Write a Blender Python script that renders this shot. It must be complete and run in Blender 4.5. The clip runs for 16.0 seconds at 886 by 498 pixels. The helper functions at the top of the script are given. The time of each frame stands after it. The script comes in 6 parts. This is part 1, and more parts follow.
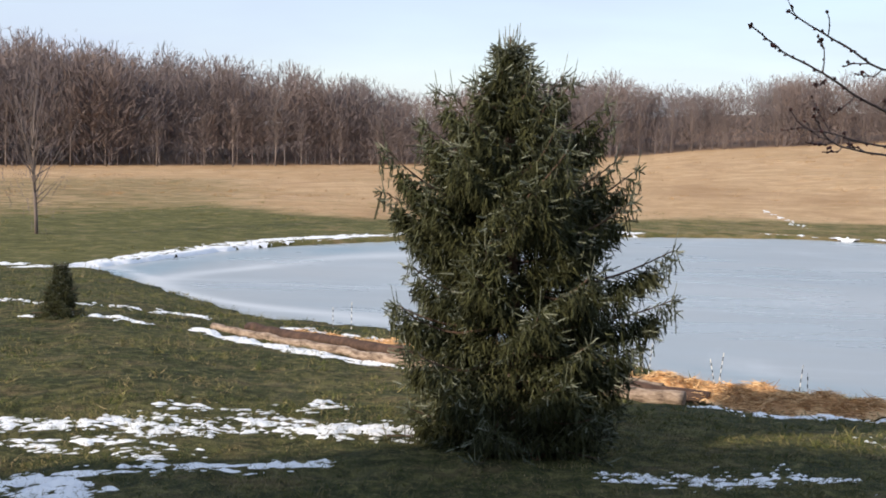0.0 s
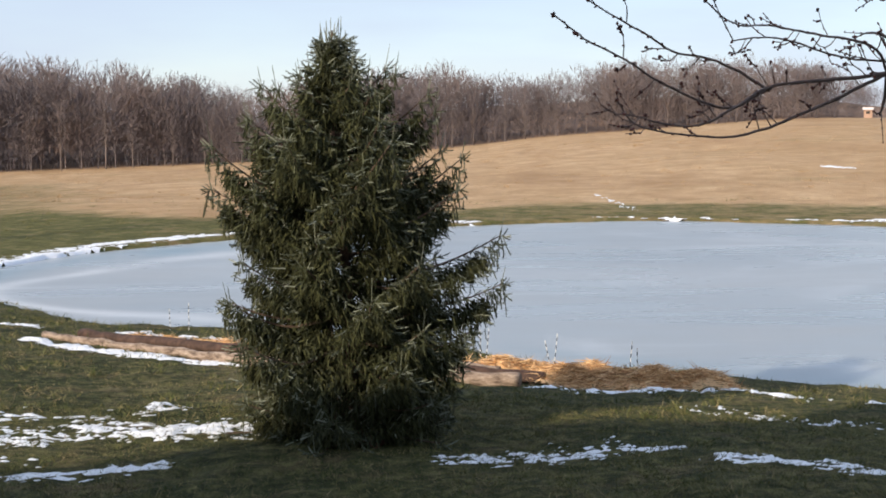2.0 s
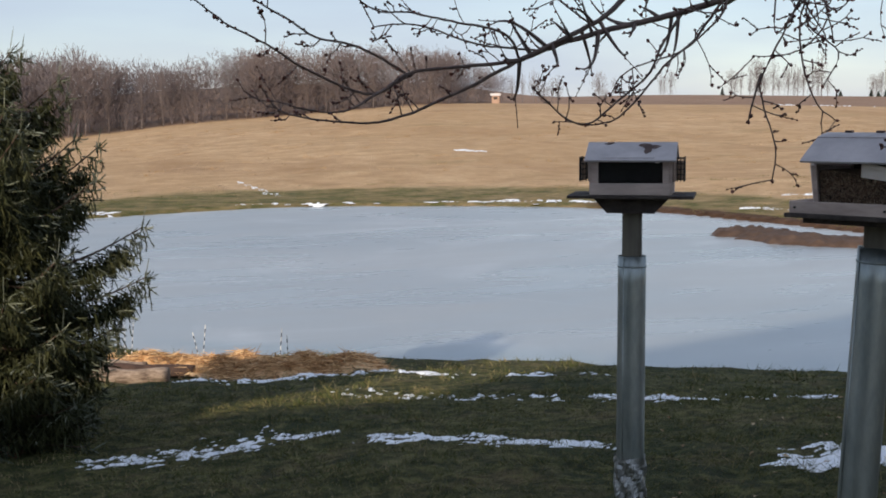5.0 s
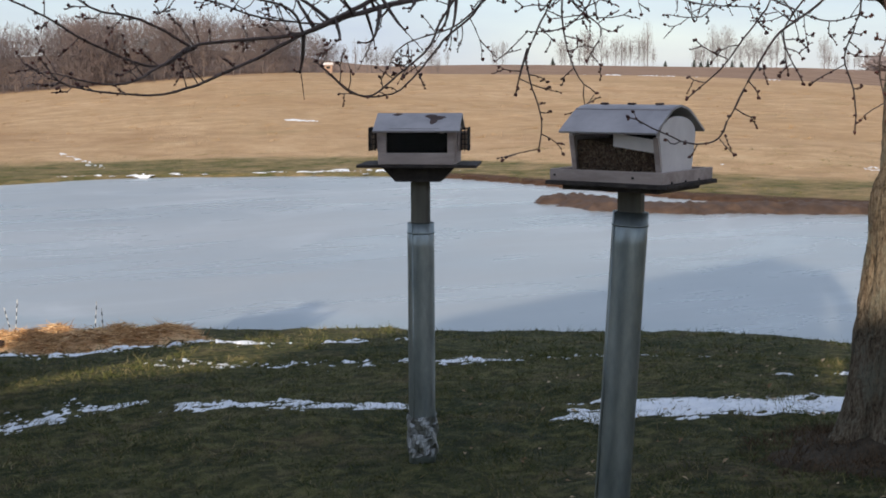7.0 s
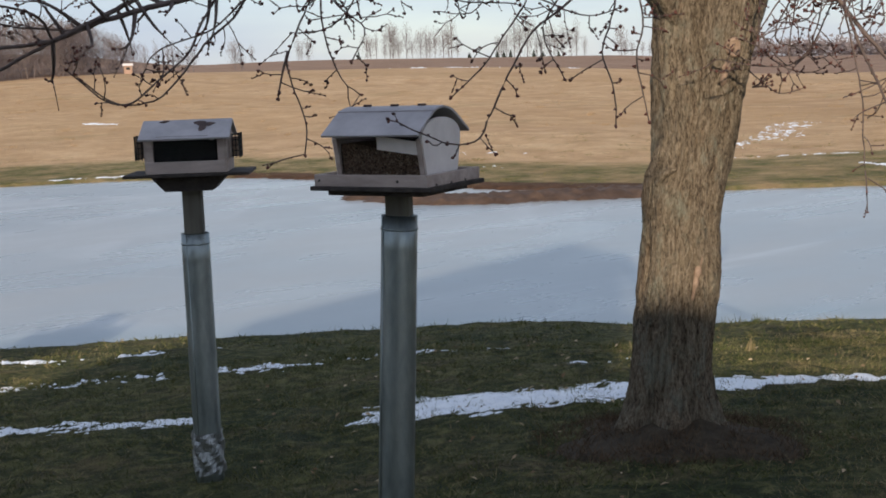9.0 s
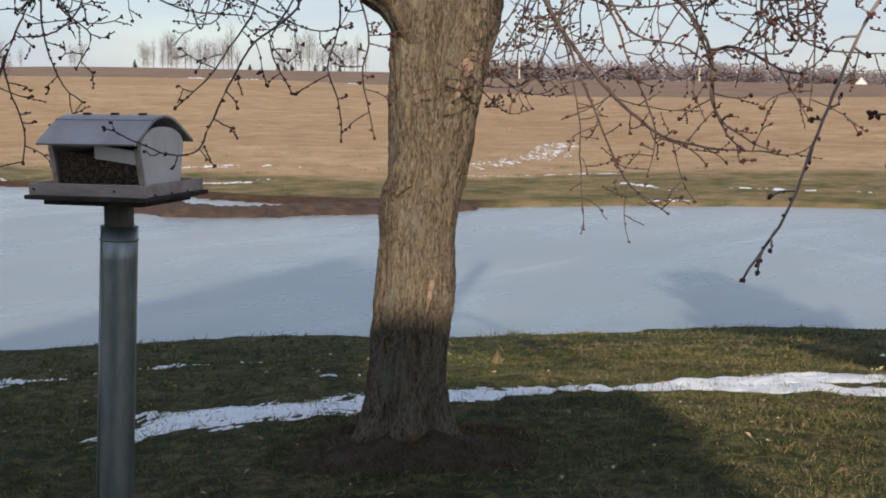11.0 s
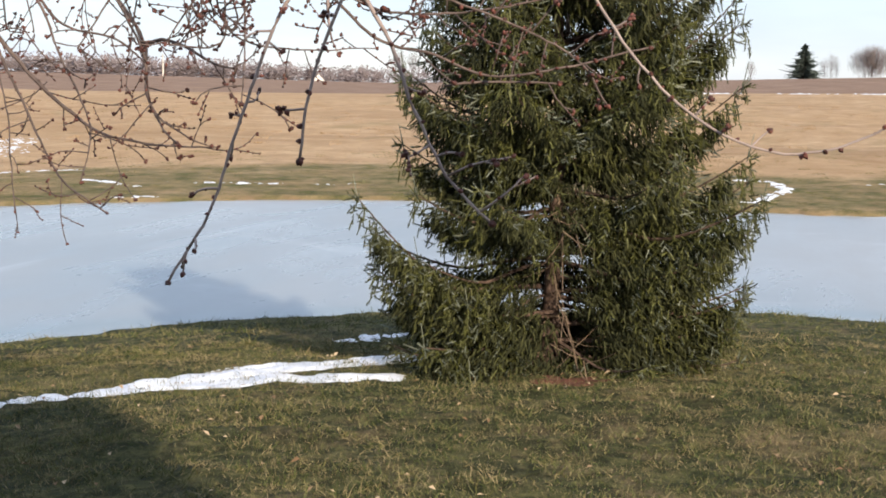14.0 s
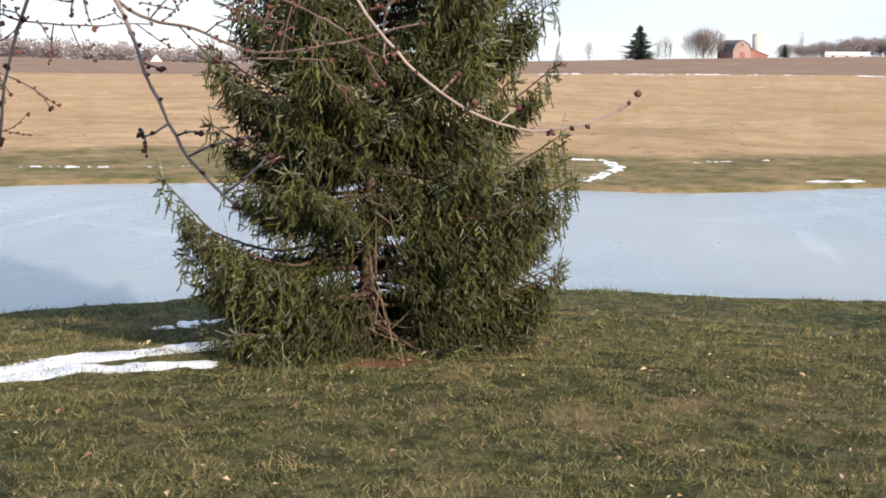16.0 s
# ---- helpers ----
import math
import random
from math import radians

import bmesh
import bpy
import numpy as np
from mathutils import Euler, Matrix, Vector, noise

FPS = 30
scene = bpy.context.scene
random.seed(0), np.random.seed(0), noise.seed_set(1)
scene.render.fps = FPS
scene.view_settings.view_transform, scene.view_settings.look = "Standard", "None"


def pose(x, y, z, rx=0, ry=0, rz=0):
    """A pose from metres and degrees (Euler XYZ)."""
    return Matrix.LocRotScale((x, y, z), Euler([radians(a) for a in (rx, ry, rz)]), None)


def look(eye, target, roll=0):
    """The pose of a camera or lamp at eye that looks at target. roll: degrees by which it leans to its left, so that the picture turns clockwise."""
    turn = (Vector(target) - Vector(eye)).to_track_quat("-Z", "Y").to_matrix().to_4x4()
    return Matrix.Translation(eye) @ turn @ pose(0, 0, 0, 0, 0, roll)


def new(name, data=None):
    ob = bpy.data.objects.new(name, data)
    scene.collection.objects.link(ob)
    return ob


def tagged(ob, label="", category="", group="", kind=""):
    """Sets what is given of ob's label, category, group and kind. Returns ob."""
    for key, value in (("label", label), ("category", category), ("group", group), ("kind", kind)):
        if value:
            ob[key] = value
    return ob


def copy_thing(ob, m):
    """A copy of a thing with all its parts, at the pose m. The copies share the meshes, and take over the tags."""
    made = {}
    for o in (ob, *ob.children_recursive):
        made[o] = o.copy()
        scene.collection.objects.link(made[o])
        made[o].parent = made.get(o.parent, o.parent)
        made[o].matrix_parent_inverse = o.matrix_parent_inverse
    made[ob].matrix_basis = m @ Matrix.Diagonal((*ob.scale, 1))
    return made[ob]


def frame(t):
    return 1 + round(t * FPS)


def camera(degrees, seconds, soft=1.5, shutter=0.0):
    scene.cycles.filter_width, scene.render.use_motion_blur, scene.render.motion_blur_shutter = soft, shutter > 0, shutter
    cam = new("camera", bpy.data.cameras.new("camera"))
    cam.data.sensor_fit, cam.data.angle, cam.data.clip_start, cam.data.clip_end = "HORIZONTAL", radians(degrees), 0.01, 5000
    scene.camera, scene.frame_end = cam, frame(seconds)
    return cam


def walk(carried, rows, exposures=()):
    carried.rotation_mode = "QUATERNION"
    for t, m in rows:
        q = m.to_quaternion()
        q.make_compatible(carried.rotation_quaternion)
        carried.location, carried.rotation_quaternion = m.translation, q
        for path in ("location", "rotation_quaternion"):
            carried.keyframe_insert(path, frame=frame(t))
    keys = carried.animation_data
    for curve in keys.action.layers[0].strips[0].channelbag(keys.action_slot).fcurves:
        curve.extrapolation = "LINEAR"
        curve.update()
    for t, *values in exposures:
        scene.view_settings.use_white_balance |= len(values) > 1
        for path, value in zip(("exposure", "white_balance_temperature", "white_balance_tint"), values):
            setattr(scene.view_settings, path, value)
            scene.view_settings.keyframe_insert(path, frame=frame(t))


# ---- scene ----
cam = camera(38.9, 16.0, soft=1.8)
METRES, EYE, TILT, LEAN, TURN = 2.0, 2.3, -4.5, 0.0, 0.0
PATH = [
    (0, (0.431, 0.474, 2.345), (0.406, 2.465, 2.16), 1.9),
    (0.5, (0.467, 0.445, 2.347), (0.506, 2.437, 2.171), 1.1),
    (1, (0.477, 0.403, 2.343), (0.552, 2.396, 2.189), 0.7),
    (1.5, (0.489, 0.382, 2.341), (0.642, 2.369, 2.17), 0.7),
    (2, (0.51, 0.36, 2.338), (0.737, 2.338, 2.147), 0.0),
    (2.5, (0.532, 0.347, 2.346), (0.841, 2.313, 2.149), 0.4),
    (3, (0.549, 0.315, 2.344), (0.923, 2.269, 2.144), -0.0),
    (3.5, (0.555, 0.302, 2.342), (1.008, 2.239, 2.142), 0.1),
    (4, (0.555, 0.302, 2.35), (1.071, 2.225, 2.16), 0.7),
    (4.5, (0.538, 0.368, 2.345), (1.097, 2.278, 2.148), 0.6),
    (5, (0.517, 0.465, 2.338), (1.286, 2.299, 2.124), -0.4),
    (5.2, (0.508, 0.461, 2.338), (1.32, 2.275, 2.116), -1.0),
    (7.3, (0.674, 0.143, 2.358), (1.7, 1.84, 2.097), -0.2),
    (7.5, (0.698, 0.145, 2.364), (1.745, 1.831, 2.12), -0.3),
    (8, (0.775, 0.175, 2.364), (1.884, 1.814, 2.079), 0.2),
    (8.2, (0.796, 0.18, 2.375), (1.945, 1.791, 2.082), -0.9),
    (10.3, (0.992, 0.05, 2.383), (2.377, 1.475, 2.161), -0.2),
    (10.5, (0.994, 0.013, 2.382), (2.418, 1.4, 2.16), -0.3),
    (11, (1.031, -0.017, 2.375), (2.523, 1.289, 2.114), -0.1),
    (11.5, (1.057, -0.017, 2.376), (2.616, 1.201, 2.087), 0.1),
    (12, (1.1, 0.01, 2.381), (2.793, 1.046, 2.133), 1.3),
    (12.5, (1.125, 0.033, 2.381), (2.902, 0.926, 2.169), 0.7),
    (13, (1.145, 0.034, 2.375), (2.979, 0.789, 2.115), -0.1),
    (13.5, (1.177, 0.009, 2.37), (3.07, 0.601, 2.112), -0.4),
    (14, (1.222, -0.044, 2.373), (3.116, 0.542, 2.108), 0.7),
    (14.5, (1.266, -0.105, 2.375), (3.147, 0.519, 2.105), 0.5),
    (15, (1.291, -0.178, 2.378), (3.194, 0.385, 2.131), 1.1),
    (15.5, (1.285, -0.245, 2.38), (3.216, 0.202, 2.108), 2.2),
    (16, (1.395, -0.244, 2.363), (3.343, 0.103, 2.071), 0.7),
]
EXPOSURE = [(0, 0.38), (1.5, 0.32), (3.5, 0.20), (5.0, 0.0), (7.5, 0.08), (8.0, 0.02), (10.5, -0.06), (11.5, -0.12), (12.5, -0.08), (13.5, 0.42), (15.0, 0.52), (16.0, 0.60)]
walk(cam, [(t, look(eye, target, roll)) for t, eye, target, roll in PATH], EXPOSURE)

# ---- daylight ----
SUN_AZ, SUN_UP = 47.0, 21.0
world = bpy.data.worlds.new("sky")
scene.world = world
world.use_nodes = True
wn = world.node_tree
sky = wn.nodes.new("ShaderNodeTexSky")
sky.sky_type = "NISHITA"
sky.sun_disc = False
sky.sun_elevation = radians(SUN_UP)
sky.sun_rotation = radians(SUN_AZ + 180)
sky.air_density, sky.dust_density, sky.ozone_density = 1.0, 0.3, 1.5
# thin high cloud over the clear sky
ray = wn.nodes.new("ShaderNodeTexCoord")
lay = wn.nodes.new("ShaderNodeMapping")
lay.inputs["Scale"].default_value = (1.2, 1.2, 6.0)
veil = wn.nodes.new("ShaderNodeTexNoise")
veil.inputs["Scale"].default_value, veil.inputs["Detail"].default_value = 2.2, 5
amount = wn.nodes.new("ShaderNodeMapRange")
amount.inputs["From Min"].default_value, amount.inputs["From Max"].default_value = 0.3, 0.75
amount.inputs["To Min"].default_value, amount.inputs["To Max"].default_value = 0.6, 0.97
blend = wn.nodes.new("ShaderNodeMix")
blend.data_type = "RGBA"
blend.inputs[7].default_value = (3.4, 3.88, 4.95, 1)
wn.links.new(ray.outputs["Generated"], lay.inputs[0])
wn.links.new(lay.outputs[0], veil.inputs["Vector"])
wn.links.new(veil.outputs[0], amount.inputs[0])
wn.links.new(amount.outputs[0], blend.inputs[0])
wn.links.new(sky.outputs[0], blend.inputs[6])
wn.links.new(blend.outputs[2], wn.nodes["Background"].inputs[0])
wn.nodes["Background"].inputs[1].default_value = 0.15
sun = new("sun", bpy.data.lights.new("sun", "SUN"))
sun.data.energy = 4.8
sun.data.angle = radians(1.0)
sun.data.color = (1.0, 0.84, 0.66)
ca, sa = math.cos(radians(SUN_UP)), math.sin(radians(SUN_UP))
SUN_DIR = Vector((math.sin(radians(SUN_AZ)) * ca, math.cos(radians(SUN_AZ)) * ca, -sa))
sun.matrix_world = look((0, 0, 40), Vector((0, 0, 40)) + SUN_DIR)


# ---- lie of the land: polar about the place where the camera stands ----
CX, CY = 0.8, 0.15
ICE = -1.0


def knots(pairs):
    a = sorted(pairs.items())
    xs, ys = [k for k, _ in a], [v for _, v in a]

    def f(v):
        v = np.asarray(v, float)
        return sum(np.interp(v + d, xs, ys) for d in (-1.5, -0.5, 0.5, 1.5)) / 4
    return f


near_shore = knots({-180: 30, -25: 30, -16.6: 29.8, -14.7: 26.4, -10.9: 22.6, -2: 20.6, 6.4: 18.9, 11.3: 17.6, 17.7: 17.0, 30: 16.45,
                    39: 16.55, 49: 16.35, 57: 16.9, 66.5: 17.8, 71: 18.2, 87: 19.05, 96: 19.15, 101: 19.4, 120: 24, 140: 36, 180: 36})
far_shore = knots({-180: 30, -25: 30, -16.6: 29.8, -13.6: 32.2, -10.4: 34.8, -6: 37.1, 6.8: 43.1, 15.5: 46.4, 26: 45.4, 28.5: 45, 31.3: 43.3,
                   33.5: 41.5, 36: 39.5, 40.8: 36, 49: 34.1, 57: 35.2, 65.7: 35.8, 70: 36.0, 78: 35.6, 86: 34.8, 91: 34.5, 95.4: 36.2, 99: 38.5, 120: 46, 140: 36, 180: 36})
lawn_top = knots({-180: 0.6, -90: 0.3, -40: -0.1, -20: 0.0, 0: 0.16, 27: 0.45, 50: 0.62, 76: 0.64, 100: 0.66, 180: 0.6})
crest_at = knots({-180: 150, 5: 150, 20: 165, 30: 180, 40: 200, 180: 200})
crest_up = knots({-180: -3.0, -20: -2.12, -10: -1.86, -3: -1.62, 6.5: -0.98, 11: -0.42, 16: -0.06, 21: 0.36, 24: 0.46, 28: 0.4, 32: 0.34, 36: 0.3,
                  41: 0.2, 47: -0.08, 52: -0.50, 56: -0.62, 65: -0.61, 70: -0.60, 86: -0.38, 91: -0.33, 99: -0.30, 120: -0.3, 180: -1})
brow_up = knots({-180: -1.0, -20: 0.0, -3: 0.2, 6: 0.8, 12: 1.2, 20: 1.5, 24: 1.2, 27: 0.7, 32: 0.8, 36: 0.74, 41: 0.63, 47: 0.54, 51: 0.25, 60: 0.1, 65: 0.0, 70: -0.10,
                 85: 0.2, 88.6: 0.31, 92: 0.40, 99: 0.55, 130: 0.5, 180: -0.5})
BROW = 400.0


def sstep(a, b, v):
    t = np.clip((v - a) / (b - a), 0, 1)
    return t * t * (3 - 2 * t)


def waves(x, y, s, seed):
    """Smooth rolling noise, about -1 to 1."""
    r = np.random.RandomState(seed)
    out = 0
    for k in range(7):
        a, p, q = r.uniform(0, 6.28), r.uniform(0, 6.28), r.uniform(0.6, 1.7)
        out = out + np.sin((x * math.cos(a) + y * math.sin(a)) * q * 6.28 / s + p + 1.3 * np.sin((x * math.sin(a) - y * math.cos(a)) * 3.1 / s + q))
    return out / 4.0


def polar(x, y):
    return np.degrees(np.arctan2(x - CX, y - CY)), np.hypot(x - CX, y - CY)


def ground_z(x, y):
    x, y = np.asarray(x, float), np.asarray(y, float)
    az, r = polar(x, y)
    rn, rf, rc = near_shore(az) - 0.3, far_shore(az), crest_at(az)
    zt = lawn_top(az)
    u = np.clip(r / rn, 0, 1)
    lawn = zt - (zt + 0.9) * u ** 2 + 0.035 * waves(x, y, 3.7, 3) * sstep(2, 5, r) + 0.016 * waves(x, y, 0.83, 4) + 0.013 * waves(x, y, 0.5, 7)
    zc = 2.36 + rc * np.tan(np.radians(crest_up(az)))
    zb = 2.36 + BROW * np.tan(np.radians(brow_up(az)))
    v = np.clip((r - rf) / (rc - rf), 0, 1)
    field = -0.9 + (zc + 0.9) * (0.45 * v + 0.55 * v * v * (3 - 2 * v)) + (waves(x, y, 31, 5) * 0.16 + waves(x, y, 13, 8) * 0.07 + waves(x, y, 5.3, 9) * 0.02) * sstep(0, 0.12, v) * sstep(1.0, 0.8, v)
    w = np.clip((r - rc) / (BROW - rc), 0, 1)
    field = np.where(r > rc, zc + (zb - zc) * w + (4.5 * sstep(26, 22, az) - 1.2) * w * (1 - w), field)
    field = np.where(r > BROW, zb - (r - BROW) * 0.012, field)
    z = np.where(r < (rn + rf) / 2, lawn, field)
    bed = np.minimum(r - rn, rf - r) + 0.10 * waves(x, y, 1.1, 6)
    return np.where((bed > 0) & (rf - rn > 0.6), np.maximum(-1.5, z - np.clip(bed, 0, 3) * 1.2 - 0.03), z)


# ---- materials ----
class Shade:
    """A small node graph builder."""

    def __init__(self, name, rough=0.8, metal=0.0, spec=0.4):
        self.mat = bpy.data.materials.new(name)
        self.mat.use_nodes = True
        self.nt = self.mat.node_tree
        self.bsdf = self.nt.nodes["Principled BSDF"]
        self.bsdf.inputs["Roughness"].default_value = rough
        self.bsdf.inputs["Metallic"].default_value = metal
        self.bsdf.inputs["Specular IOR Level"].default_value = spec

    def put(self, socket, value):
        if hasattr(value, "links"):
            self.nt.links.new(value, socket)
        else:
            socket.default_value = (*value, 1) if isinstance(value, tuple) and len(value) == 3 and socket.type == "RGBA" else value

    def node(self, kind, **ins):
        n = self.nt.nodes.new(kind)
        for k, v in ins.items():
            self.put(n.inputs[k], v)
        return n

    def where(self, scale=(1, 1, 1), world=True):
        src = self.node("ShaderNodeNewGeometry").outputs["Position"] if world else self.node("ShaderNodeTexCoord").outputs["Object"]
        n = self.node("ShaderNodeMapping", Vector=src, Scale=scale)
        return n.outputs[0]

    def noise(self, scale, detail=4, rough=0.55, vec=None, distort=0.0):
        n = self.node("ShaderNodeTexNoise", Scale=scale, Detail=detail, Roughness=rough, Distortion=distort, Vector=vec or self.where())
        return n.outputs[0]

    def ramp(self, fac, stops):
        n = self.node("ShaderNodeValToRGB", Fac=fac)
        e = n.color_ramp.elements
        while len(e) < len(stops):
            e.new(0.5)
        for k, (p, c) in zip(e, stops):
            k.position, k.color = p, (*c, 1) if isinstance(c, tuple) else (c, c, c, 1)
        return n.outputs[0]

    def mix(self, fac, a, b, mode="MIX"):
        n = self.nt.nodes.new("ShaderNodeMix")
        n.data_type, n.blend_type = "RGBA", mode
        self.put(n.inputs[0], fac)
        self.put(n.inputs[6], a)
        self.put(n.inputs[7], b)
        return n.outputs[2]

    def math(self, op, a, b=0.0):
        n = self.nt.nodes.new("ShaderNodeMath")
        n.operation = op
        self.put(n.inputs[0], a)
        self.put(n.inputs[1], b)
        return n.outputs[0]

    def island(self):
        return self.node("ShaderNodeNewGeometry").outputs["Random Per Island"]

    def each(self):
        return self.node("ShaderNodeObjectInfo").outputs["Random"]

    def attr(self, name):
        n = self.node("ShaderNodeAttribute")
        n.attribute_name = name
        return n.outputs["Color"]

    def split(self, colour):
        return self.node("ShaderNodeSeparateColor", Color=colour).outputs

    def bump(self, height, dist=0.01, strength=1.0):
        n = self.node("ShaderNodeBump", Height=height, Distance=dist, Strength=strength)
        self.put(self.bsdf.inputs["Normal"], n.outputs[0])

    def done(self, colour, rough=None):
        self.put(self.bsdf.inputs["Base Color"], colour)
        if rough is not None:
            self.put(self.bsdf.inputs["Roughness"], rough)
        return self.mat


def ground_material():
    s = Shade("turf_and_fields", 0.95, spec=0.15)
    zone = s.split(s.attr("zone"))
    fine = s.noise(38, 5, 0.7)
    mid = s.noise(3.2, 5, 0.65)
    wide = s.noise(0.5, 4, 0.6)
    green = s.ramp(fine, [(0.28, (0.012, 0.016, 0.007)), (0.5, (0.034, 0.044, 0.015)), (0.7, (0.080, 0.084, 0.034))])
    straw = s.ramp(mid, [(0.3, (0.050, 0.056, 0.019)), (0.52, (0.105, 0.100, 0.040)), (0.72, (0.20, 0.165, 0.085))])
    lawn = s.mix(s.ramp(wide, [(0.36, 0.05), (0.62, 0.9)]), green, straw)
    lawn = s.mix(s.ramp(s.noise(1.5, 5, 0.7, s.where((0.7, 1.0, 1))), [(0.52, 0.0), (0.66, 0.7)]), lawn, (0.155, 0.115, 0.062))
    tuft = s.noise(8, 4, 0.65, s.where(), 0.6)
    lawn = s.mix(s.ramp(tuft, [(0.40, 0.65), (0.52, 0.0)]), lawn, (0.018, 0.022, 0.009))
    lawn = s.mix(s.ramp(tuft, [(0.53, 0.0), (0.68, 0.7)]), lawn, (0.18, 0.165, 0.065))
    streak = s.noise(1.0, 6, 0.7, s.where((0.05, 0.35, 0.3)))
    fmid = s.noise(0.5, 5, 0.6)
    tan = s.ramp(fmid, [(0.28, (0.40, 0.265, 0.148)), (0.5, (0.52, 0.358, 0.210)), (0.72, (0.63, 0.455, 0.285))])
    tan = s.mix(s.ramp(s.noise(4.5, 5, 0.75), [(0.36, 0.35), (0.52, 0.0)]), tan, (0.30, 0.195, 0.10))
    tan = s.mix(s.ramp(s.noise(0.45, 6, 0.8, s.where((1, 1, 1)), 0.5), [(0.38, 0.5), (0.52, 0.0)]), tan, (0.33, 0.215, 0.11))
    tan = s.mix(s.ramp(s.noise(0.7, 6, 0.8, s.where((1.3, 1, 1)), 0.3), [(0.53, 0.0), (0.64, 0.5)]), tan, (0.62, 0.45, 0.27))
    tan = s.mix(s.ramp(streak, [(0.46, 0.0), (0.66, 0.2)]), tan, (0.30, 0.19, 0.09))
    tan = s.mix(s.ramp(s.noise(0.035, 3, 0.5), [(0.4, 0.0), (0.7, 0.5)]), tan, (0.38, 0.245, 0.125))
    tan = s.mix(s.ramp(s.noise(0.09, 5, 0.65, s.where((1, 0.5, 1)), 0.8), [(0.52, 0.0), (0.68, 0.5)]), tan, (0.30, 0.18, 0.095))
    tan = s.mix(s.ramp(s.noise(0.22, 5, 0.7, s.where((0.4, 1, 1)), 0.4), [(0.55, 0.0), (0.72, 0.5)]), tan, (0.22, 0.18, 0.08))
    plough = s.ramp(s.noise(0.15, 6, 0.7), [(0.3, (0.19, 0.120, 0.085)), (0.7, (0.34, 0.235, 0.165))])
    mud = s.ramp(s.noise(2.5, 6, 0.7), [(0.3, (0.045, 0.025, 0.015)), (0.7, (0.12, 0.07, 0.045))])
    soft = s.math("MULTIPLY", s.math("SUBTRACT", s.noise(0.7, 6, 0.75), 0.5), 0.9)

    def edge(z):
        return s.ramp(s.math("ADD", z, soft), [(0.32, 0.0), (0.68, 1.0)])
    bank = s.ramp(s.noise(1.7, 6, 0.78), [(0.36, (0.060, 0.066, 0.022)), (0.52, (0.115, 0.112, 0.040)), (0.66, (0.22, 0.18, 0.085))])
    lawn = s.mix(s.split(s.attr("shore"))[0], lawn, bank)
    c = s.mix(edge(zone[0]), lawn, tan)
    c = s.mix(edge(zone[1]), c, plough)
    c = s.mix(edge(zone[2]), c, mud)
    s.bump(s.mix(0.6, fine, tuft), 0.07, 1.0)
    return s.done(c)


def ice_material():
    s = Shade("pond_ice", 0.3, spec=0.85)
    wide = s.noise(0.10, 5, 0.6, s.where((0.55, 1, 1)), 0.6)
    mid = s.noise(0.55, 6, 0.65, s.where((0.35, 1, 1)), 0.4)
    c = s.ramp(wide, [(0.3, (0.20, 0.24, 0.262)), (0.5, (0.27, 0.298, 0.308)), (0.72, (0.335, 0.353, 0.356))])
    c = s.mix(s.ramp(mid, [(0.45, 0.0), (0.75, 0.6)]), c, (0.37, 0.385, 0.385))
    streak = s.noise(0.5, 4, 0.5, s.where((0.18, 1.6, 1)), 0.3)
    c = s.mix(s.ramp(streak, [(0.62, 0.0), (0.76, 0.4)]), c, (0.62, 0.66, 0.69))
    swirl = s.noise(0.13, 5, 0.6, s.where((1, 0.6, 1)), 2.5)
    c = s.mix(s.ramp(swirl, [(0.55, 0.0), (0.70, 0.4)]), c, (0.50, 0.53, 0.55))
    rim = s.split(s.attr("rim"))
    c = s.mix(s.math("MULTIPLY", rim[0], s.ramp(swirl, [(0.35, 0.15), (0.6, 1.0)])), c, (0.155, 0.235, 0.275))
    c = s.mix(s.math("MULTIPLY", rim[1], s.ramp(mid, [(0.35, 0.2), (0.6, 1.0)])), c, (0.55, 0.57, 0.58))
    r = s.ramp(mid, [(0.3, 0.22), (0.7, 0.38)])
    s.bump(s.mix(0.4, mid, s.noise(6, 4, 0.6)), 0.004, 0.2)
    return s.done(c, r)


def simple(name, stops, scale, rough=0.8, metal=0.0, spec=0.3, stretch=(1, 1, 1), bump=0.0, detail=5, local=False, random_each=0.0, island=0.0):
    s = Shade(name, rough, metal, spec)
    f = s.noise(scale, detail, 0.65, s.where(stretch, not local))
    v = f
    if island:
        v = s.math("ADD", s.math("MULTIPLY", v, 1 - island), s.math("MULTIPLY", s.island(), island))
    if random_each:
        v = s.math("ADD", s.math("MULTIPLY", v, 1 - random_each), s.math("MULTIPLY", s.each(), random_each))
    c = s.ramp(v, stops)
    if bump:
        s.bump(f, bump)
    return s.done(c)


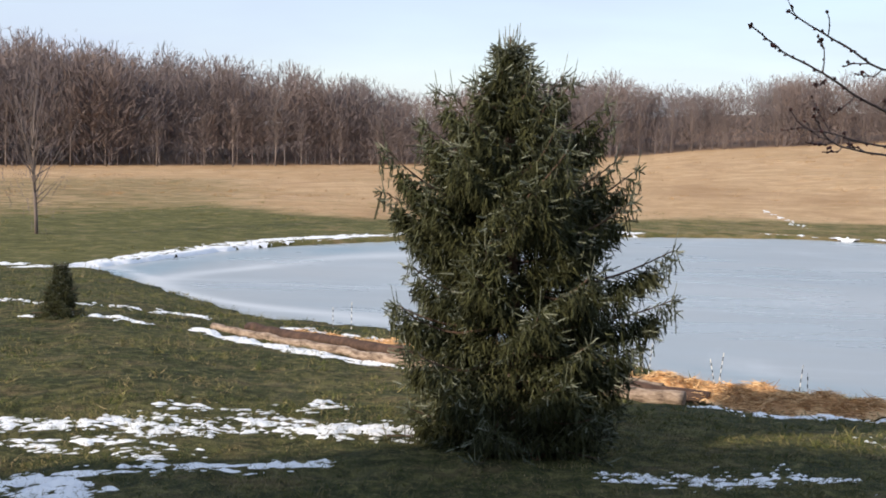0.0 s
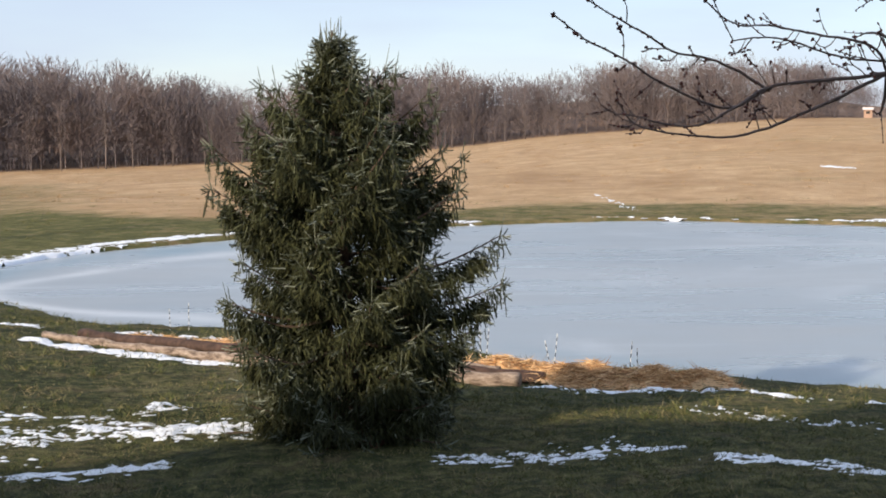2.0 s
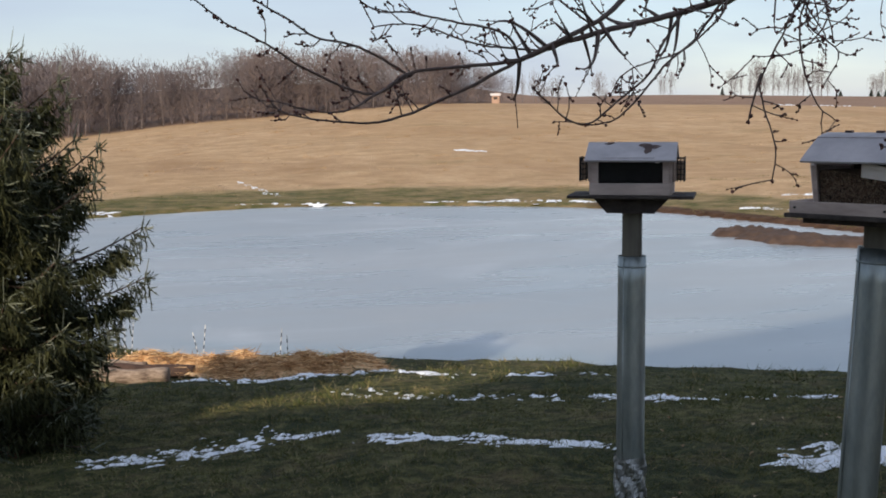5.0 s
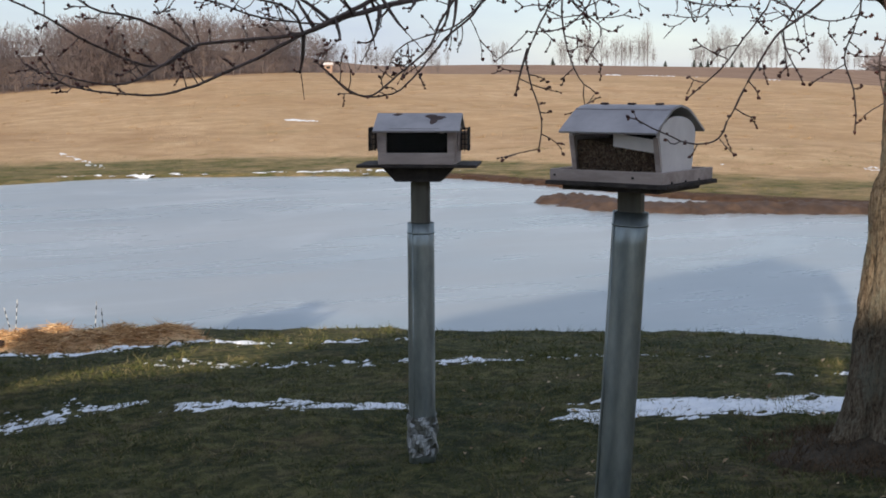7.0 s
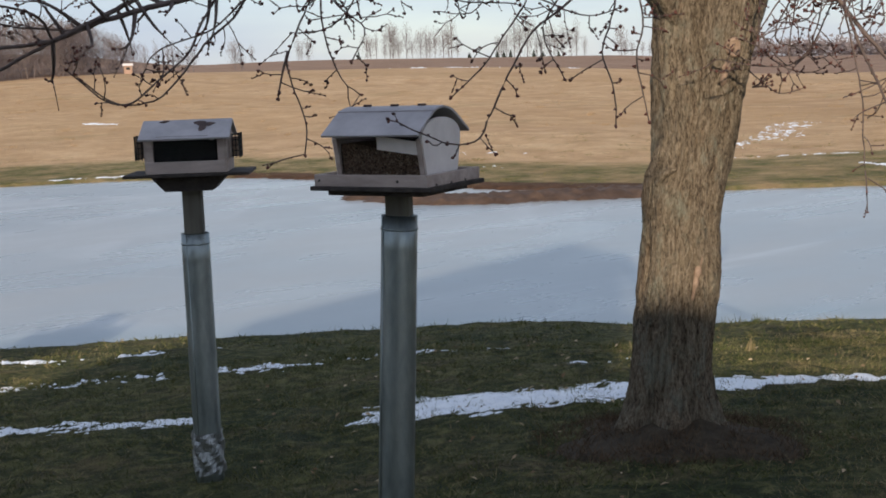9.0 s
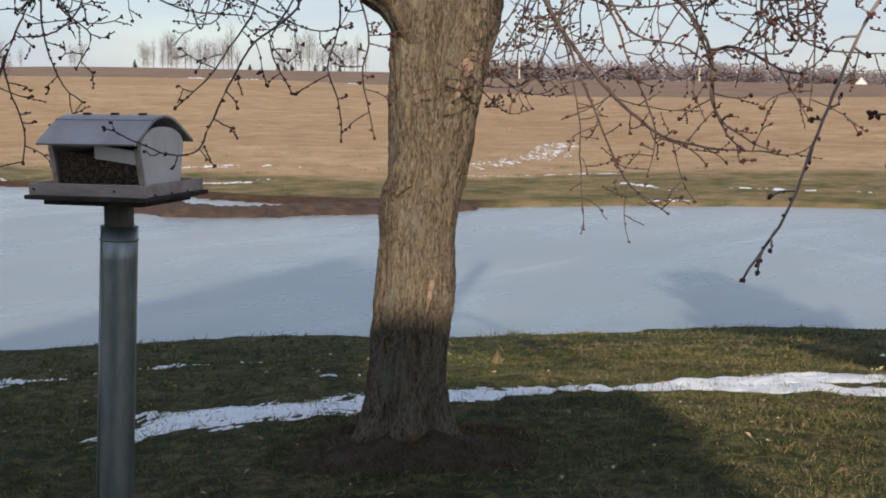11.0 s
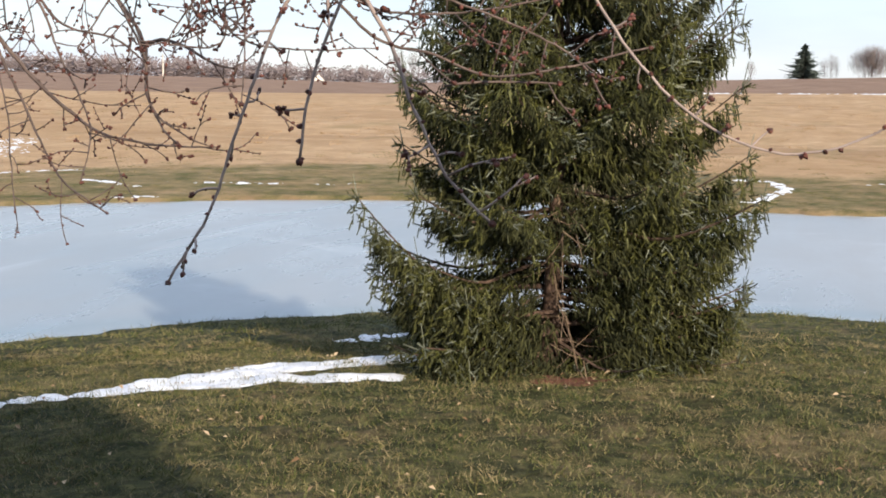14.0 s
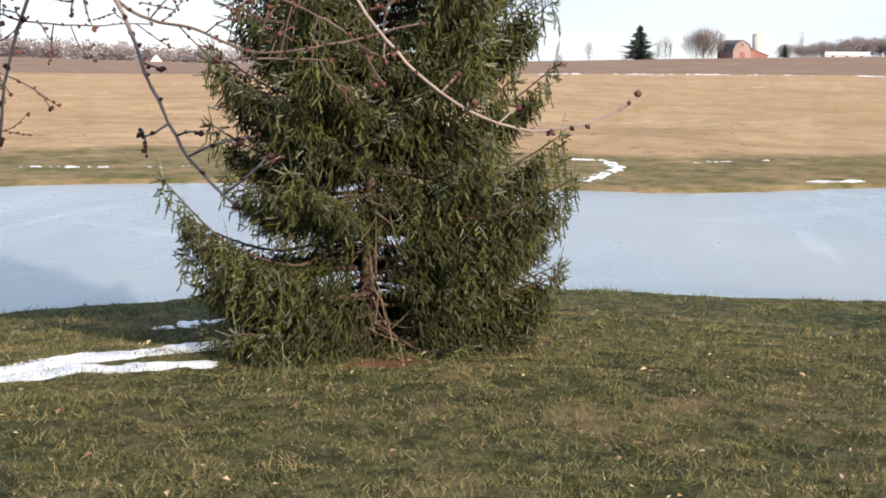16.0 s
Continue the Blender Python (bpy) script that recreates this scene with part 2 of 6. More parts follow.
def bark_material():
    s = Shade("maple_bark", 0.92, spec=0.12)
    fur = s.noise(46, 4, 0.62, s.where((1, 1, 0.26)), 1.6)
    chip = s.noise(95, 4, 0.7, s.where((1, 1, 0.5)), 0.8)
    mid = s.noise(4.5, 5, 0.65, s.where((1, 1, 0.4)))
    c = s.ramp(s.mix(0.4, fur, chip), [(0.36, (0.040, 0.030, 0.023)), (0.44, (0.125, 0.096, 0.067)), (0.53, (0.235, 0.188, 0.132)), (0.68, (0.37, 0.31, 0.23))])
    lichen = s.ramp(s.noise(7, 6, 0.75, s.where((1, 1, 0.6))), [(0.50, 0.0), (0.62, 0.8)])
    c = s.mix(s.math("MULTIPLY", lichen, s.ramp(mid, [(0.42, 0.1), (0.6, 1.0)])), c, s.mix(chip, (0.17, 0.17, 0.125), (0.36, 0.36, 0.29)))
    flake = s.ramp(s.noise(4.2, 5, 0.65, s.where((1, 1, 0.22)), 0.5), [(0.55, 0.0), (0.68, 0.65)])
    c = s.mix(flake, c, s.mix(s.ramp(fur, [(0.4, 0.0), (0.6, 1.0)]), (0.085, 0.050, 0.032), (0.34, 0.22, 0.135)))
    s.bump(s.mix(0.35, fur, chip), 0.04, 1.0)
    return s.done(c)


def needle_material(name, dark, light, frost):
    s = Shade(name, 0.62, spec=0.3)
    clump = s.noise(2.6, 4, 0.6)
    fine = s.noise(11, 3, 0.6)
    c = s.mix(s.ramp(s.math("ADD", s.math("MULTIPLY", clump, 0.65), s.math("MULTIPLY", s.island(), 0.35)), [(0.3, 0.0), (0.62, 1.0)]), dark, light)
    c = s.mix(s.ramp(s.math("MULTIPLY", fine, s.math("ADD", s.island(), 0.35)), [(0.42, 0.0), (0.75, 0.9)]), c, frost)
    return s.done(c)


M_GROUND = ground_material()
M_ICE = ice_material()
M_SNOW = simple("old_snow", [(0.3, (0.72, 0.76, 0.82)), (0.6, (0.88, 0.90, 0.92))], 9, 0.7, bump=0.03)
M_BARK = bark_material()
M_TWIG = simple("maple_twig", [(0.3, (0.055, 0.040, 0.036)), (0.7, (0.165, 0.122, 0.105))], 12, 0.7, bump=0.002)
M_BRANCH = simple("grey_branch_bark", [(0.3, (0.075, 0.06, 0.05)), (0.7, (0.22, 0.18, 0.145))], 20, 0.8, bump=0.004)
M_BRANCHCUT = simple("healed_branch_cut", [(0.3, (0.165, 0.112, 0.080)), (0.7, (0.34, 0.245, 0.175))], 30, 0.9, bump=0.006)
M_BUD = simple("maple_bud", [(0.3, (0.050, 0.022, 0.018)), (0.7, (0.135, 0.050, 0.038))], 30, 0.6, island=0.5)
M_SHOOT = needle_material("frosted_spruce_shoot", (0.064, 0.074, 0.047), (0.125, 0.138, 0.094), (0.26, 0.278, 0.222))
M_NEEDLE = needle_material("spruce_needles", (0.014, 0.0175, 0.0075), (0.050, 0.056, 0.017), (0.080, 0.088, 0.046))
M_NEEDLE_OLIVE = needle_material("spruce_needles_olive", (0.020, 0.0225, 0.006), (0.084, 0.088, 0.016), (0.115, 0.122, 0.045))
M_SBARK = simple("spruce_bark", [(0.3, (0.05, 0.032, 0.024)), (0.7, (0.15, 0.10, 0.075))], 25, 0.9, bump=0.006)
# Inner spruce growth; the shade deep in the boughs is in its dark colour.
M_SHADEFILL = simple("shade_tinted_spruce_growth", [(0.3, (0.018, 0.021, 0.008)), (0.7, (0.050, 0.053, 0.018))], 12, 0.9, island=0.5)
M_DEADTWIG = simple("dead_spruce_twig", [(0.3, (0.095, 0.066, 0.044)), (0.7, (0.23, 0.165, 0.11))], 25, 0.85)
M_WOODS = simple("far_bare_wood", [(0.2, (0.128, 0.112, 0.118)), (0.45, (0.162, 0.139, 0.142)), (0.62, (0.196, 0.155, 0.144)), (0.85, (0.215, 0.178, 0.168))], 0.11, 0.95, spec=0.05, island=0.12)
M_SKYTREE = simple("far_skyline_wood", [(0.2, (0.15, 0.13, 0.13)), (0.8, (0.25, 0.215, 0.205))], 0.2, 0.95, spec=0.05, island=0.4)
# Hedge wood with the distance haze mixed into its paler colour.
M_HAZEHEDGE = simple("haze_paled_hedge_wood", [(0.2, (0.215, 0.185, 0.192)), (0.5, (0.255, 0.22, 0.222)), (0.85, (0.295, 0.255, 0.25))], 0.02, 0.95, spec=0.05, island=0.15)
M_PALETRUNK = simple("pale_tree_trunk", [(0.3, (0.145, 0.118, 0.11)), (0.8, (0.235, 0.195, 0.178))], 0.8, 0.9, spec=0.1, random_each=0.4)
# Evergreen foliage, its colour lifted to stand for haze over the distance.
M_HAZEGREEN = simple("haze_paled_evergreen", [(0.3, (0.030, 0.045, 0.040)), (0.7, (0.085, 0.105, 0.090))], 0.9, 0.8, island=0.5)
M_STEEL = Shade("galvanised_pipe", 0.42, 0.9)
M_STEEL.bump(M_STEEL.noise(18, 3), 0.002)
M_STEEL = M_STEEL.done(M_STEEL.ramp(M_STEEL.noise(7, 5, 0.7, M_STEEL.where((1, 1, 0.3))), [(0.3, (0.21, 0.25, 0.255)), (0.7, (0.46, 0.50, 0.49))]))
M_FOIL = simple("crumpled_foil", [(0.3, (0.22, 0.23, 0.23)), (0.7, (0.48, 0.49, 0.49))], 14, 0.38, 0.9, bump=0.02)
M_POST = simple("weathered_post", [(0.3, (0.085, 0.08, 0.066)), (0.7, (0.21, 0.195, 0.16))], 14, 0.9, stretch=(1, 1, 0.1), bump=0.004)
M_GREYWOOD = simple("weathered_taupe_boards", [(0.3, (0.33, 0.262, 0.232)), (0.7, (0.56, 0.46, 0.41))], 16, 0.85, stretch=(0.25, 1, 1), bump=0.003, local=True)
M_DARKWOOD = simple("dark_tray_wood", [(0.3, (0.022, 0.018, 0.017)), (0.7, (0.075, 0.062, 0.055))], 14, 0.85, bump=0.003, local=True)
M_ROOFMETAL = simple("grey_roof_panel", [(0.3, (0.34, 0.315, 0.325)), (0.6, (0.47, 0.44, 0.445)), (0.8, (0.54, 0.505, 0.50))], 5, 0.6, spec=0.35, bump=0.002, local=True)
M_RUST = simple("dark_wet_stain", [(0.3, (0.05, 0.032, 0.03)), (0.7, (0.12, 0.075, 0.06))], 20, 0.7)
M_PALEPANEL = simple("off_white_end_panel", [(0.3, (0.68, 0.62, 0.585)), (0.7, (0.84, 0.78, 0.74))], 7, 0.7, local=True)
M_SEED = simple("bird_seed", [(0.3, (0.045, 0.035, 0.030)), (0.55, (0.24, 0.16, 0.11)), (0.85, (0.60, 0.48, 0.36))], 90, 0.8, island=0.6)
M_BLACK = simple("black_mesh", [(0.3, (0.012, 0.012, 0.012)), (0.7, (0.03, 0.03, 0.03))], 40, 0.6)
M_GLASS = Shade("clear_acrylic", 0.08)
M_GLASS.bsdf.inputs["Transmission Weight"].default_value = 1.0
M_GLASS.bsdf.inputs["IOR"].default_value = 1.12
M_GLASS = M_GLASS.done((0.8, 0.8, 0.8))
M_LOG = simple("barked_log", [(0.35, (0.09, 0.062, 0.046)), (0.52, (0.27, 0.205, 0.155)), (0.7, (0.42, 0.34, 0.275))], 12, 0.9, stretch=(0.5, 0.5, 2), bump=0.02)
M_LOGDARK = simple("wet_dark_log", [(0.3, (0.03, 0.018, 0.013)), (0.7, (0.10, 0.06, 0.045))], 9, 0.8, bump=0.01)
M_ENDGRAIN = simple("dark_end_grain", [(0.3, (0.10, 0.065, 0.045)), (0.7, (0.24, 0.165, 0.115))], 40, 0.9)
M_STRAW = simple("loose_straw", [(0.2, (0.33, 0.18, 0.085)), (0.5, (0.64, 0.39, 0.18)), (0.85, (0.86, 0.61, 0.35))], 5, 0.8, island=0.7)
M_WHITE = simple("white_paint", [(0.3, (0.62, 0.61, 0.58)), (0.7, (0.80, 0.79, 0.76))], 6, 0.6)
M_BLADE = simple("grass_blade", [(0.15, (0.024, 0.036, 0.012)), (0.40, (0.064, 0.082, 0.023)), (0.58, (0.135, 0.132, 0.046)), (0.86, (0.33, 0.255, 0.145))], 1.4, 0.75, spec=0.2, island=0.5)
M_BANKBLADE = simple("bank_grass_blade", [(0.2, (0.085, 0.090, 0.030)), (0.5, (0.15, 0.140, 0.055)), (0.85, (0.24, 0.20, 0.11))], 0.4, 0.8, spec=0.15, island=0.5)
M_DRYBLADE = simple("dry_field_grass", [(0.2, (0.115, 0.094, 0.044)), (0.8, (0.35, 0.28, 0.157))], 0.6, 0.85, spec=0.15, island=0.6)
M_FIELDBLADE = simple("field_grass_blade", [(0.15, (0.22, 0.145, 0.072)), (0.5, (0.33, 0.225, 0.125)), (0.85, (0.45, 0.32, 0.19))], 0.25, 0.9, spec=0.05, island=0.4)
M_DEADGRASS = simple("dead_brown_grass", [(0.2, (0.05, 0.034, 0.022)), (0.8, (0.17, 0.115, 0.072))], 3, 0.85, spec=0.1, island=0.6)
# Lighter copy of the maple twig, with sunlight put into its colour.
M_LITTWIG = simple("sun_paled_maple_twig", [(0.3, (0.20, 0.155, 0.14)), (0.7, (0.38, 0.31, 0.28))], 12, 0.7, bump=0.002)
M_LEAF = simple("dead_leaf", [(0.3, (0.20, 0.12, 0.06)), (0.7, (0.50, 0.38, 0.24))], 5, 0.8, island=0.7)
M_MULCH = simple("red_needle_litter", [(0.3, (0.075, 0.028, 0.018)), (0.7, (0.21, 0.085, 0.055))], 30, 0.9, bump=0.01)
M_SOIL = simple("dark_soil", [(0.3, (0.026, 0.020, 0.012)), (0.7, (0.075, 0.055, 0.034))], 16, 0.95, bump=0.02)
M_BARNRED = simple("faded_red_boards", [(0.3, (0.20, 0.085, 0.080)), (0.7, (0.29, 0.135, 0.125))], 0.5, 0.85, stretch=(1, 1, 0.1))
M_BARNFRONT = simple("weathered_pink_boards", [(0.3, (0.24, 0.165, 0.155)), (0.7, (0.35, 0.255, 0.24))], 0.5, 0.85, stretch=(1, 1, 0.1))
M_SHINGLE = simple("grey_shingles", [(0.3, (0.07, 0.072, 0.08)), (0.7, (0.15, 0.15, 0.16))], 1.5, 0.85, bump=0.01)
M_SILO = simple("pale_concrete", [(0.3, (0.52, 0.49, 0.43)), (0.7, (0.70, 0.67, 0.60))], 0.4, 0.85, stretch=(1, 1, 3))
M_SIDING = simple("cream_siding", [(0.3, (0.60, 0.58, 0.52)), (0.7, (0.72, 0.70, 0.64))], 1.5, 0.7, stretch=(0.3, 0.3, 6), bump=0.006)
M_TANHUT = simple("tan_hut_boards", [(0.3, (0.30, 0.19, 0.14)), (0.7, (0.42, 0.29, 0.22))], 1.5, 0.85)
M_MUD = simple("wet_mud", [(0.3, (0.045, 0.027, 0.018)), (0.7, (0.11, 0.07, 0.048))], 2.5, 0.75, bump=0.05)


# ---- building helpers ----
def part(name, bm, material, parent=None, label=""):
    me = bpy.data.meshes.new(name)
    bm.to_mesh(me)
    bm.free()
    me.materials.append(material)
    ob = new(name, me)
    if parent:
        ob.parent = parent
    if label:
        ob["label"] = label
    return ob


def raw(name, verts, faces, material, parent=None, smooth=False, label=""):
    """A mesh from numpy arrays: faces is (n, 3) or (n, 4)."""
    verts, faces = np.asarray(verts, np.float32), np.asarray(faces, np.int32)
    me = bpy.data.meshes.new(name)
    n, k = faces.shape
    me.vertices.add(len(verts))
    me.vertices.foreach_set("co", verts.ravel())
    me.loops.add(n * k)
    me.loops.foreach_set("vertex_index", faces.ravel())
    me.polygons.add(n)
    me.polygons.foreach_set("loop_start", np.arange(0, n * k, k, dtype=np.int32))
    me.polygons.foreach_set("loop_total", np.full(n, k, np.int32))
    me.polygons.foreach_set("use_smooth", np.full(n, smooth))
    me.update(calc_edges=True)
    me.materials.append(material)
    ob = new(name, me)
    if parent:
        ob.parent = parent
    if label:
        ob["label"] = label
    return ob


def thing(name, at, label, category, group="", kind="", turn=0.0):
    e = new(name)
    e.empty_display_size = 0.1
    e.matrix_world = pose(*at, 0, 0, turn)
    return tagged(e, label, category, group, kind)


def box(bm, size, at=(0, 0, 0), bevel=0.0, turn=None):
    g = bmesh.ops.create_cube(bm, size=1)["verts"]
    m = Matrix.Translation(at) @ (turn or Matrix()) @ Matrix.Diagonal((*size, 1))
    bmesh.ops.transform(bm, matrix=m, verts=g)
    if bevel:
        edges = list({e for v in g for e in v.link_edges})
        bmesh.ops.bevel(bm, geom=edges, offset=bevel, segments=2, affect="EDGES", profile=0.6)


def boxed(size, at=(0, 0, 0), bevel=0.0, turn=None):
    bm = bmesh.new()
    box(bm, size, at, bevel, turn)
    return bm


def loft(rings, closed_ends=True):
    """Verts and quads from rings of equal count, as numpy arrays."""
    rings = np.asarray(rings, float)
    n, k, _ = rings.shape
    idx = np.arange(n * k).reshape(n, k)
    a, b = idx[:-1], idx[1:]
    q = np.stack([a, np.roll(a, -1, 1), np.roll(b, -1, 1), b], -1).reshape(-1, 4)
    v = rings.reshape(-1, 3)
    if closed_ends:
        v = np.vstack([v, rings[0].mean(0), rings[-1].mean(0)])
        c0, c1 = n * k, n * k + 1
        e0 = np.stack([np.roll(idx[0], -1), idx[0], np.full(k, c0), np.full(k, c0)], -1)
        e1 = np.stack([idx[-1], np.roll(idx[-1], -1), np.full(k, c1), np.full(k, c1)], -1)
        tri = np.vstack([e0, e1])[:, :3]
        q = np.vstack([q[:, [0, 1, 2]], q[:, [0, 2, 3]], tri])
    return v, q


def smooth_line(points, step):
    """A Catmull-Rom line through points, resampled."""
    p = np.asarray(points, float)
    p = np.vstack([2 * p[0] - p[1], p, 2 * p[-1] - p[-2]])
    out = []
    for i in range(1, len(p) - 2):
        n = max(2, int(np.linalg.norm(p[i + 1] - p[i]) / step))
        t = np.linspace(0, 1, n, endpoint=False)[:, None]
        out.append(0.5 * (2 * p[i] + (p[i + 1] - p[i - 1]) * t + (2 * p[i - 1] - 5 * p[i] + 4 * p[i + 1] - p[i + 2]) * t ** 2
                          + (3 * p[i] - p[i - 1] - 3 * p[i + 1] + p[i + 2]) * t ** 3))
    return np.vstack(out + [p[-2:-1]])


def tube_arrays(line, radii, sides=6):
    line = np.asarray(line, float)
    radii = np.broadcast_to(np.asarray(radii, float), (len(line),))
    d = np.gradient(line, axis=0)
    d /= np.linalg.norm(d, axis=1, keepdims=True) + 1e-9
    ref = np.where(np.abs(d[:, 2:3]) > 0.9, np.array([[1.0, 0, 0]]), np.array([[0, 0, 1.0]]))
    a = np.cross(d, ref)
    a /= np.linalg.norm(a, axis=1, keepdims=True) + 1e-9
    b = np.cross(d, a)
    th = np.arange(sides) * 2 * math.pi / sides
    rings = line[:, None] + radii[:, None, None] * (np.cos(th)[None, :, None] * a[:, None] + np.sin(th)[None, :, None] * b[:, None])
    return loft(rings)


class Heap:
    """Collects arrays of verts and triangles into one mesh."""

    def __init__(self):
        self.v, self.f, self.n = [], [], 0

    def add(self, v, f):
        f = np.asarray(f)
        if f.shape[1] == 4:
            f = np.vstack([f[:, [0, 1, 2]], f[:, [0, 2, 3]]])
        self.v.append(v)
        self.f.append(f + self.n)
        self.n += len(v)

    def tube(self, line, radii, sides=6):
        self.add(*tube_arrays(line, radii, sides))

    def make(self, name, material, parent=None, smooth=False, label=""):
        return raw(name, np.vstack(self.v), np.vstack(self.f), material, parent, smooth, label)


def unit(v):
    return v / (np.linalg.norm(v, axis=-1, keepdims=True) + 1e-9)


def slivers(base, way, length, width, rng):
    """Thin triangles, one for each base point: verts, faces."""
    n = len(base)
    side = unit(np.cross(way, unit(rng.normal(size=(n, 3))))) * (np.broadcast_to(width, (n,))[:, None] / 2)
    tip = base + way * np.broadcast_to(length, (n,))[:, None]
    return np.stack([base - side, base + side, tip], 1).reshape(-1, 3), np.arange(3 * n).reshape(n, 3)


# ---- ground, pond, snow ----
def make_ground():
    az = np.radians(np.concatenate([np.arange(-180, -30, 5), np.arange(-30, 112, 0.55), np.arange(112, 180, 4)]))
    r = np.concatenate([[0.05], np.arange(0.4, 4, 0.4), np.arange(4, 14, 0.085), np.arange(14, 24, 0.16), np.arange(24, 60, 0.5), np.arange(60, 220, 2.5), np.arange(220, 450, 8),
                        np.geomspace(450, 4500, 14)])
    A, R = np.meshgrid(az, r, indexing="ij")
    x, y = CX + R * np.sin(A), CY + R * np.cos(A)
    z = ground_z(x, y)
    n, k = A.shape
    i = np.arange(n * k).reshape(n, k)
    j = np.roll(i, -1, 0)
    q = np.stack([i[:, :-1], i[:, 1:], j[:, 1:], j[:, :-1]], -1).reshape(-1, 4)
    ob = raw("ground", np.stack([x, y, z], -1).reshape(-1, 3), q, M_GROUND, smooth=True)
    a, rr = np.degrees(A), R
    rn, rf, rc = near_shore(a), far_shore(a), crest_at(a)
    past = rr > (rn + rf) / 2
    bank = 6.5 + 9 * sstep(-4, -16, a) + 3.5 * sstep(45, 60, a)
    tan = np.where(past, sstep(rf + bank * 0.5, rf + bank * 1.9, rr), 0.0)
    tan = np.where(past, np.maximum(tan, 0.38 + 0.05 * sstep(0, 60, a)), tan)
    tan = np.where(past, tan * (1 - 0.5 * sstep(-1, -14, a) * sstep(128, 95, rr)), tan)
    tan = np.maximum(tan, 0.34 * sstep(60, 85, a) * sstep(140, 120, a) * (1 - past) * sstep(12, 8, rr))
    plough = np.where(a > 26, sstep(rc, rc + 6, rr), sstep(rc + 1.5, rc + 4, rr))
    mud = np.where(past, sstep(rf + 1.9, rf + 1.0, rr) * sstep(27, 31, a) * sstep(54, 49, a), 0.0)
    mud = np.maximum(mud, np.where(past, sstep(rf + 0.6, rf + 0.2, rr), 0) * 0.3)
    col = np.stack([tan, plough, mud, np.ones_like(tan)], -1).reshape(-1, 4).astype(np.float32)
    shore = np.repeat(past.reshape(-1, 1), 4, 1).astype(np.float32)
    ob.data.color_attributes.new("shore", "FLOAT_COLOR", "POINT").data.foreach_set("color", shore.ravel())
    at = ob.data.color_attributes.new("zone", "FLOAT_COLOR", "POINT")
    at.data.foreach_set("color", col.ravel())
    return tagged(ob, "winter lawn of matted green grass with tan fields behind the pond", "ground", kind="structure")


def make_ice():
    az = np.radians(np.arange(-17.5, 141, 0.5))
    lo, hi = near_shore(np.degrees(az)) - 0.5, far_shore(np.degrees(az)) + 0.5
    u = np.linspace(0, 1, 60)
    R = lo[:, None] + (hi - lo)[:, None] * u
    x, y = CX + R * np.sin(az)[:, None], CY + R * np.cos(az)[:, None]
    z = np.full_like(x, ICE) + 0.004 * waves(x, y, 6, 9)
    n, k = x.shape
    i = np.arange(n * k).reshape(n, k)
    q = np.stack([i[:-1, :-1], i[:-1, 1:], i[1:, 1:], i[1:, :-1]], -1).reshape(-1, 4)
    ob = raw("pond_ice", np.stack([x, y, z], -1).reshape(-1, 3), q, M_ICE, smooth=True)
    a = np.degrees(az)[:, None] + 0 * R
    near, far = R - lo[:, None] - 0.5, hi[:, None] - R - 0.5
    west = sstep(6, -6, a)
    wave = 0.5 * waves(x, y, 7.0, 41)
    blue = np.clip(west * np.exp(-((far - 1.6 - wave) / 1.5) ** 2) + 0.55 * np.exp(-((near - 0.7 - 0.4 * wave) / 0.5) ** 2) * sstep(-8, 2, a), 0, 1)
    pale = np.clip(west * np.exp(-((near - 1.5 - wave) / 0.5) ** 2) + 0.8 * west * np.exp(-((far - 4.2 + wave) / 0.7) ** 2) + 0.35 * np.exp(-((far - 0.3) / 0.35) ** 2), 0, 1)
    rim = np.stack([blue, pale, 0 * blue, 1 + 0 * blue], -1).reshape(-1, 4).astype(np.float32)
    ob.data.color_attributes.new("rim", "FLOAT_COLOR", "POINT").data.foreach_set("color", rim.ravel())
    return tagged(ob, "frozen pond covered with pale blue-grey ice", "ice", kind="structure")


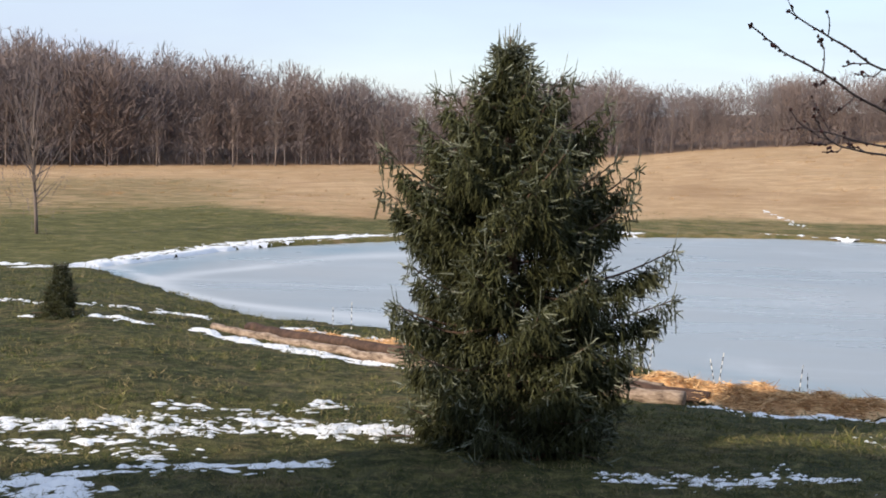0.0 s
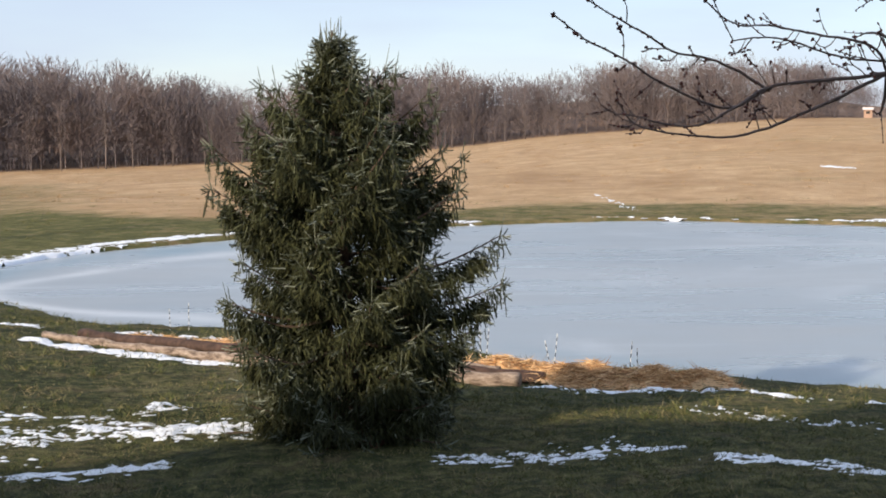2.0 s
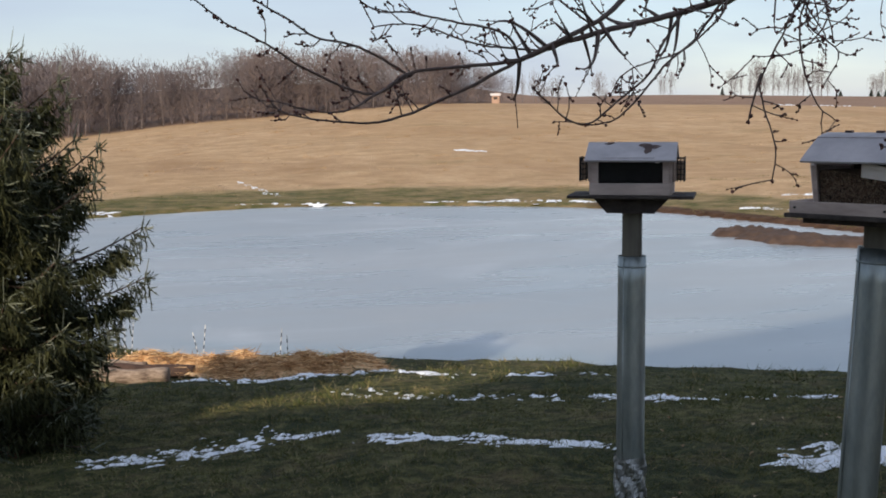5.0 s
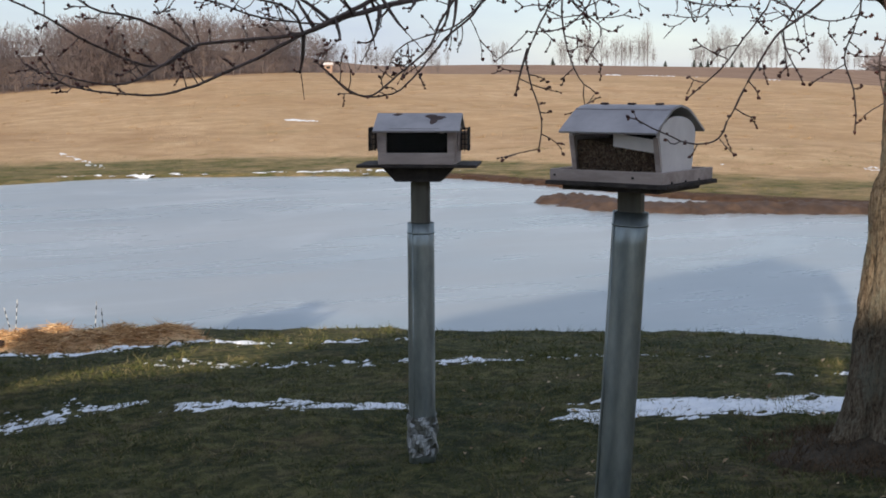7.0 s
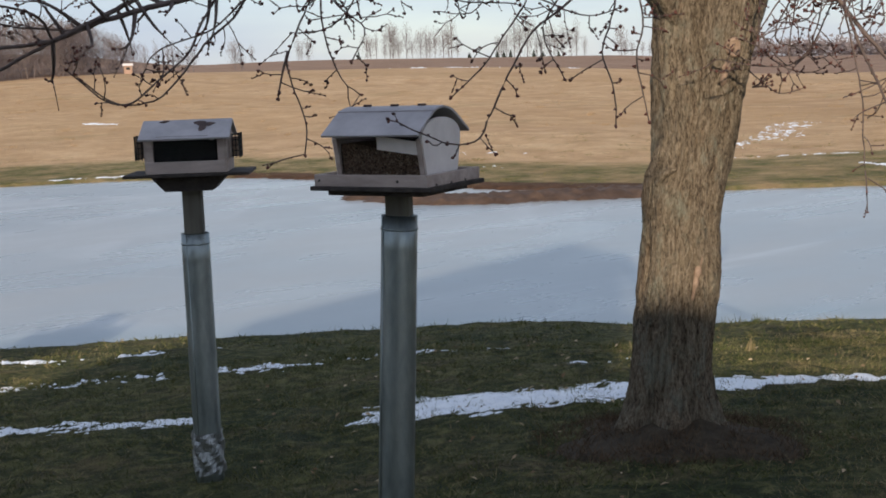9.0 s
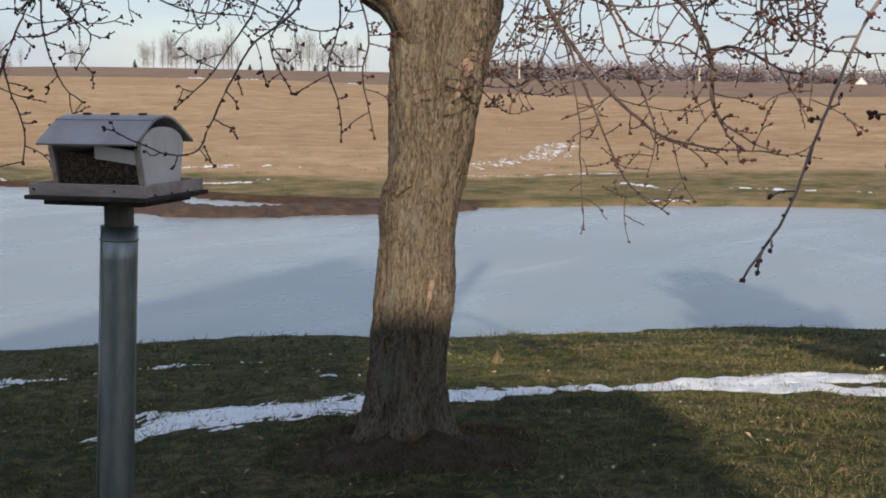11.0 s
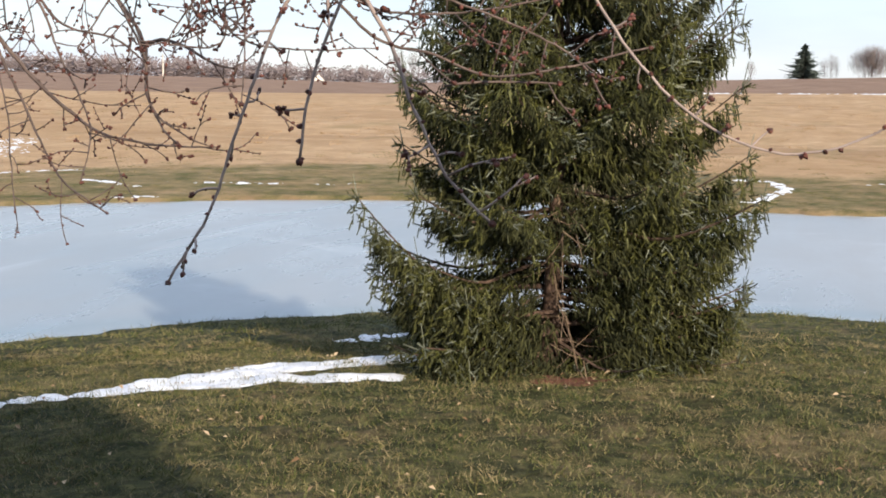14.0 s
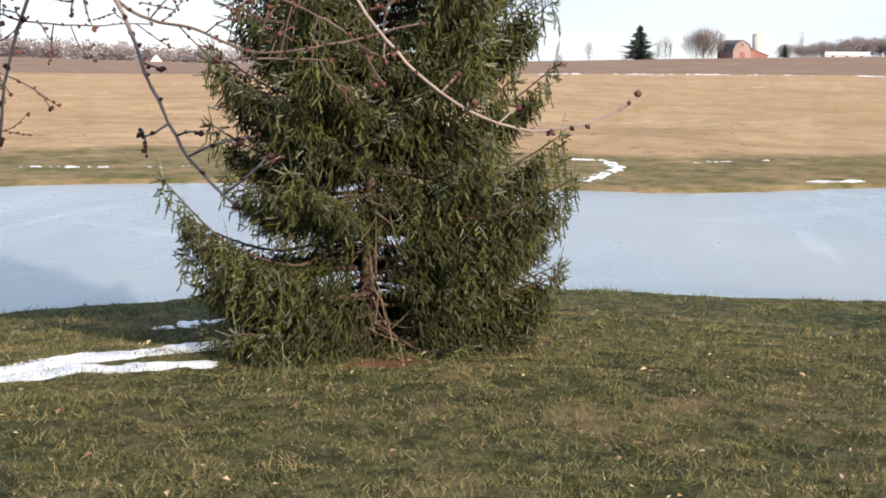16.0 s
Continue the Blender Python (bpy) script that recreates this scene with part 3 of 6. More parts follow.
def snow_patch(line, width, cover, label, seed, thick=0.017, grain=0.24, cell=0.03, frayed=1.0, even=1.0):
    """Old snow lying along a line on the ground, ragged where it has melted. cover: -1 sparse to 1 whole."""
    line = smooth_line([(*p, 0) for p in line], 0.2)[:, :2]
    x0, y0 = line.min(0) - width
    x1, y1 = line.max(0) + width
    X, Y = np.meshgrid(np.arange(x0, x1, cell), np.arange(y0, y1, cell), indexing="ij")
    d = np.full(X.shape, 99.0)
    for p in line:
        d = np.minimum(d, np.hypot(X - p[0], Y - p[1]))
    e = line[-1] - line[0]
    e = e / np.hypot(*e)
    U, V = (X * e[0] + Y * e[1]) * (0.28 if even < 1 else 0.55), Y * e[0] - X * e[1]
    f = even * (0.4 * waves(U, V, grain * 3.2, seed) + 0.5 * waves(U, V, grain * 1.3, seed + 1)) + frayed * (0.55 * waves(U, V, grain * 0.55, seed + 2) + 0.5 * waves(U, V, grain * 0.25, seed + 3))
    f = f - 0.08 - 0.12 * (frayed > 1.0) + cover - 1.6 * (d / width) ** 2
    h = np.clip(f, -0.6, 0.8)
    Z = np.maximum(ground_z(X, Y), ICE - 0.2) + thick * (np.where(h > 0, np.minimum(h * 2.6, 1), h * 1.5)) + 0.007
    keep = (h > -0.45)
    n, k = X.shape
    i = np.arange(n * k).reshape(n, k)
    q = np.stack([i[:-1, :-1], i[1:, :-1], i[1:, 1:], i[:-1, 1:]], -1)
    ok = keep[:-1, :-1] | keep[1:, :-1] | keep[1:, 1:] | keep[:-1, 1:]
    q = q[ok]
    used, inv = np.unique(q, return_inverse=True)
    v = np.stack([X, Y, Z], -1).reshape(-1, 3)[used]
    ob = raw("snow_patch", v, inv.reshape(-1, 4), M_SNOW, smooth=True)
    return tagged(ob, label, "snow", "melting snow patches", kind="stuff")


def pol(az, r):
    return CX + r * math.sin(radians(az)), CY + r * math.cos(radians(az))


make_ground()
make_ice()
# lawn between the house and the pond
snow_patch([(-1.95, 10.4), (-1.1, 10.72), (-0.05, 10.55)], 0.52, -0.06, "broken patch of old white snow on the lawn", 11, 0.012, frayed=1.3)
snow_patch([(-3.3, 10.5), (-2.6, 10.5), (-2.1, 10.68)], 0.42, -0.16, "ragged strip of old snow on the lawn", 12, 0.012, frayed=1.4)
snow_patch([(-2.0, 11.4), (-1.2, 11.3), (-0.7, 11.9)], 0.42, -0.55, "scattered flecks of snow on the lawn", 13, 0.012, frayed=1.4)
snow_patch([(-3.2, 9.8), (-2.2, 9.72), (-1.7, 9.45)], 0.48, -0.42, "scattered flecks of snow on the lawn", 15, 0.012, frayed=1.4)
snow_patch([(-2.1, 8.9), (-1.2, 9.2), (-0.55, 9.45)], 0.24, -0.05, "thin ragged strip of snow on shaded grass", 14, 0.012, frayed=1.3)
snow_patch([(-3.0, 8.7), (-2.5, 8.65), (-2.1, 8.4)], 0.42, 0.10, "snow lying in the shade by the house", 17)
snow_patch([(4.3, 11.8), (4.6, 11.2), (5.1, 10.7)], 0.34, -0.45, "scattered flecks of snow on the lawn", 18, 0.012, frayed=1.4)
snow_patch([(6.15, 10.05), (6.55, 9.7)], 0.24, 0.05, "small streak of snow on shaded lawn", 19, 0.012, frayed=1.2)
snow_patch([(7.92, 7.22), (8.35, 7.05)], 0.15, 0.1, "small streak of snow on shaded lawn", 22, 0.012)
snow_patch([(1.7, 9.3), (2.6, 9.35)], 0.36, -0.10, "small ragged snow patch on shaded lawn", 20, 0.012, frayed=1.4)
snow_patch([(2.5, 9.8), (3.2, 9.4)], 0.4, -0.62, "scattered flecks of snow on shaded lawn", 21, 0.012, frayed=1.4)
snow_patch([(3.6, 8.85), (4.1, 8.4), (4.75, 7.85)], 0.36, -0.14, "ragged strip of snow on shaded lawn", 23, 0.012, frayed=1.3)
snow_patch([(5.75, 6.55), (6.3, 6.32), (7.15, 6.05)], 0.52, 0.30, "streaked strip of white snow on shaded lawn", 26, 0.010, 0.3, frayed=0.95, even=0.7)
snow_patch([(7.35, 5.95), (7.75, 5.72), (8.1, 5.45)], 0.24, 0.35, "streak of white snow beside the maple", 28, 0.010, 0.3, frayed=0.8, even=0.6)
snow_patch([(7.2, 5.75), (8.2, 5.3), (8.93, 4.85), (9.3, 4.5)], 0.17, 0.45, "thin line of white snow across the lawn", 27, 0.012, 0.3, frayed=0.7, even=0.5)
snow_patch([(8.95, 4.7), (9.6, 4.25), (10.05, 3.75), (10.55, 3.15)], 0.34, 0.55, "thick strip of snow running to the spruce", 29, 0.011, 0.3, frayed=0.75, even=0.5)
snow_patch([(9.0, 4.45), (9.4, 3.82), (9.72, 3.05)], 0.24, 0.62, "thinner second streak of snow by the spruce", 30, 0.012, 0.4, frayed=0.55, even=0.4)
snow_patch([(12.05, 4.25), (12.5, 3.9)], 0.2, 0.1, "thin streak of snow behind the spruce foot", 33, 0.016)
snow_patch([(5.2, 10.6), (6.6, 9.6)], 0.6, -0.67, "scattered flecks of snow on shaded lawn", 31)
snow_patch([(7.0, 9.6), (8.4, 8.8)], 0.4, -0.47, "scattered flecks of snow on shaded lawn", 32)
snow_patch([(3.1, 13.2), (4.0, 13.2), (4.9, 13.3), (5.6, 13.0)], 0.36, -0.15, "snow left along the foot of the straw", 34, 0.014, frayed=1.2)
snow_patch([(5.6, 12.8), (7.0, 12.0)], 0.6, -0.67, "scattered flecks of snow on the lawn", 36)
snow_patch([(-3.0, 17.4), (-1.6, 16.0), (-0.2, 15.0)], 0.3, 0.23, "strip of snow along the fallen log", 38)
snow_patch([(-2.0, 19.2), (0.2, 17.6), (1.2, 17.0)], 0.35, -0.02, "snow behind the fallen log", 40)
snow_patch([(-8.5, 20.5), (-6, 19.2), (-3.4, 19.4)], 0.5, -0.47, "thin line of snow on the lawn", 42)
snow_patch([(-5.4, 17.6), (-3.8, 17.2)], 0.4, -0.27, "snow beside the small conifer", 43)
# round the pond
snow_patch([pol(-17.5, 29), pol(-15.5, 31), pol(-12, 34), pol(-8, 37.2), pol(-3, 40), pol(3, 42.8), pol(7, 44)], 0.85, 0.10, "bank of white snow on the far shore", 45, 0.016, 0.6, 0.1, 1.3)
snow_patch([pol(-24, 30), pol(-20, 29.5), pol(-17, 29)], 1.0, -0.02, "snow along the shore of the pond", 47, 0.03, 0.7, 0.12)
snow_patch([pol(12, 46.6), pol(20, 46.6), pol(27, 46.2)], 0.5, -0.42, "thin snow on the far shore", 49, 0.03, 0.8, 0.12)
snow_patch([pol(25, 46.6), pol(30, 46)], 1.1, -0.25, "snow on the far shore", 51, 0.03, 0.8, 0.12)
snow_patch([pol(13.1, 60), pol(14.2, 54), pol(15.2, 49.8)], 0.5, -0.42, "small broken snow patch on the field", 53, 0.03, 0.6, 0.1, 1.3)
snow_patch([pol(23.2, 78.5), pol(24.2, 78)], 0.8, 0.22, "small snow patch on the field", 54, 0.03, 0.8, 0.14)
snow_patch([pol(36, 43), pol(39.5, 41.7), pol(41.4, 42.8)], 0.6, -0.15, "thin snow on the bank of the pond", 55, 0.03, 0.6, 0.1)
snow_patch([pol(38, 48), pol(40.3, 48.8), pol(42, 48)], 1.4, -0.42, "flecks of snow on the field", 56, 0.03, 0.7, 0.12)
snow_patch([pol(49.5, 48.5), pol(51, 51), pol(52.6, 54.3), pol(53.6, 57), pol(54.4, 66)], 1.9, -0.42, "thin broken drift of snow on the field", 57, 0.03, 0.6, 0.12, 1.4)
snow_patch([pol(49.5, 45), pol(52, 45.5), pol(57, 46.8)], 0.55, -0.28, "thin line of snow on the grass", 58, 0.02, 0.6, 0.1, 1.3)
snow_patch([pol(57.6, 41.8), pol(59.4, 39.6), pol(60.0, 39.2)], 0.45, -0.15, "snow flecks at the water's edge", 59, 0.03, 0.6, 0.1)
snow_patch([pol(61.5, 40.6), pol(65, 39.8), pol(69, 40)], 0.8, -0.5, "flecks of snow on the far bank", 60, 0.03, 0.7, 0.12)
snow_patch([pol(86.4, 44.3), pol(87.8, 44), pol(88.3, 40.6), pol(87.0, 36.6)], 0.42, 0.12, "hooked patch of snow on the far bank", 61, 0.03, 0.6, 0.1)
snow_patch([pol(89, 43), pol(95, 46)], 0.9, -0.72, "flecks of snow on the far bank", 62, 0.03, 0.7, 0.12)
snow_patch([pol(97, 38.4), pol(98.5, 39.2)], 0.5, 0.08, "snow at the water's edge", 63, 0.03, 0.6, 0.1)


def sow(name, label, count, az0, az1, r0, r1, height, width, material, seed, lean=0.6, clump=0.0):
    """Blades of grass as thin slivers standing on the ground."""
    g = np.random.RandomState(seed)
    a = g.uniform(az0, az1, count)
    r = np.sqrt(g.uniform(r0 ** 2, r1 ** 2, count))
    x, y = CX + r * np.sin(np.radians(a)), CY + r * np.cos(np.radians(a))
    if clump:
        k = count // 42
        own = g.randint(0, k, count)
        tuft = g.rand(count) < 0.6
        x = np.where(tuft, x[own] + g.normal(0, 0.045 + 0.0025 * r[own], count), x)
        y = np.where(tuft, y[own] + g.normal(0, 0.045 + 0.0025 * r[own], count), y)
        a, r = polar(x, y)
        height = height * np.where(tuft, (0.6 + 1.7 * g.rand(k) ** 1.6)[own], 0.7)
        ok = waves(x, y, 1.3, seed) + 0.6 * waves(x, y, 0.45, seed + 1) + g.normal(0, 0.5, count) > -clump
        x, y, a, r, height = x[ok], y[ok], a[ok], r[ok], height[ok]
    ok = (r < near_shore(a) - 0.02) | (r > far_shore(a) + 0.05)
    x, y, height = x[ok], y[ok], np.broadcast_to(height, ok.shape)[ok]
    n = len(x)
    base = np.stack([x, y, ground_z(x, y) - 0.006], -1)
    way = unit(np.stack([g.normal(0, lean, n), g.normal(0, lean, n), np.full(n, 0.8)], -1))
    v, f = slivers(base, way, height * g.uniform(0.5, 1.4, n), width * g.uniform(0.6, 1.4, n), g)
    return tagged(raw(name, v, f, material), label, "grass", kind="stuff")


sow("lawn_grass", "short matted winter grass, green with dead blades", 340000, -24, 106, 5, 12, 0.034, 0.0052, M_BLADE, 71, 0.85, 0.9)
sow("lawn_grass", "short matted winter grass sloping to the pond", 210000, -24, 106, 11, 30, 0.055, 0.010, M_BLADE, 72, 0.85, 0.8)
sow("dry_lawn_grass", "dry tan blades in the lawn by the spruce", 170000, 54, 106, 5, 13, 0.026, 0.0046, M_DRYBLADE, 75, 0.9, 0.3)
sow("dry_lawn_grass", "dry tan blades in the shaded lawn", 24000, -24, 24, 6, 16, 0.034, 0.006, M_DRYBLADE, 76, 0.9, 0.2)
sow("bank_grass", "short grass on the far bank of the pond", 60000, -22, 104, 33, 58, 0.045, 0.022, M_BANKBLADE, 73, 0.85, 0.9)
sow("field_grass", "dry tan field grass in low clumps", 80000, -24, 104, 62, 140, 0.09, 0.030, M_FIELDBLADE, 74, 0.7, 0.9)


def mud_spit():
    line = smooth_line([(*pol(36.0, 35.2), 0), (*pol(37.2, 34.2), 0), (*pol(39, 33.3), 0), (*pol(44, 33.4), 0), (*pol(49, 34.0), 0)], 0.4)[:, :2]
    X, Y = np.meshgrid(np.arange(18.5, 28.5, 0.12), np.arange(20.5, 32.5, 0.12), indexing="ij")
    d = np.full(X.shape, 99.0)
    for q in line:
        d = np.minimum(d, np.hypot(X - q[0], Y - q[1]))
    d = d + 0.22 * waves(X, Y, 3.3, 91) + 0.14 * waves(X, Y, 1.1, 94) + 0.08 * waves(X, Y, 0.43, 92)
    Z = ICE - 0.06 + 0.26 * np.clip(1 - (d / 1.1) ** 2, -0.3, 1) + 0.05 * waves(X, Y, 0.7, 93) + 0.035 * waves(X, Y, 0.33, 95)
    n, k = X.shape
    idx = np.arange(n * k).reshape(n, k)
    f = np.stack([idx[:-1, :-1], idx[1:, :-1], idx[1:, 1:], idx[:-1, 1:]], -1)[(d < 1.6)[:-1, :-1]]
    used, back = np.unique(f, return_inverse=True)
    ob = raw("mud_spit", np.stack([X, Y, Z], -1).reshape(-1, 3)[used], back.reshape(-1, 4), M_MUD, smooth=True)
    return tagged(ob, "bare brown mud spit reaching into the frozen pond", "mud", kind="stuff")


mud_spit()
snow_patch([pol(37.0, 34.4), pol(40, 33.4), pol(46, 33.7)], 0.7, -0.75, "flecks of snow on the mud spit", 67, 0.2, 0.5, 0.07, 1.4)
snow_patch([pol(58.9, 35.9), pol(60, 35.9)], 0.4, 0.0, "snow at the water's edge", 66, 0.02, 0.6, 0.1)
snow_patch([pol(84, 197), pol(92, 198), pol(101, 198)], 2.2, -0.25, "broken line of snow along the field's crest", 64, 0.16, 2.5, 0.5)
snow_patch([pol(36.5, 196), pol(41, 199), pol(46, 198)], 2.0, -0.35, "broken line of snow along the field's crest", 65, 0.14, 2.5, 0.5)


def dead_leaves(count):
    g = np.random.RandomState(77)
    h = Heap()
    for _ in range(count):
        x, y = pol(g.uniform(30, 104), g.uniform(5, 12))
        z = float(ground_z(x, y)) + 0.035
        t, w = g.uniform(0, 6.28), g.uniform(0.010, 0.022)
        a = np.array([math.cos(t), math.sin(t), g.normal(0, 0.3)]) * w
        b = np.array([-math.sin(t), math.cos(t), g.normal(0, 0.3)]) * w * 0.7
        c, up = np.array([x, y, z]), np.array([0, 0, w * 0.4])
        h.add(np.array([c - a * 1.2, c - b - a * 0.2 + up, c + a * 1.3, c + b - a * 0.2 + up, c]), np.array([[0, 1, 4], [1, 2, 4], [2, 3, 4], [3, 0, 4]]))
    return tagged(h.make("dead_leaves", M_LEAF), "curled dead leaves scattered over the lawn", "leaves", kind="stuff")


dead_leaves(420)


def weed_clump(x, y, height):
    g = np.random.RandomState(31)
    n = 26
    base = np.column_stack([x + g.normal(0, 0.035, n), y + g.normal(0, 0.035, n), np.full(n, float(ground_z(x, y)))])
    way = unit(np.array([x, y, ground_z(x, y) + height * 1.15]) - base)
    v, f = slivers(base, way, height * g.uniform(0.7, 1.1, n), 0.012, g)
    return tagged(raw("dry_weed", v, f, M_DRYBLADE), "pale dry weed stalks bunched upright on the lawn", "weed")


weed_clump(9.34, 6.63, 0.13)


# ---- the house behind the camera, which shades the lawn ----
def house():
    """Local x runs to the right as the camera looks along the sunlight, local y along the light."""
    top = thing("house", (0, 0, 0), "two-storey cream house with grey shingled gables behind the lawn", "house", turn=-SUN_AZ)

    def prism(name, prof, y0, y1, material, label=""):
        v, f = loft([[(px, py, pz) for px, pz in prof] for py in (y0, y1)])
        return raw(name, v, f, material, top, label=label)
    prism("main_wall", [(-4.4, 0), (0.4, 0), (0.4, 8.9), (-0.6, 9.5), (-4.4, 6.8)], -11, -3.0, M_SIDING)
    prism("roof", [(-4.7, 6.6), (-0.6, 9.52), (0.55, 8.8), (0.55, 8.98), (-0.6, 9.72), (-4.75, 6.78)], -11.4, -2.7, M_SHINGLE)
    prism("wing_wall", [(0.4, 0), (2.15, 0), (2.15, 4.7), (0.4, 4.9)], -10, -3.0, M_SIDING)
    prism("wing_roof", [(0.4, 4.9), (2.4, 4.75), (2.4, 4.95), (0.4, 5.12)], -10.3, -2.8, M_SHINGLE)
    prism("garage_wall", [(-8.9, 0), (-4.4, 0), (-4.4, 4.95), (-5.6, 4.45), (-6.6, 4.0), (-8.9, 1.75)], -10, -3.0, M_SIDING)
    prism("garage_roof", [(-9.2, 1.55), (-6.7, 3.98), (-5.6, 4.47), (-4.4, 5.0), (-4.4, 5.15), (-5.65, 4.62), (-6.8, 4.1), (-9.3, 1.7)], -10.3, -2.8, M_SHINGLE)
    for px in (-4.0, -2.2, -0.6):
        for pz in (1.3, 4.2):
            w = part("window", boxed((0.95, 0.10, 1.35), (px, -3.0, pz + 0.6), 0.01), M_WHITE, top, "white framed window")
            part("pane", boxed((0.8, 0.02, 1.2), (px, -2.94, pz + 0.6)), M_BLACK, w, "dark glass")
    return top


house()


# ---- the maple on the lawn ----
def bark_tube(line, radii, sides, seed, flare=0.0, depth=0.012):
    line = smooth_line(line, 0.022)
    s = np.linspace(0, 1, len(line))
    rad = np.interp(s, np.linspace(0, 1, len(radii)), radii)
    d = unit(np.gradient(line, axis=0))
    a = unit(np.cross(d, np.array([[1.0, 0.15, 0]])))
    b = np.cross(d, a)
    th = np.arange(sides) * 2 * math.pi / sides
    T, S = np.meshgrid(th, s)
    H = line[:, 2:3] + 0 * T
    ridge = np.zeros_like(T)
    for i in range(T.shape[0]):
        for j in range(sides):
            c, q = math.cos(th[j]), math.sin(th[j])
            h = H[i, j]
            n1 = noise.noise(Vector((c * 9 + seed, q * 9, h * 3.4)))
            n2 = noise.noise(Vector((c * 20 + seed, q * 20, h * 8)))
            n3 = noise.noise(Vector((c * 1.6 + seed, q * 1.6, h * 2.0)))
            ridge[i, j] = 0.8 * depth * (1 - 3.2 * abs(n1)) + depth * 0.8 * (0.5 - 2 * abs(n2)) + 0.035 * n3
    foot = flare * np.exp(-np.clip(H - line[0, 2] - 0.1, 0, 9) / 0.17) * (0.55 + 0.45 * np.cos(T * 5 + 1.3))
    R = rad[:, None] + ridge + foot
    rings = line[:, None] + R[..., None] * (np.cos(T)[..., None] * a[:, None] + np.sin(T)[..., None] * b[:, None])
    return loft(rings)


rng_t = np.random.RandomState(21)


def bud(BUDS, p, d, size):
    """A plump bud: a small bead along d."""
    d = unit(np.asarray(d))
    line = np.array([p, p + d * size * 0.55, p + d * size * 1.15])
    BUDS.add(*tube_arrays(line, np.array([0.28, 0.5, 0.08]) * size, 5))


def strand(points, r0, r1, side=0.13, big=1.0, depth=1, bare=0.0, bark=None):
    """A branch through points with budded side twigs."""
    line = smooth_line(points, 0.03)
    n = len(line)
    u = np.linspace(0, 1, n)
    jit = np.cumsum(rng_t.normal(0, 0.0018, (n, 3)), axis=0)
    line = line + jit - jit[-1] * u[:, None]
    branch, TWIGS, BUDS = Heap(), Heap(), Heap()
    r0, r1, big = r0 * 1.2, r1 * 1.2, big * 1.18
    branch.tube(line, r0 + (r1 - r0) * u, 6)
    branch = under(branch.make("branch", bark or M_TWIG, None, True), maple)
    d = unit(np.gradient(line, axis=0))
    gap = 0
    for i in range(2, n):
        gap -= 1
        if gap > 0 or u[i] < bare:
            continue
        gap = int(rng_t.uniform(1.0, 2.7))
        out = unit(np.cross(d[i], rng_t.normal(size=3)))
        w = unit(d[i] * rng_t.uniform(0.2, 0.9) + out + np.array([0, 0, 0.25]))
        k = rng_t.rand()
        if k < 0.58:
            bud(BUDS, line[i], w, 0.010 * big * rng_t.uniform(0.7, 1.25))
            if k < 0.3:
                bud(BUDS, line[i], unit(w + rng_t.normal(0, 0.7, 3)), 0.010 * big)
        elif depth > 0:
            ln = side * rng_t.uniform(0.4, 1.6)
            m = max(4, int(ln / 0.03))
            t = np.linspace(0, 1, m)[:, None]
            tw = line[i] + w * ln * t + np.array([0, 0, rng_t.uniform(-0.3, 0.5)]) * ln * t ** 2 + out * ln * 0.2 * np.sin(t * 3)
            TWIGS.tube(tw, np.linspace(max(0.0028, r1 * 0.9), 0.0021, m), 4)
            if ln > 0.09:
                q0 = tw[m // 2]
                w2 = unit(w + rng_t.normal(0, 0.7, 3))
                t2 = np.linspace(0, ln * 0.55, 5)[:, None]
                sub = q0 + w2 * t2 + np.array([0, 0, 0.25]) * t2 ** 2
                TWIGS.tube(sub, np.linspace(0.0026, 0.0019, 5), 4)
                for q in sub[1:]:
                    bud(BUDS, q, unit(w2 + rng_t.normal(0, 0.7, 3)), 0.0095 * big * rng_t.uniform(0.7, 1.2))
            for q in tw[1:]:
                if rng_t.rand() < 0.75:
                    bud(BUDS, q, unit(w + rng_t.normal(0, 0.8, 3)), 0.0095 * big * rng_t.uniform(0.7, 1.2))
            for e in range(3):
                bud(BUDS, tw[-1], unit(w + rng_t.normal(0, 0.5, 3)), 0.011 * big)
    for e in range(3):
        bud(BUDS, line[-1], unit(d[-1] + rng_t.normal(0, 0.4, 3)), 0.012 * big)
    if TWIGS.v:
        tagged(under(TWIGS.make("twig_spray", bark or M_TWIG, None, True), branch), kind="stuff")
    tagged(under(BUDS.make("bud_cover", M_BUD, None, True), branch), kind="stuff")


maple = thing("maple_tree", (6.14, 4.74, float(ground_z(6.14, 4.74))), "old bare maple with furrowed grey-brown bark and budded drooping branches", "tree")
inv = maple.matrix_world.inverted()


def under(ob, parent):
    ob.parent = parent
    ob.matrix_parent_inverse = parent.matrix_world.inverted()
    return ob


stem = Heap()
rise = np.linspace(0.12, 2.12, 11)
mid = np.column_stack([np.interp(rise, [0.12, 0.4, 0.6, 0.88, 1.1, 1.43, 1.59, 1.81, 1.92, 2.12], [6.14, 6.15, 6.155, 6.166, 6.176, 6.193, 6.202, 6.214, 6.23, 6.24]),
                       np.interp(rise, [0.12, 0.4, 0.6, 0.88, 1.1, 1.43, 1.59, 1.81, 1.92, 2.12], [4.75, 4.742, 4.739, 4.726, 4.715, 4.697, 4.687, 4.675, 4.655, 4.64]), rise])
girth = np.interp(rise, [0.12, 0.38, 0.48, 0.61, 1.1, 1.43, 1.59, 1.76, 1.83, 1.92, 2.12], [0.25, 0.235, 0.218, 0.211, 0.208, 0.200, 0.201, 0.212, 0.204, 0.185, 0.15])
stem.add(*bark_tube(mid, girth, 150, 0.0, 0.22, 0.012))
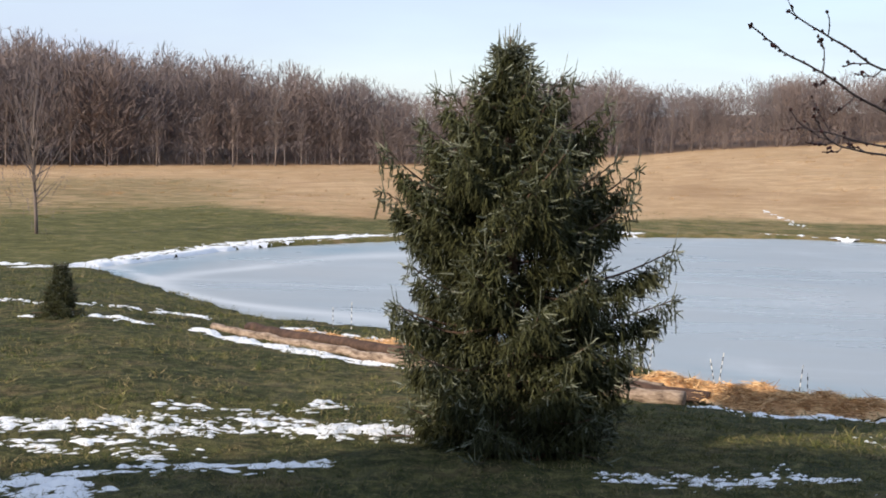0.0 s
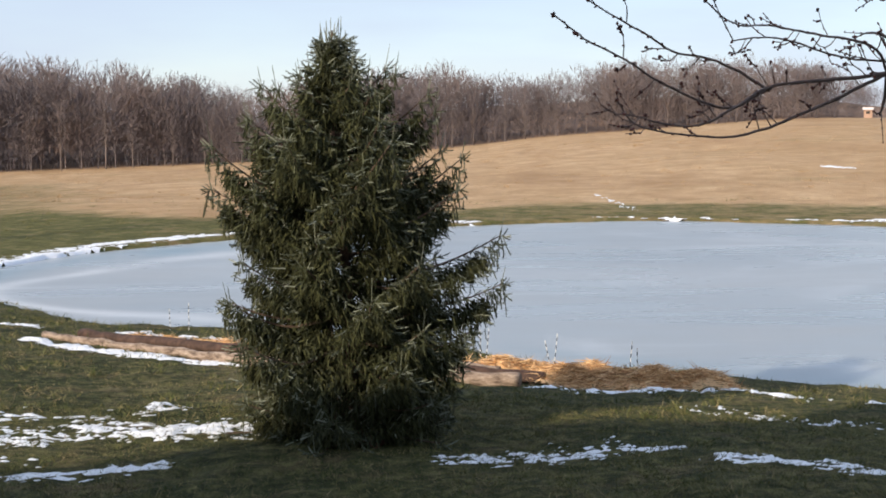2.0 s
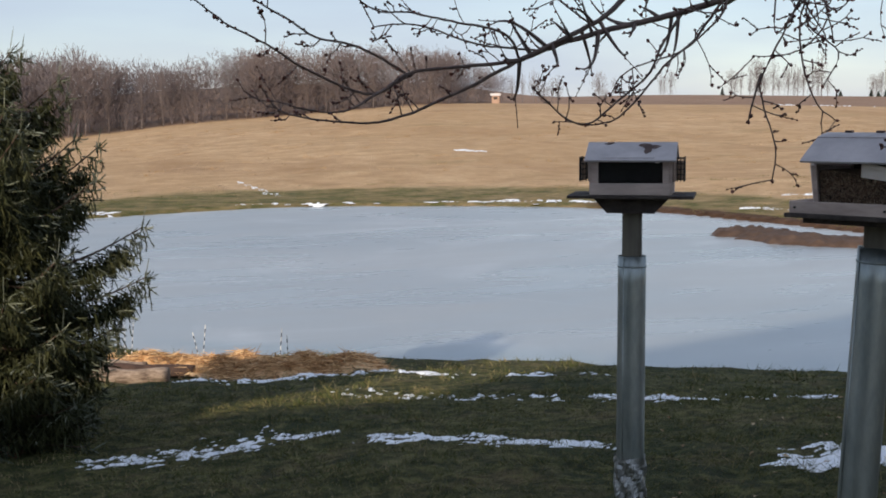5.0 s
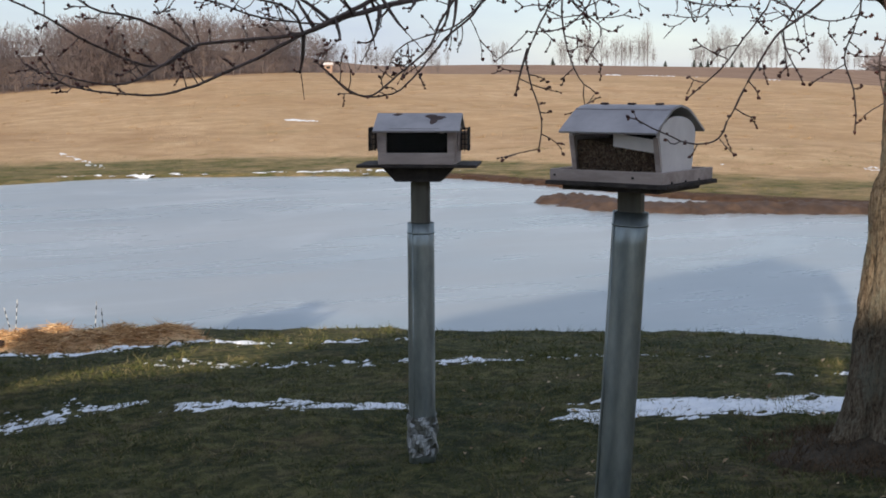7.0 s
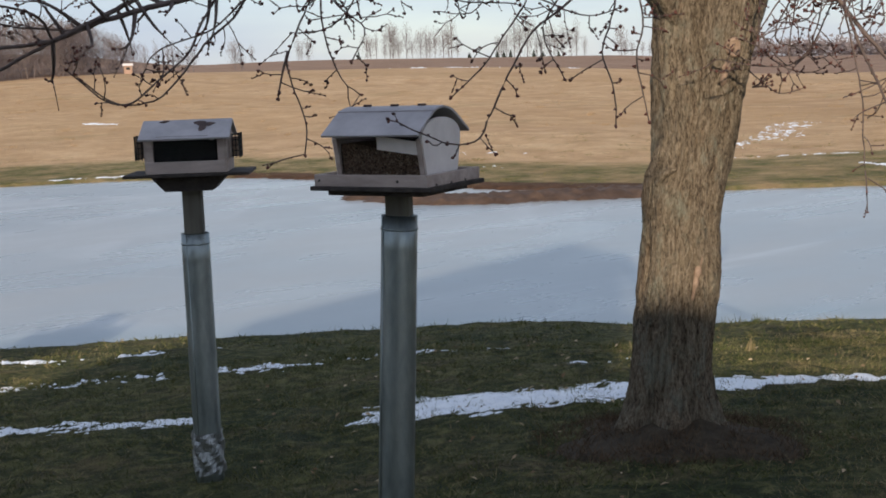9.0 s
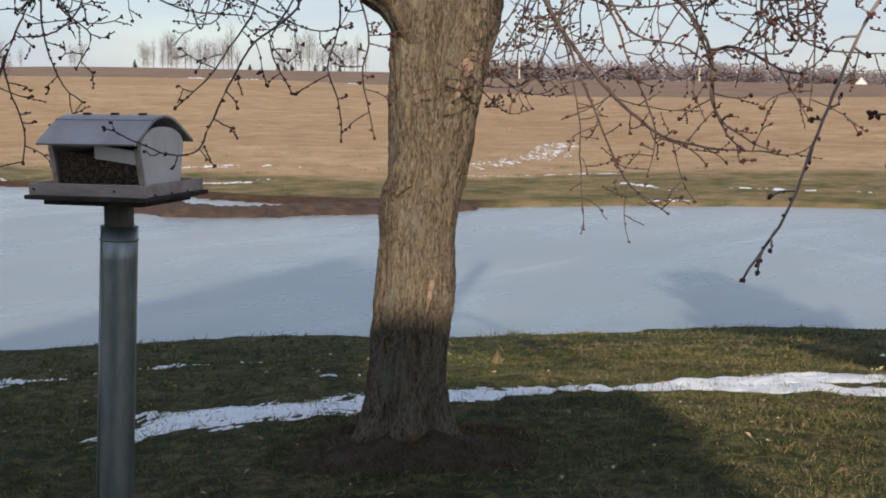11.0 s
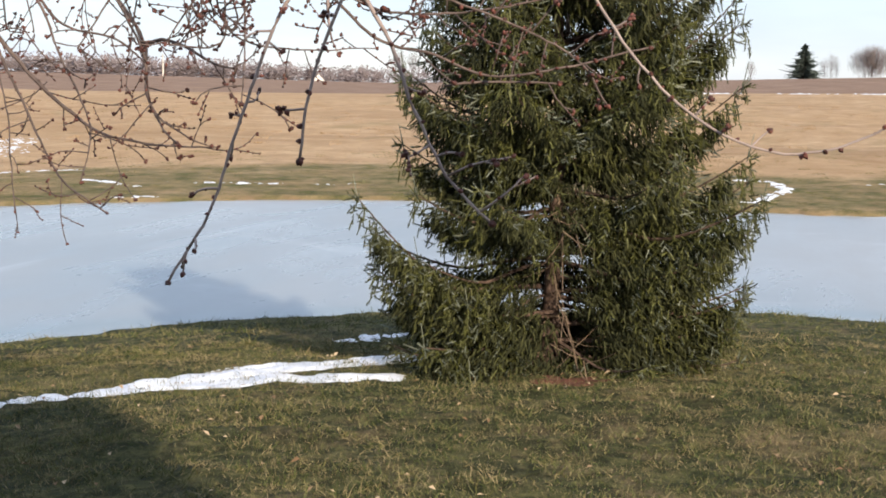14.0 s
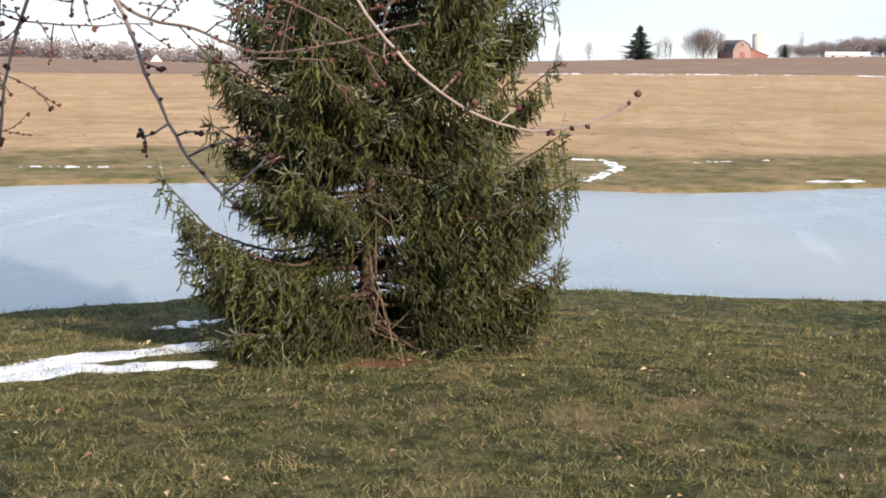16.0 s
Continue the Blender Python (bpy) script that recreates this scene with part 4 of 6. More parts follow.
under(stem.make("trunk", M_BARK, None, True), maple)
fork = Heap()
fork.add(*bark_tube([(6.25, 4.64, 1.75), (6.306, 4.574, 2.06), (6.333, 4.543, 2.3), (6.361, 4.513, 2.53), (6.4, 4.47, 2.83), (6.44, 4.42, 3.1), (6.6, 4.2, 3.8), (6.75, 3.8, 4.6), (6.85, 3.3, 5.6)],
                    [0.15, 0.152, 0.164, 0.163, 0.157, 0.15, 0.13, 0.10, 0.07], 90, 5.0))
under(fork.make("fork_stem", M_BARK, None, True), maple)
fork = Heap()
fork.add(*bark_tube([(6.2, 4.70, 1.7), (6.21, 4.68, 2.06), (6.206, 4.682, 2.3), (6.203, 4.686, 2.53), (6.212, 4.68, 2.83), (6.25, 4.75, 3.1), (6.3, 4.9, 3.9), (6.2, 5.2, 5.0)],
                    [0.16, 0.146, 0.141, 0.134, 0.126, 0.12, 0.10, 0.07], 80, 9.0))
under(fork.make("fork_stem", M_BARK, None, True), maple)
limb = Heap()
limb.add(*bark_tube([(6.26, 4.7, 2.50), (6.14, 4.68, 2.655), (6.0, 4.68, 2.80), (5.87, 4.73, 2.89), (5.72, 4.79, 3.01), (5.5, 4.9, 3.2), (5.2, 5.1, 3.35), (4.8, 5.3, 3.25), (4.37, 5.47, 3.03), (4.15, 5.61, 2.88)],
                    [0.11, 0.092, 0.075, 0.065, 0.058, 0.046, 0.036, 0.028, 0.02, 0.013], 40, 3.0, 0.0, 0.006))
under(limb.make("limb", M_BARK, None, True), maple)
limb = Heap()
limb.add(*bark_tube([(6.33, 4.3, 3.15), (6.2, 3.8, 3.5), (5.9, 3.2, 3.75), (5.6, 2.5, 3.7), (5.3, 1.9, 3.5), (5.0, 1.4, 3.25), (4.7, 1.2, 3.0)],
                    [0.075, 0.06, 0.05, 0.042, 0.035, 0.026, 0.016], 24, 4.0, 0.0, 0.004))
under(limb.make("limb", M_BRANCH, None, True), maple)
limb = Heap()
limb.add(*bark_tube([(5.5, 4.9, 3.2), (5.1, 4.5, 3.4), (4.7, 4.2, 3.3), (4.4, 3.9, 3.0), (4.32, 3.57, 2.7)], [0.032, 0.027, 0.02, 0.012, 0.006], 14, 6.0, 0.0, 0.003))
under(limb.make("limb", M_BRANCH, None, True), maple)

# branches that reach over the lawn towards the spruce
strand([(4.37, 5.47, 3.03), (4.15, 5.61, 2.88), (3.92, 5.74, 2.8), (3.67, 5.8, 2.73), (3.4, 5.86, 2.66), (3.19, 5.88, 2.59)], 0.017, 0.011, 0.2)
strand([(4.6, 5.45, 3.2), (4.2, 5.75, 3.15), (3.8, 5.83, 2.93), (3.64, 5.83, 2.81), (3.41, 5.86, 2.69), (3.19, 5.88, 2.59)], 0.014, 0.010, 0.2)
strand([(3.19, 5.88, 2.59), (2.9, 5.9, 2.45), (2.6, 5.92, 2.34), (2.36, 5.91, 2.31), (2.04, 5.9, 2.35), (1.92, 5.85, 2.46)], 0.008, 0.003, 0.09)
strand([(3.19, 5.88, 2.59), (2.88, 5.9, 2.55), (2.62, 5.87, 2.52), (2.46, 5.82, 2.44), (2.24, 5.78, 2.35), (1.93, 5.74, 2.4)], 0.009, 0.003, 0.10)
strand([(2.66, 5.93, 2.52), (2.45, 5.92, 2.43), (2.17, 5.89, 2.52), (1.97, 5.84, 2.63), (1.77, 5.78, 2.72), (1.6, 5.7, 2.82)], 0.006, 0.0028, 0.07, 1.1)
strand([(2.64, 5.9, 2.51), (2.48, 5.93, 2.61), (2.33, 5.9, 2.66), (2.16, 5.86, 2.68), (2.01, 5.81, 2.76), (1.77, 5.77, 2.89)], 0.006, 0.0028, 0.09)
strand([(3.19, 5.88, 2.59), (3.12, 5.85, 2.69), (3.02, 5.84, 2.73), (2.8, 5.86, 2.77), (2.65, 5.86, 2.8), (2.45, 5.87, 2.81), (2.32, 5.85, 2.9)], 0.006, 0.0028, 0.12)
strand([(3.98, 5.71, 2.82), (3.86, 5.71, 2.66), (3.76, 5.67, 2.51), (3.58, 5.7, 2.37), (3.46, 5.68, 2.29), (3.32, 5.67, 2.31), (3.16, 5.67, 2.45)], 0.006, 0.0028, 0.11, 1.1)
strand([(4.15, 5.61, 2.88), (4.02, 5.65, 2.69), (3.89, 5.69, 2.58), (3.73, 5.73, 2.39), (3.61, 5.76, 2.3), (3.44, 5.81, 2.3), (3.27, 5.84, 2.43)], 0.006, 0.0028, 0.12)
strand([(3.6, 5.82, 2.72), (3.45, 5.9, 2.85), (3.3, 5.9, 2.95), (3.1, 5.95, 3.1)], 0.005, 0.003, 0.15)
strand([(3.3, 5.87, 2.63), (3.0, 5.95, 2.66), (2.7, 6.0, 2.75), (2.5, 6.0, 2.74)], 0.005, 0.003, 0.13)
# sprays hanging over the feeders
for s in (
        [(4.3, 5.0, 3.2), (3.94, 4.79, 2.78), (3.83, 4.87, 2.5), (3.82, 4.87, 2.41), (3.88, 4.84, 2.19), (3.87, 4.84, 2.05)],
        [(3.83, 4.87, 2.5), (3.80, 4.88, 2.4), (3.78, 4.89, 2.3)],
        [(4.2, 4.9, 3.1), (3.95, 4.79, 2.73), (4.0, 4.76, 2.41), (4.08, 4.7, 2.3)],
        [(4.4, 3.8, 2.95), (4.32, 3.57, 2.7), (4.26, 3.64, 2.59), (4.18, 3.7, 2.51), (4.11, 3.77, 2.35), (4.05, 3.82, 2.2), (4.03, 3.84, 2.14), (3.94, 3.92, 2.12), (3.76, 4.06, 2.21)],
        [(5.0, 4.2, 3.3), (4.76, 3.84, 2.73), (4.75, 3.84, 2.57), (4.72, 3.87, 2.44), (4.75, 3.83, 2.28), (4.77, 3.83, 2.14)],
        [(4.7, 4.1, 3.1), (4.52, 4.07, 2.71), (4.47, 4.11, 2.61), (4.36, 4.22, 2.4), (4.27, 4.3, 2.28)],
        [(5.0, 4.1, 3.2), (4.87, 3.86, 2.85), (4.92, 3.81, 2.58), (4.9, 3.83, 2.41), (4.93, 3.79, 2.15)],
        [(4.9, 4.3, 3.2), (4.74, 4.0, 2.85), (4.63, 4.11, 2.56), (4.69, 4.05, 2.34)],
        [(4.3, 4.8, 3.2), (4.5, 4.6, 2.95), (4.75, 4.4, 2.75), (5.0, 4.25, 2.62), (5.2, 4.2, 2.65)],
        [(4.2, 5.1, 3.1), (4.35, 4.9, 2.9), (4.6, 4.7, 2.72), (4.85, 4.5, 2.68)],
        [(3.9, 5.3, 3.0), (3.8, 5.1, 2.8), (3.62, 5.15, 2.62), (3.4, 5.25, 2.52), (3.35, 5.3, 2.42)],
        [(4.4, 5.2, 3.0), (4.2, 5.05, 2.75), (4.3, 4.95, 2.6), (4.22, 4.95, 2.45)]):
    strand(s, 0.005, 0.0025, 0.11, 1.0)
# right-hand sprays, nearer the eye
for s, a, b, w, g in (
        ([(6.0, 3.9, 3.3), (5.9, 3.69, 2.9), (5.91, 3.5, 2.6), (5.92, 3.29, 2.37), (5.92, 3.08, 2.21), (5.9, 2.92, 2.13), (5.93, 2.64, 2.09), (5.93, 2.4, 2.09)], 0.012, 0.003, 0.16, 1.0),
        ([(6.0, 3.2, 3.4), (5.96, 3.03, 2.86), (5.9, 2.84, 2.69), (5.83, 2.68, 2.5), (5.71, 2.6, 2.31), (5.62, 2.47, 2.17), (5.52, 2.35, 2.12)], 0.011, 0.003, 0.14, 1.1),
        ([(5.81, 2.67, 2.51), (5.74, 2.5, 2.52), (5.69, 2.29, 2.43), (5.6, 2.15, 2.41)], 0.007, 0.003, 0.13, 1.0),
        ([(5.9, 3.4, 3.3), (5.89, 3.34, 2.87), (5.88, 3.2, 2.66), (5.85, 3.09, 2.44), (5.82, 2.99, 2.3), (5.77, 2.91, 2.14), (5.68, 2.89, 1.95)], 0.007, 0.0028, 0.14, 1.0),
        ([(5.91, 3.5, 2.62), (5.87, 3.32, 2.3), (5.81, 3.17, 2.08), (5.76, 3.02, 1.92), (5.73, 2.81, 1.82)], 0.006, 0.0028, 0.14, 0.9),
        ([(5.91, 3.5, 2.62), (5.89, 3.38, 2.2), (5.87, 3.36, 1.98), (5.8, 3.3, 1.8)], 0.004, 0.0025, 0.1, 0.7),
        ([(4.204, 1.142, 2.992), (4.049, 1.170, 2.663), (4.022, 1.252, 2.499), (3.994, 1.325, 2.289), (3.967, 1.389, 2.088), (3.949, 1.434, 1.987), (3.930, 1.498, 1.878)], 0.0045, 0.003, 0.05, 0.8),
        ([(3.958, 1.425, 2.006), (3.930, 1.443, 1.960), (3.921, 1.453, 1.905)], 0.003, 0.002, 0.03, 0.9),
        ([(3.848, 0.944, 2.867), (3.613, 0.881, 2.616), (3.573, 0.953, 2.388), (3.558, 0.984, 2.215)], 0.004, 0.0026, 0.05, 1.0),
        ([(4.36, 1.20, 2.95), (4.24, 1.15, 2.70), (4.2, 1.065, 2.536), (4.2, 1.022, 2.465), (4.2, 0.984, 2.36), (4.2, 0.929, 2.247), (4.2, 0.87, 2.141), (4.2, 0.811, 2.078), (4.2, 0.756, 2.03)], 0.006, 0.003, 0.08, 1.1),
        ([(5.5, 2.5, 3.2), (5.3, 2.11, 2.8), (5.24, 1.85, 2.73), (5.17, 1.61, 2.68), (5.08, 1.38, 2.68), (5.0, 1.08, 2.72)], 0.013, 0.006, 0.14, 1.1),
        ([(4.28, 0.90, 3.05), (4.26, 0.70, 2.85), (4.25, 0.572, 2.675), (4.25, 0.501, 2.562), (4.25, 0.376, 2.397), (4.25, 0.307, 2.325), (4.25, 0.24, 2.28), (4.25, 0.174, 2.245), (4.26, 0.066, 2.222), (4.27, 0.01, 2.224), (4.28, -0.055, 2.238), (4.28, -0.13, 2.266), (4.28, -0.168, 2.297)], 0.0042, 0.0026, 0.04, 0.95),
        ([(4.95, 1.6, 2.75), (5.02, 1.38, 2.51), (5.13, 1.2, 2.46), (5.21, 1.03, 2.39), (5.31, 0.8, 2.42), (5.39, 0.55, 2.49)], 0.005, 0.003, 0.15, 1.1),
        ([(5.28, 1.21, 2.36), (5.32, 1.03, 2.37), (5.35, 0.84, 2.37)], 0.004, 0.003, 0.1, 1.0),
        ([(5.6, 3.3, 3.3), (5.57, 3.09, 2.85), (5.56, 2.91, 2.59), (5.59, 2.66, 2.52), (5.55, 2.5, 2.43)], 0.007, 0.003, 0.15, 1.0),
        ([(5.7, 3.0, 3.3), (5.7, 2.86, 2.86), (5.71, 2.7, 2.65), (5.68, 2.58, 2.46), (5.63, 2.52, 2.25), (5.62, 2.36, 2.14)], 0.006, 0.003, 0.15, 1.0),
        ([(5.4, 2.2, 2.95), (5.43, 2.05, 2.69), (5.34, 1.98, 2.5), (5.25, 1.95, 2.29)], 0.004, 0.0025, 0.12, 1.1),
        ([(5.2, 1.8, 2.85), (5.3, 1.5, 2.62), (5.4, 1.2, 2.6), (5.5, 0.9, 2.66)], 0.005, 0.003, 0.16, 1.2),
        ([(5.1, 1.3, 2.7), (5.3, 1.05, 2.58), (5.45, 0.8, 2.45), (5.5, 0.7, 2.3)], 0.004, 0.003, 0.12, 1.2),
        ([(5.9, 3.6, 2.85), (5.9, 3.2, 2.72), (5.9, 2.9, 2.72), (5.85, 2.6, 2.8)], 0.005, 0.003, 0.18, 1.0),
        ([(5.8, 2.9, 2.95), (5.75, 2.6, 2.78), (5.7, 2.3, 2.7), (5.6, 2.0, 2.72)], 0.005, 0.003, 0.18, 1.0)):
    # near strands stand in house shade, so their sunlit look is painted on
    strand(s, a, b, w, g, bark=M_LITTWIG if s[-1][0] < 5.1 and s[-1][1] < 1.8 else None)
for s in ([(6.38, 4.45, 2.55), (6.42, 4.3, 2.42), (6.4, 4.15, 2.34), (6.4, 4.0, 2.32), (6.4, 3.9, 2.36)], [(6.4, 4.5, 2.42), (6.42, 4.35, 2.3), (6.4, 4.2, 2.22), (6.4, 4.05, 2.24)]):
    strand(s, 0.004, 0.002, 0.08, 1.0)


# fine outer sprays between the main branches
for (x0, y0), (x1, y1), count, zlow in (((3.6, 4.5), (4.4, 5.3), 9, 2.55), ((4.7, 4.6), (5.6, 5.5), 5, 2.6), ((5.7, 2.5), (6.1, 3.9), 17, 2.35), ((4.7, 1.5), (5.4, 2.4), 9, 2.45)):
    for _ in range(count):
        t = rng_t.rand()
        p = np.array([x0 + (x1 - x0) * t, y0 + (y1 - y0) * t, 3.05 + rng_t.uniform(0, 0.2)])
        q = p + [rng_t.normal(0, 0.22), rng_t.normal(0, 0.22), 0]
        q[2] = zlow + rng_t.uniform(0, 0.3)
        m = (p + q) / 2 + rng_t.normal(0, 0.05, 3)
        e = q + [rng_t.normal(0, 0.15), rng_t.normal(0, 0.15), rng_t.uniform(-0.04, 0.08)]
        strand([p, m, q, e], 0.0045, 0.0022, 0.12, 0.95)


def knot(at, out, r, name="knot"):
    """A healed saw cut: a ring of bark round a pale face."""
    h = Heap()
    out = unit(np.array(out, float))
    a = unit(np.cross(out, [0, 0, 1.0]))
    b = np.cross(a, out)
    th = np.arange(20) * 2 * math.pi / 20
    rings = []
    for rr, d in ((1.5, -0.02), (1.25, 0.004), (1.05, 0.010), (0.88, 0.006), (0.6, 0.000), (0.45, 0.003), (0.2, -0.004)):
        w = 1 + 0.08 * np.sin(th * 3 + rr)
        rings.append(np.array(at) + out * d + (r * rr * w)[:, None] * (np.cos(th)[:, None] * a * 0.8 + np.sin(th)[:, None] * b))
    h.add(*loft(rings))
    return under(h.make(name, M_BRANCHCUT, None, True, "pale sawn knot ringed by bark"), maple)


knot((6.258, 4.386, 2.461), (-0.59, -0.81, 0.0), 0.040)


scar = Heap()
q = smooth_line([(5.993, 4.714, 1.603), (5.996, 4.711, 1.676), (5.999, 4.688, 1.746), (6.002, 4.653, 1.793), (6.014, 4.613, 1.821), (6.026, 4.582, 1.834)], 0.012)
scar.tube(q, np.interp(np.linspace(0, 1, len(q)), [0, 0.4, 0.85, 1], [0.006, 0.020, 0.020, 0.008]), 10)
under(scar.make("healed_scar", M_BARK, None, True, "curved ridge of healed bark"), maple)
for line, w in (([(6.079, 4.526, 1.120), (6.090, 4.519, 1.185), (6.106, 4.512, 1.265), (6.125, 4.508, 1.336), (6.149, 4.500, 1.410)], 0.015),
                ([(6.210, 4.425, 2.263), (6.219, 4.416, 2.309), (6.227, 4.408, 2.356), (6.235, 4.399, 2.396)], 0.020),
                ([(6.159, 4.544, 2.247), (6.168, 4.543, 2.309), (6.183, 4.544, 2.371), (6.196, 4.542, 2.418)], 0.009)):
    peel = Heap()
    q = smooth_line(line, 0.02)
    peel.tube(q, w * (0.25 + np.sin(np.linspace(0.1, 3.0, len(q)))) * (1 + 0.25 * np.sin(np.arange(len(q)) * 1.9)), 7)
    under(peel.make("peeled_bark", M_BRANCHCUT, None, True, "orange streak of peeled bark"), maple)
for w in ((0.3, -0.5, 0.25), (0.5, -0.35, 0.1), (0.2, -0.6, 0.0), (0.55, -0.3, 0.35), (0.1, -0.5, 0.3)):
    a = np.array((6.33, 4.32, 2.25))
    d = unit(np.array(w))
    strand([a, a + d * 0.05, a + d * 0.10 + [0, 0, 0.01]], 0.003, 0.002, 0.03, 0.9)


def mound(name, at, r, h, material, label, category, seed, sx=1.0):
    g = np.random.RandomState(seed)
    rr = np.linspace(0, 1, 16)
    th = np.linspace(0, 2 * math.pi, 48, endpoint=False)
    R, T = np.meshgrid(rr, th, indexing="ij")
    x = at[0] + r * R * np.cos(T) * sx
    y = at[1] + r * R * np.sin(T)
    x, y = x + 0.25 * r * R * waves(x, y, r * 1.2, seed + 1) * np.cos(T), y + 0.25 * r * R * waves(x, y, r * 1.2, seed + 1) * np.sin(T)
    z = ground_z(x, y) + h * (1 - R ** 0.8) - 0.05 * R + 0.02 * waves(x, y, 0.25, seed) * (1 - R)
    v, f = loft(np.stack([x, y, z], -1), False)
    return tagged(raw(name, v, f, material, smooth=True), label, category, kind="stuff")


mound("soil_mound", (6.1, 4.68), 0.92, 0.17, M_SOIL, "dark brown soil and dead grass heaped round the maple's foot", "soil", 3)
mound("needle_litter", (9.95, 1.7), 0.72, 0.03, M_MULCH, "reddish needle litter under the spruce", "litter", 4)
mound("needle_litter", (0.93, 10.2), 0.9, 0.03, M_MULCH, "brown needle litter under the spruce", "litter", 6)


def dead_tufts(cx, cy, r0, r1, count, seed):
    """Dead brown grass in loose tufts round a tree's foot."""
    g = np.random.RandomState(seed)
    n = count // 14
    th, rr = g.uniform(0, 6.28, n), r0 + (r1 - r0) * g.rand(n) ** 0.8
    own = g.randint(0, n, count)
    x = cx + (rr * np.cos(th))[own] + g.normal(0, 0.03, count)
    y = cy + (rr * np.sin(th))[own] + g.normal(0, 0.03, count)
    lift = 0.15 * np.clip(1 - np.hypot(x - cx, y - cy) / 0.9, 0, 1)
    base = np.stack([x, y, ground_z(x, y) + lift - 0.02], -1)
    way = unit(np.stack([g.normal(0, 0.55, count), g.normal(0, 0.55, count), np.full(count, 0.8)], -1))
    v, f = slivers(base, way, g.uniform(0.03, 0.09, count), 0.004, g)
    return tagged(raw("dead_grass", v, f, M_DEADGRASS), "dead brown grass tufts round the maple's foot", "grass", kind="stuff")


dead_tufts(6.1, 4.68, 0.24, 0.80, 4200, 5)


# ---- spruces ----
def brush(B, D, L, T, bend, rng, count, width):
    """Finger-like shoots: a thin tapered core each, bristling with needles. Verts and triangles."""
    n = len(B)
    a = unit(np.cross(D, rng.normal(size=D.shape)))
    b = np.cross(D, a)
    up = np.array([0, 0, 1.0])

    def axis(t):
        return B + D * (L * t)[:, None] + up * (bend * L * t * t)[:, None]
    rows = []
    for t, r in ((0.0, 0.22), (0.88, 0.22)):
        c = axis(t)
        rows += [c + (a * math.cos(q) + b * math.sin(q)) * (T * r)[:, None] for q in (0.0, 2.094, 4.189)]
    rows.append(axis(1.0))
    V = np.stack(rows, 1)
    one = [(k, (k + 1) % 3, 3 + (k + 1) % 3) for k in range(3)] + [(k, 3 + (k + 1) % 3, 3 + k) for k in range(3)] + [(3 + k, 3 + (k + 1) % 3, 6) for k in range(3)]
    F = (np.arange(n)[:, None, None] * 7 + np.array(one)[None]).reshape(-1, 3)
    u = rng.uniform(0, 1, (n, count)) ** 0.75
    ph = rng.uniform(0, 6.283, (n, count))
    rad = np.cos(ph)[..., None] * a[:, None] + np.sin(ph)[..., None] * b[:, None]
    p = B[:, None] + D[:, None] * (u * L[:, None])[..., None] + up * (bend[:, None] * L[:, None] * u * u)[..., None]
    d = unit(rad + D[:, None] * (0.55 + 0.9 * u[..., None] ** 4))
    ln = T[:, None] * (1.08 - 0.45 * u ** 2) * rng.uniform(0.75, 1.2, (n, count))
    v, f = slivers(p.reshape(-1, 3), d.reshape(-1, 3), ln.ravel(), width * rng.uniform(0.7, 1.3, n * count), rng)
    return np.vstack([V.reshape(-1, 3), v]), np.vstack([F, f + 7 * n])


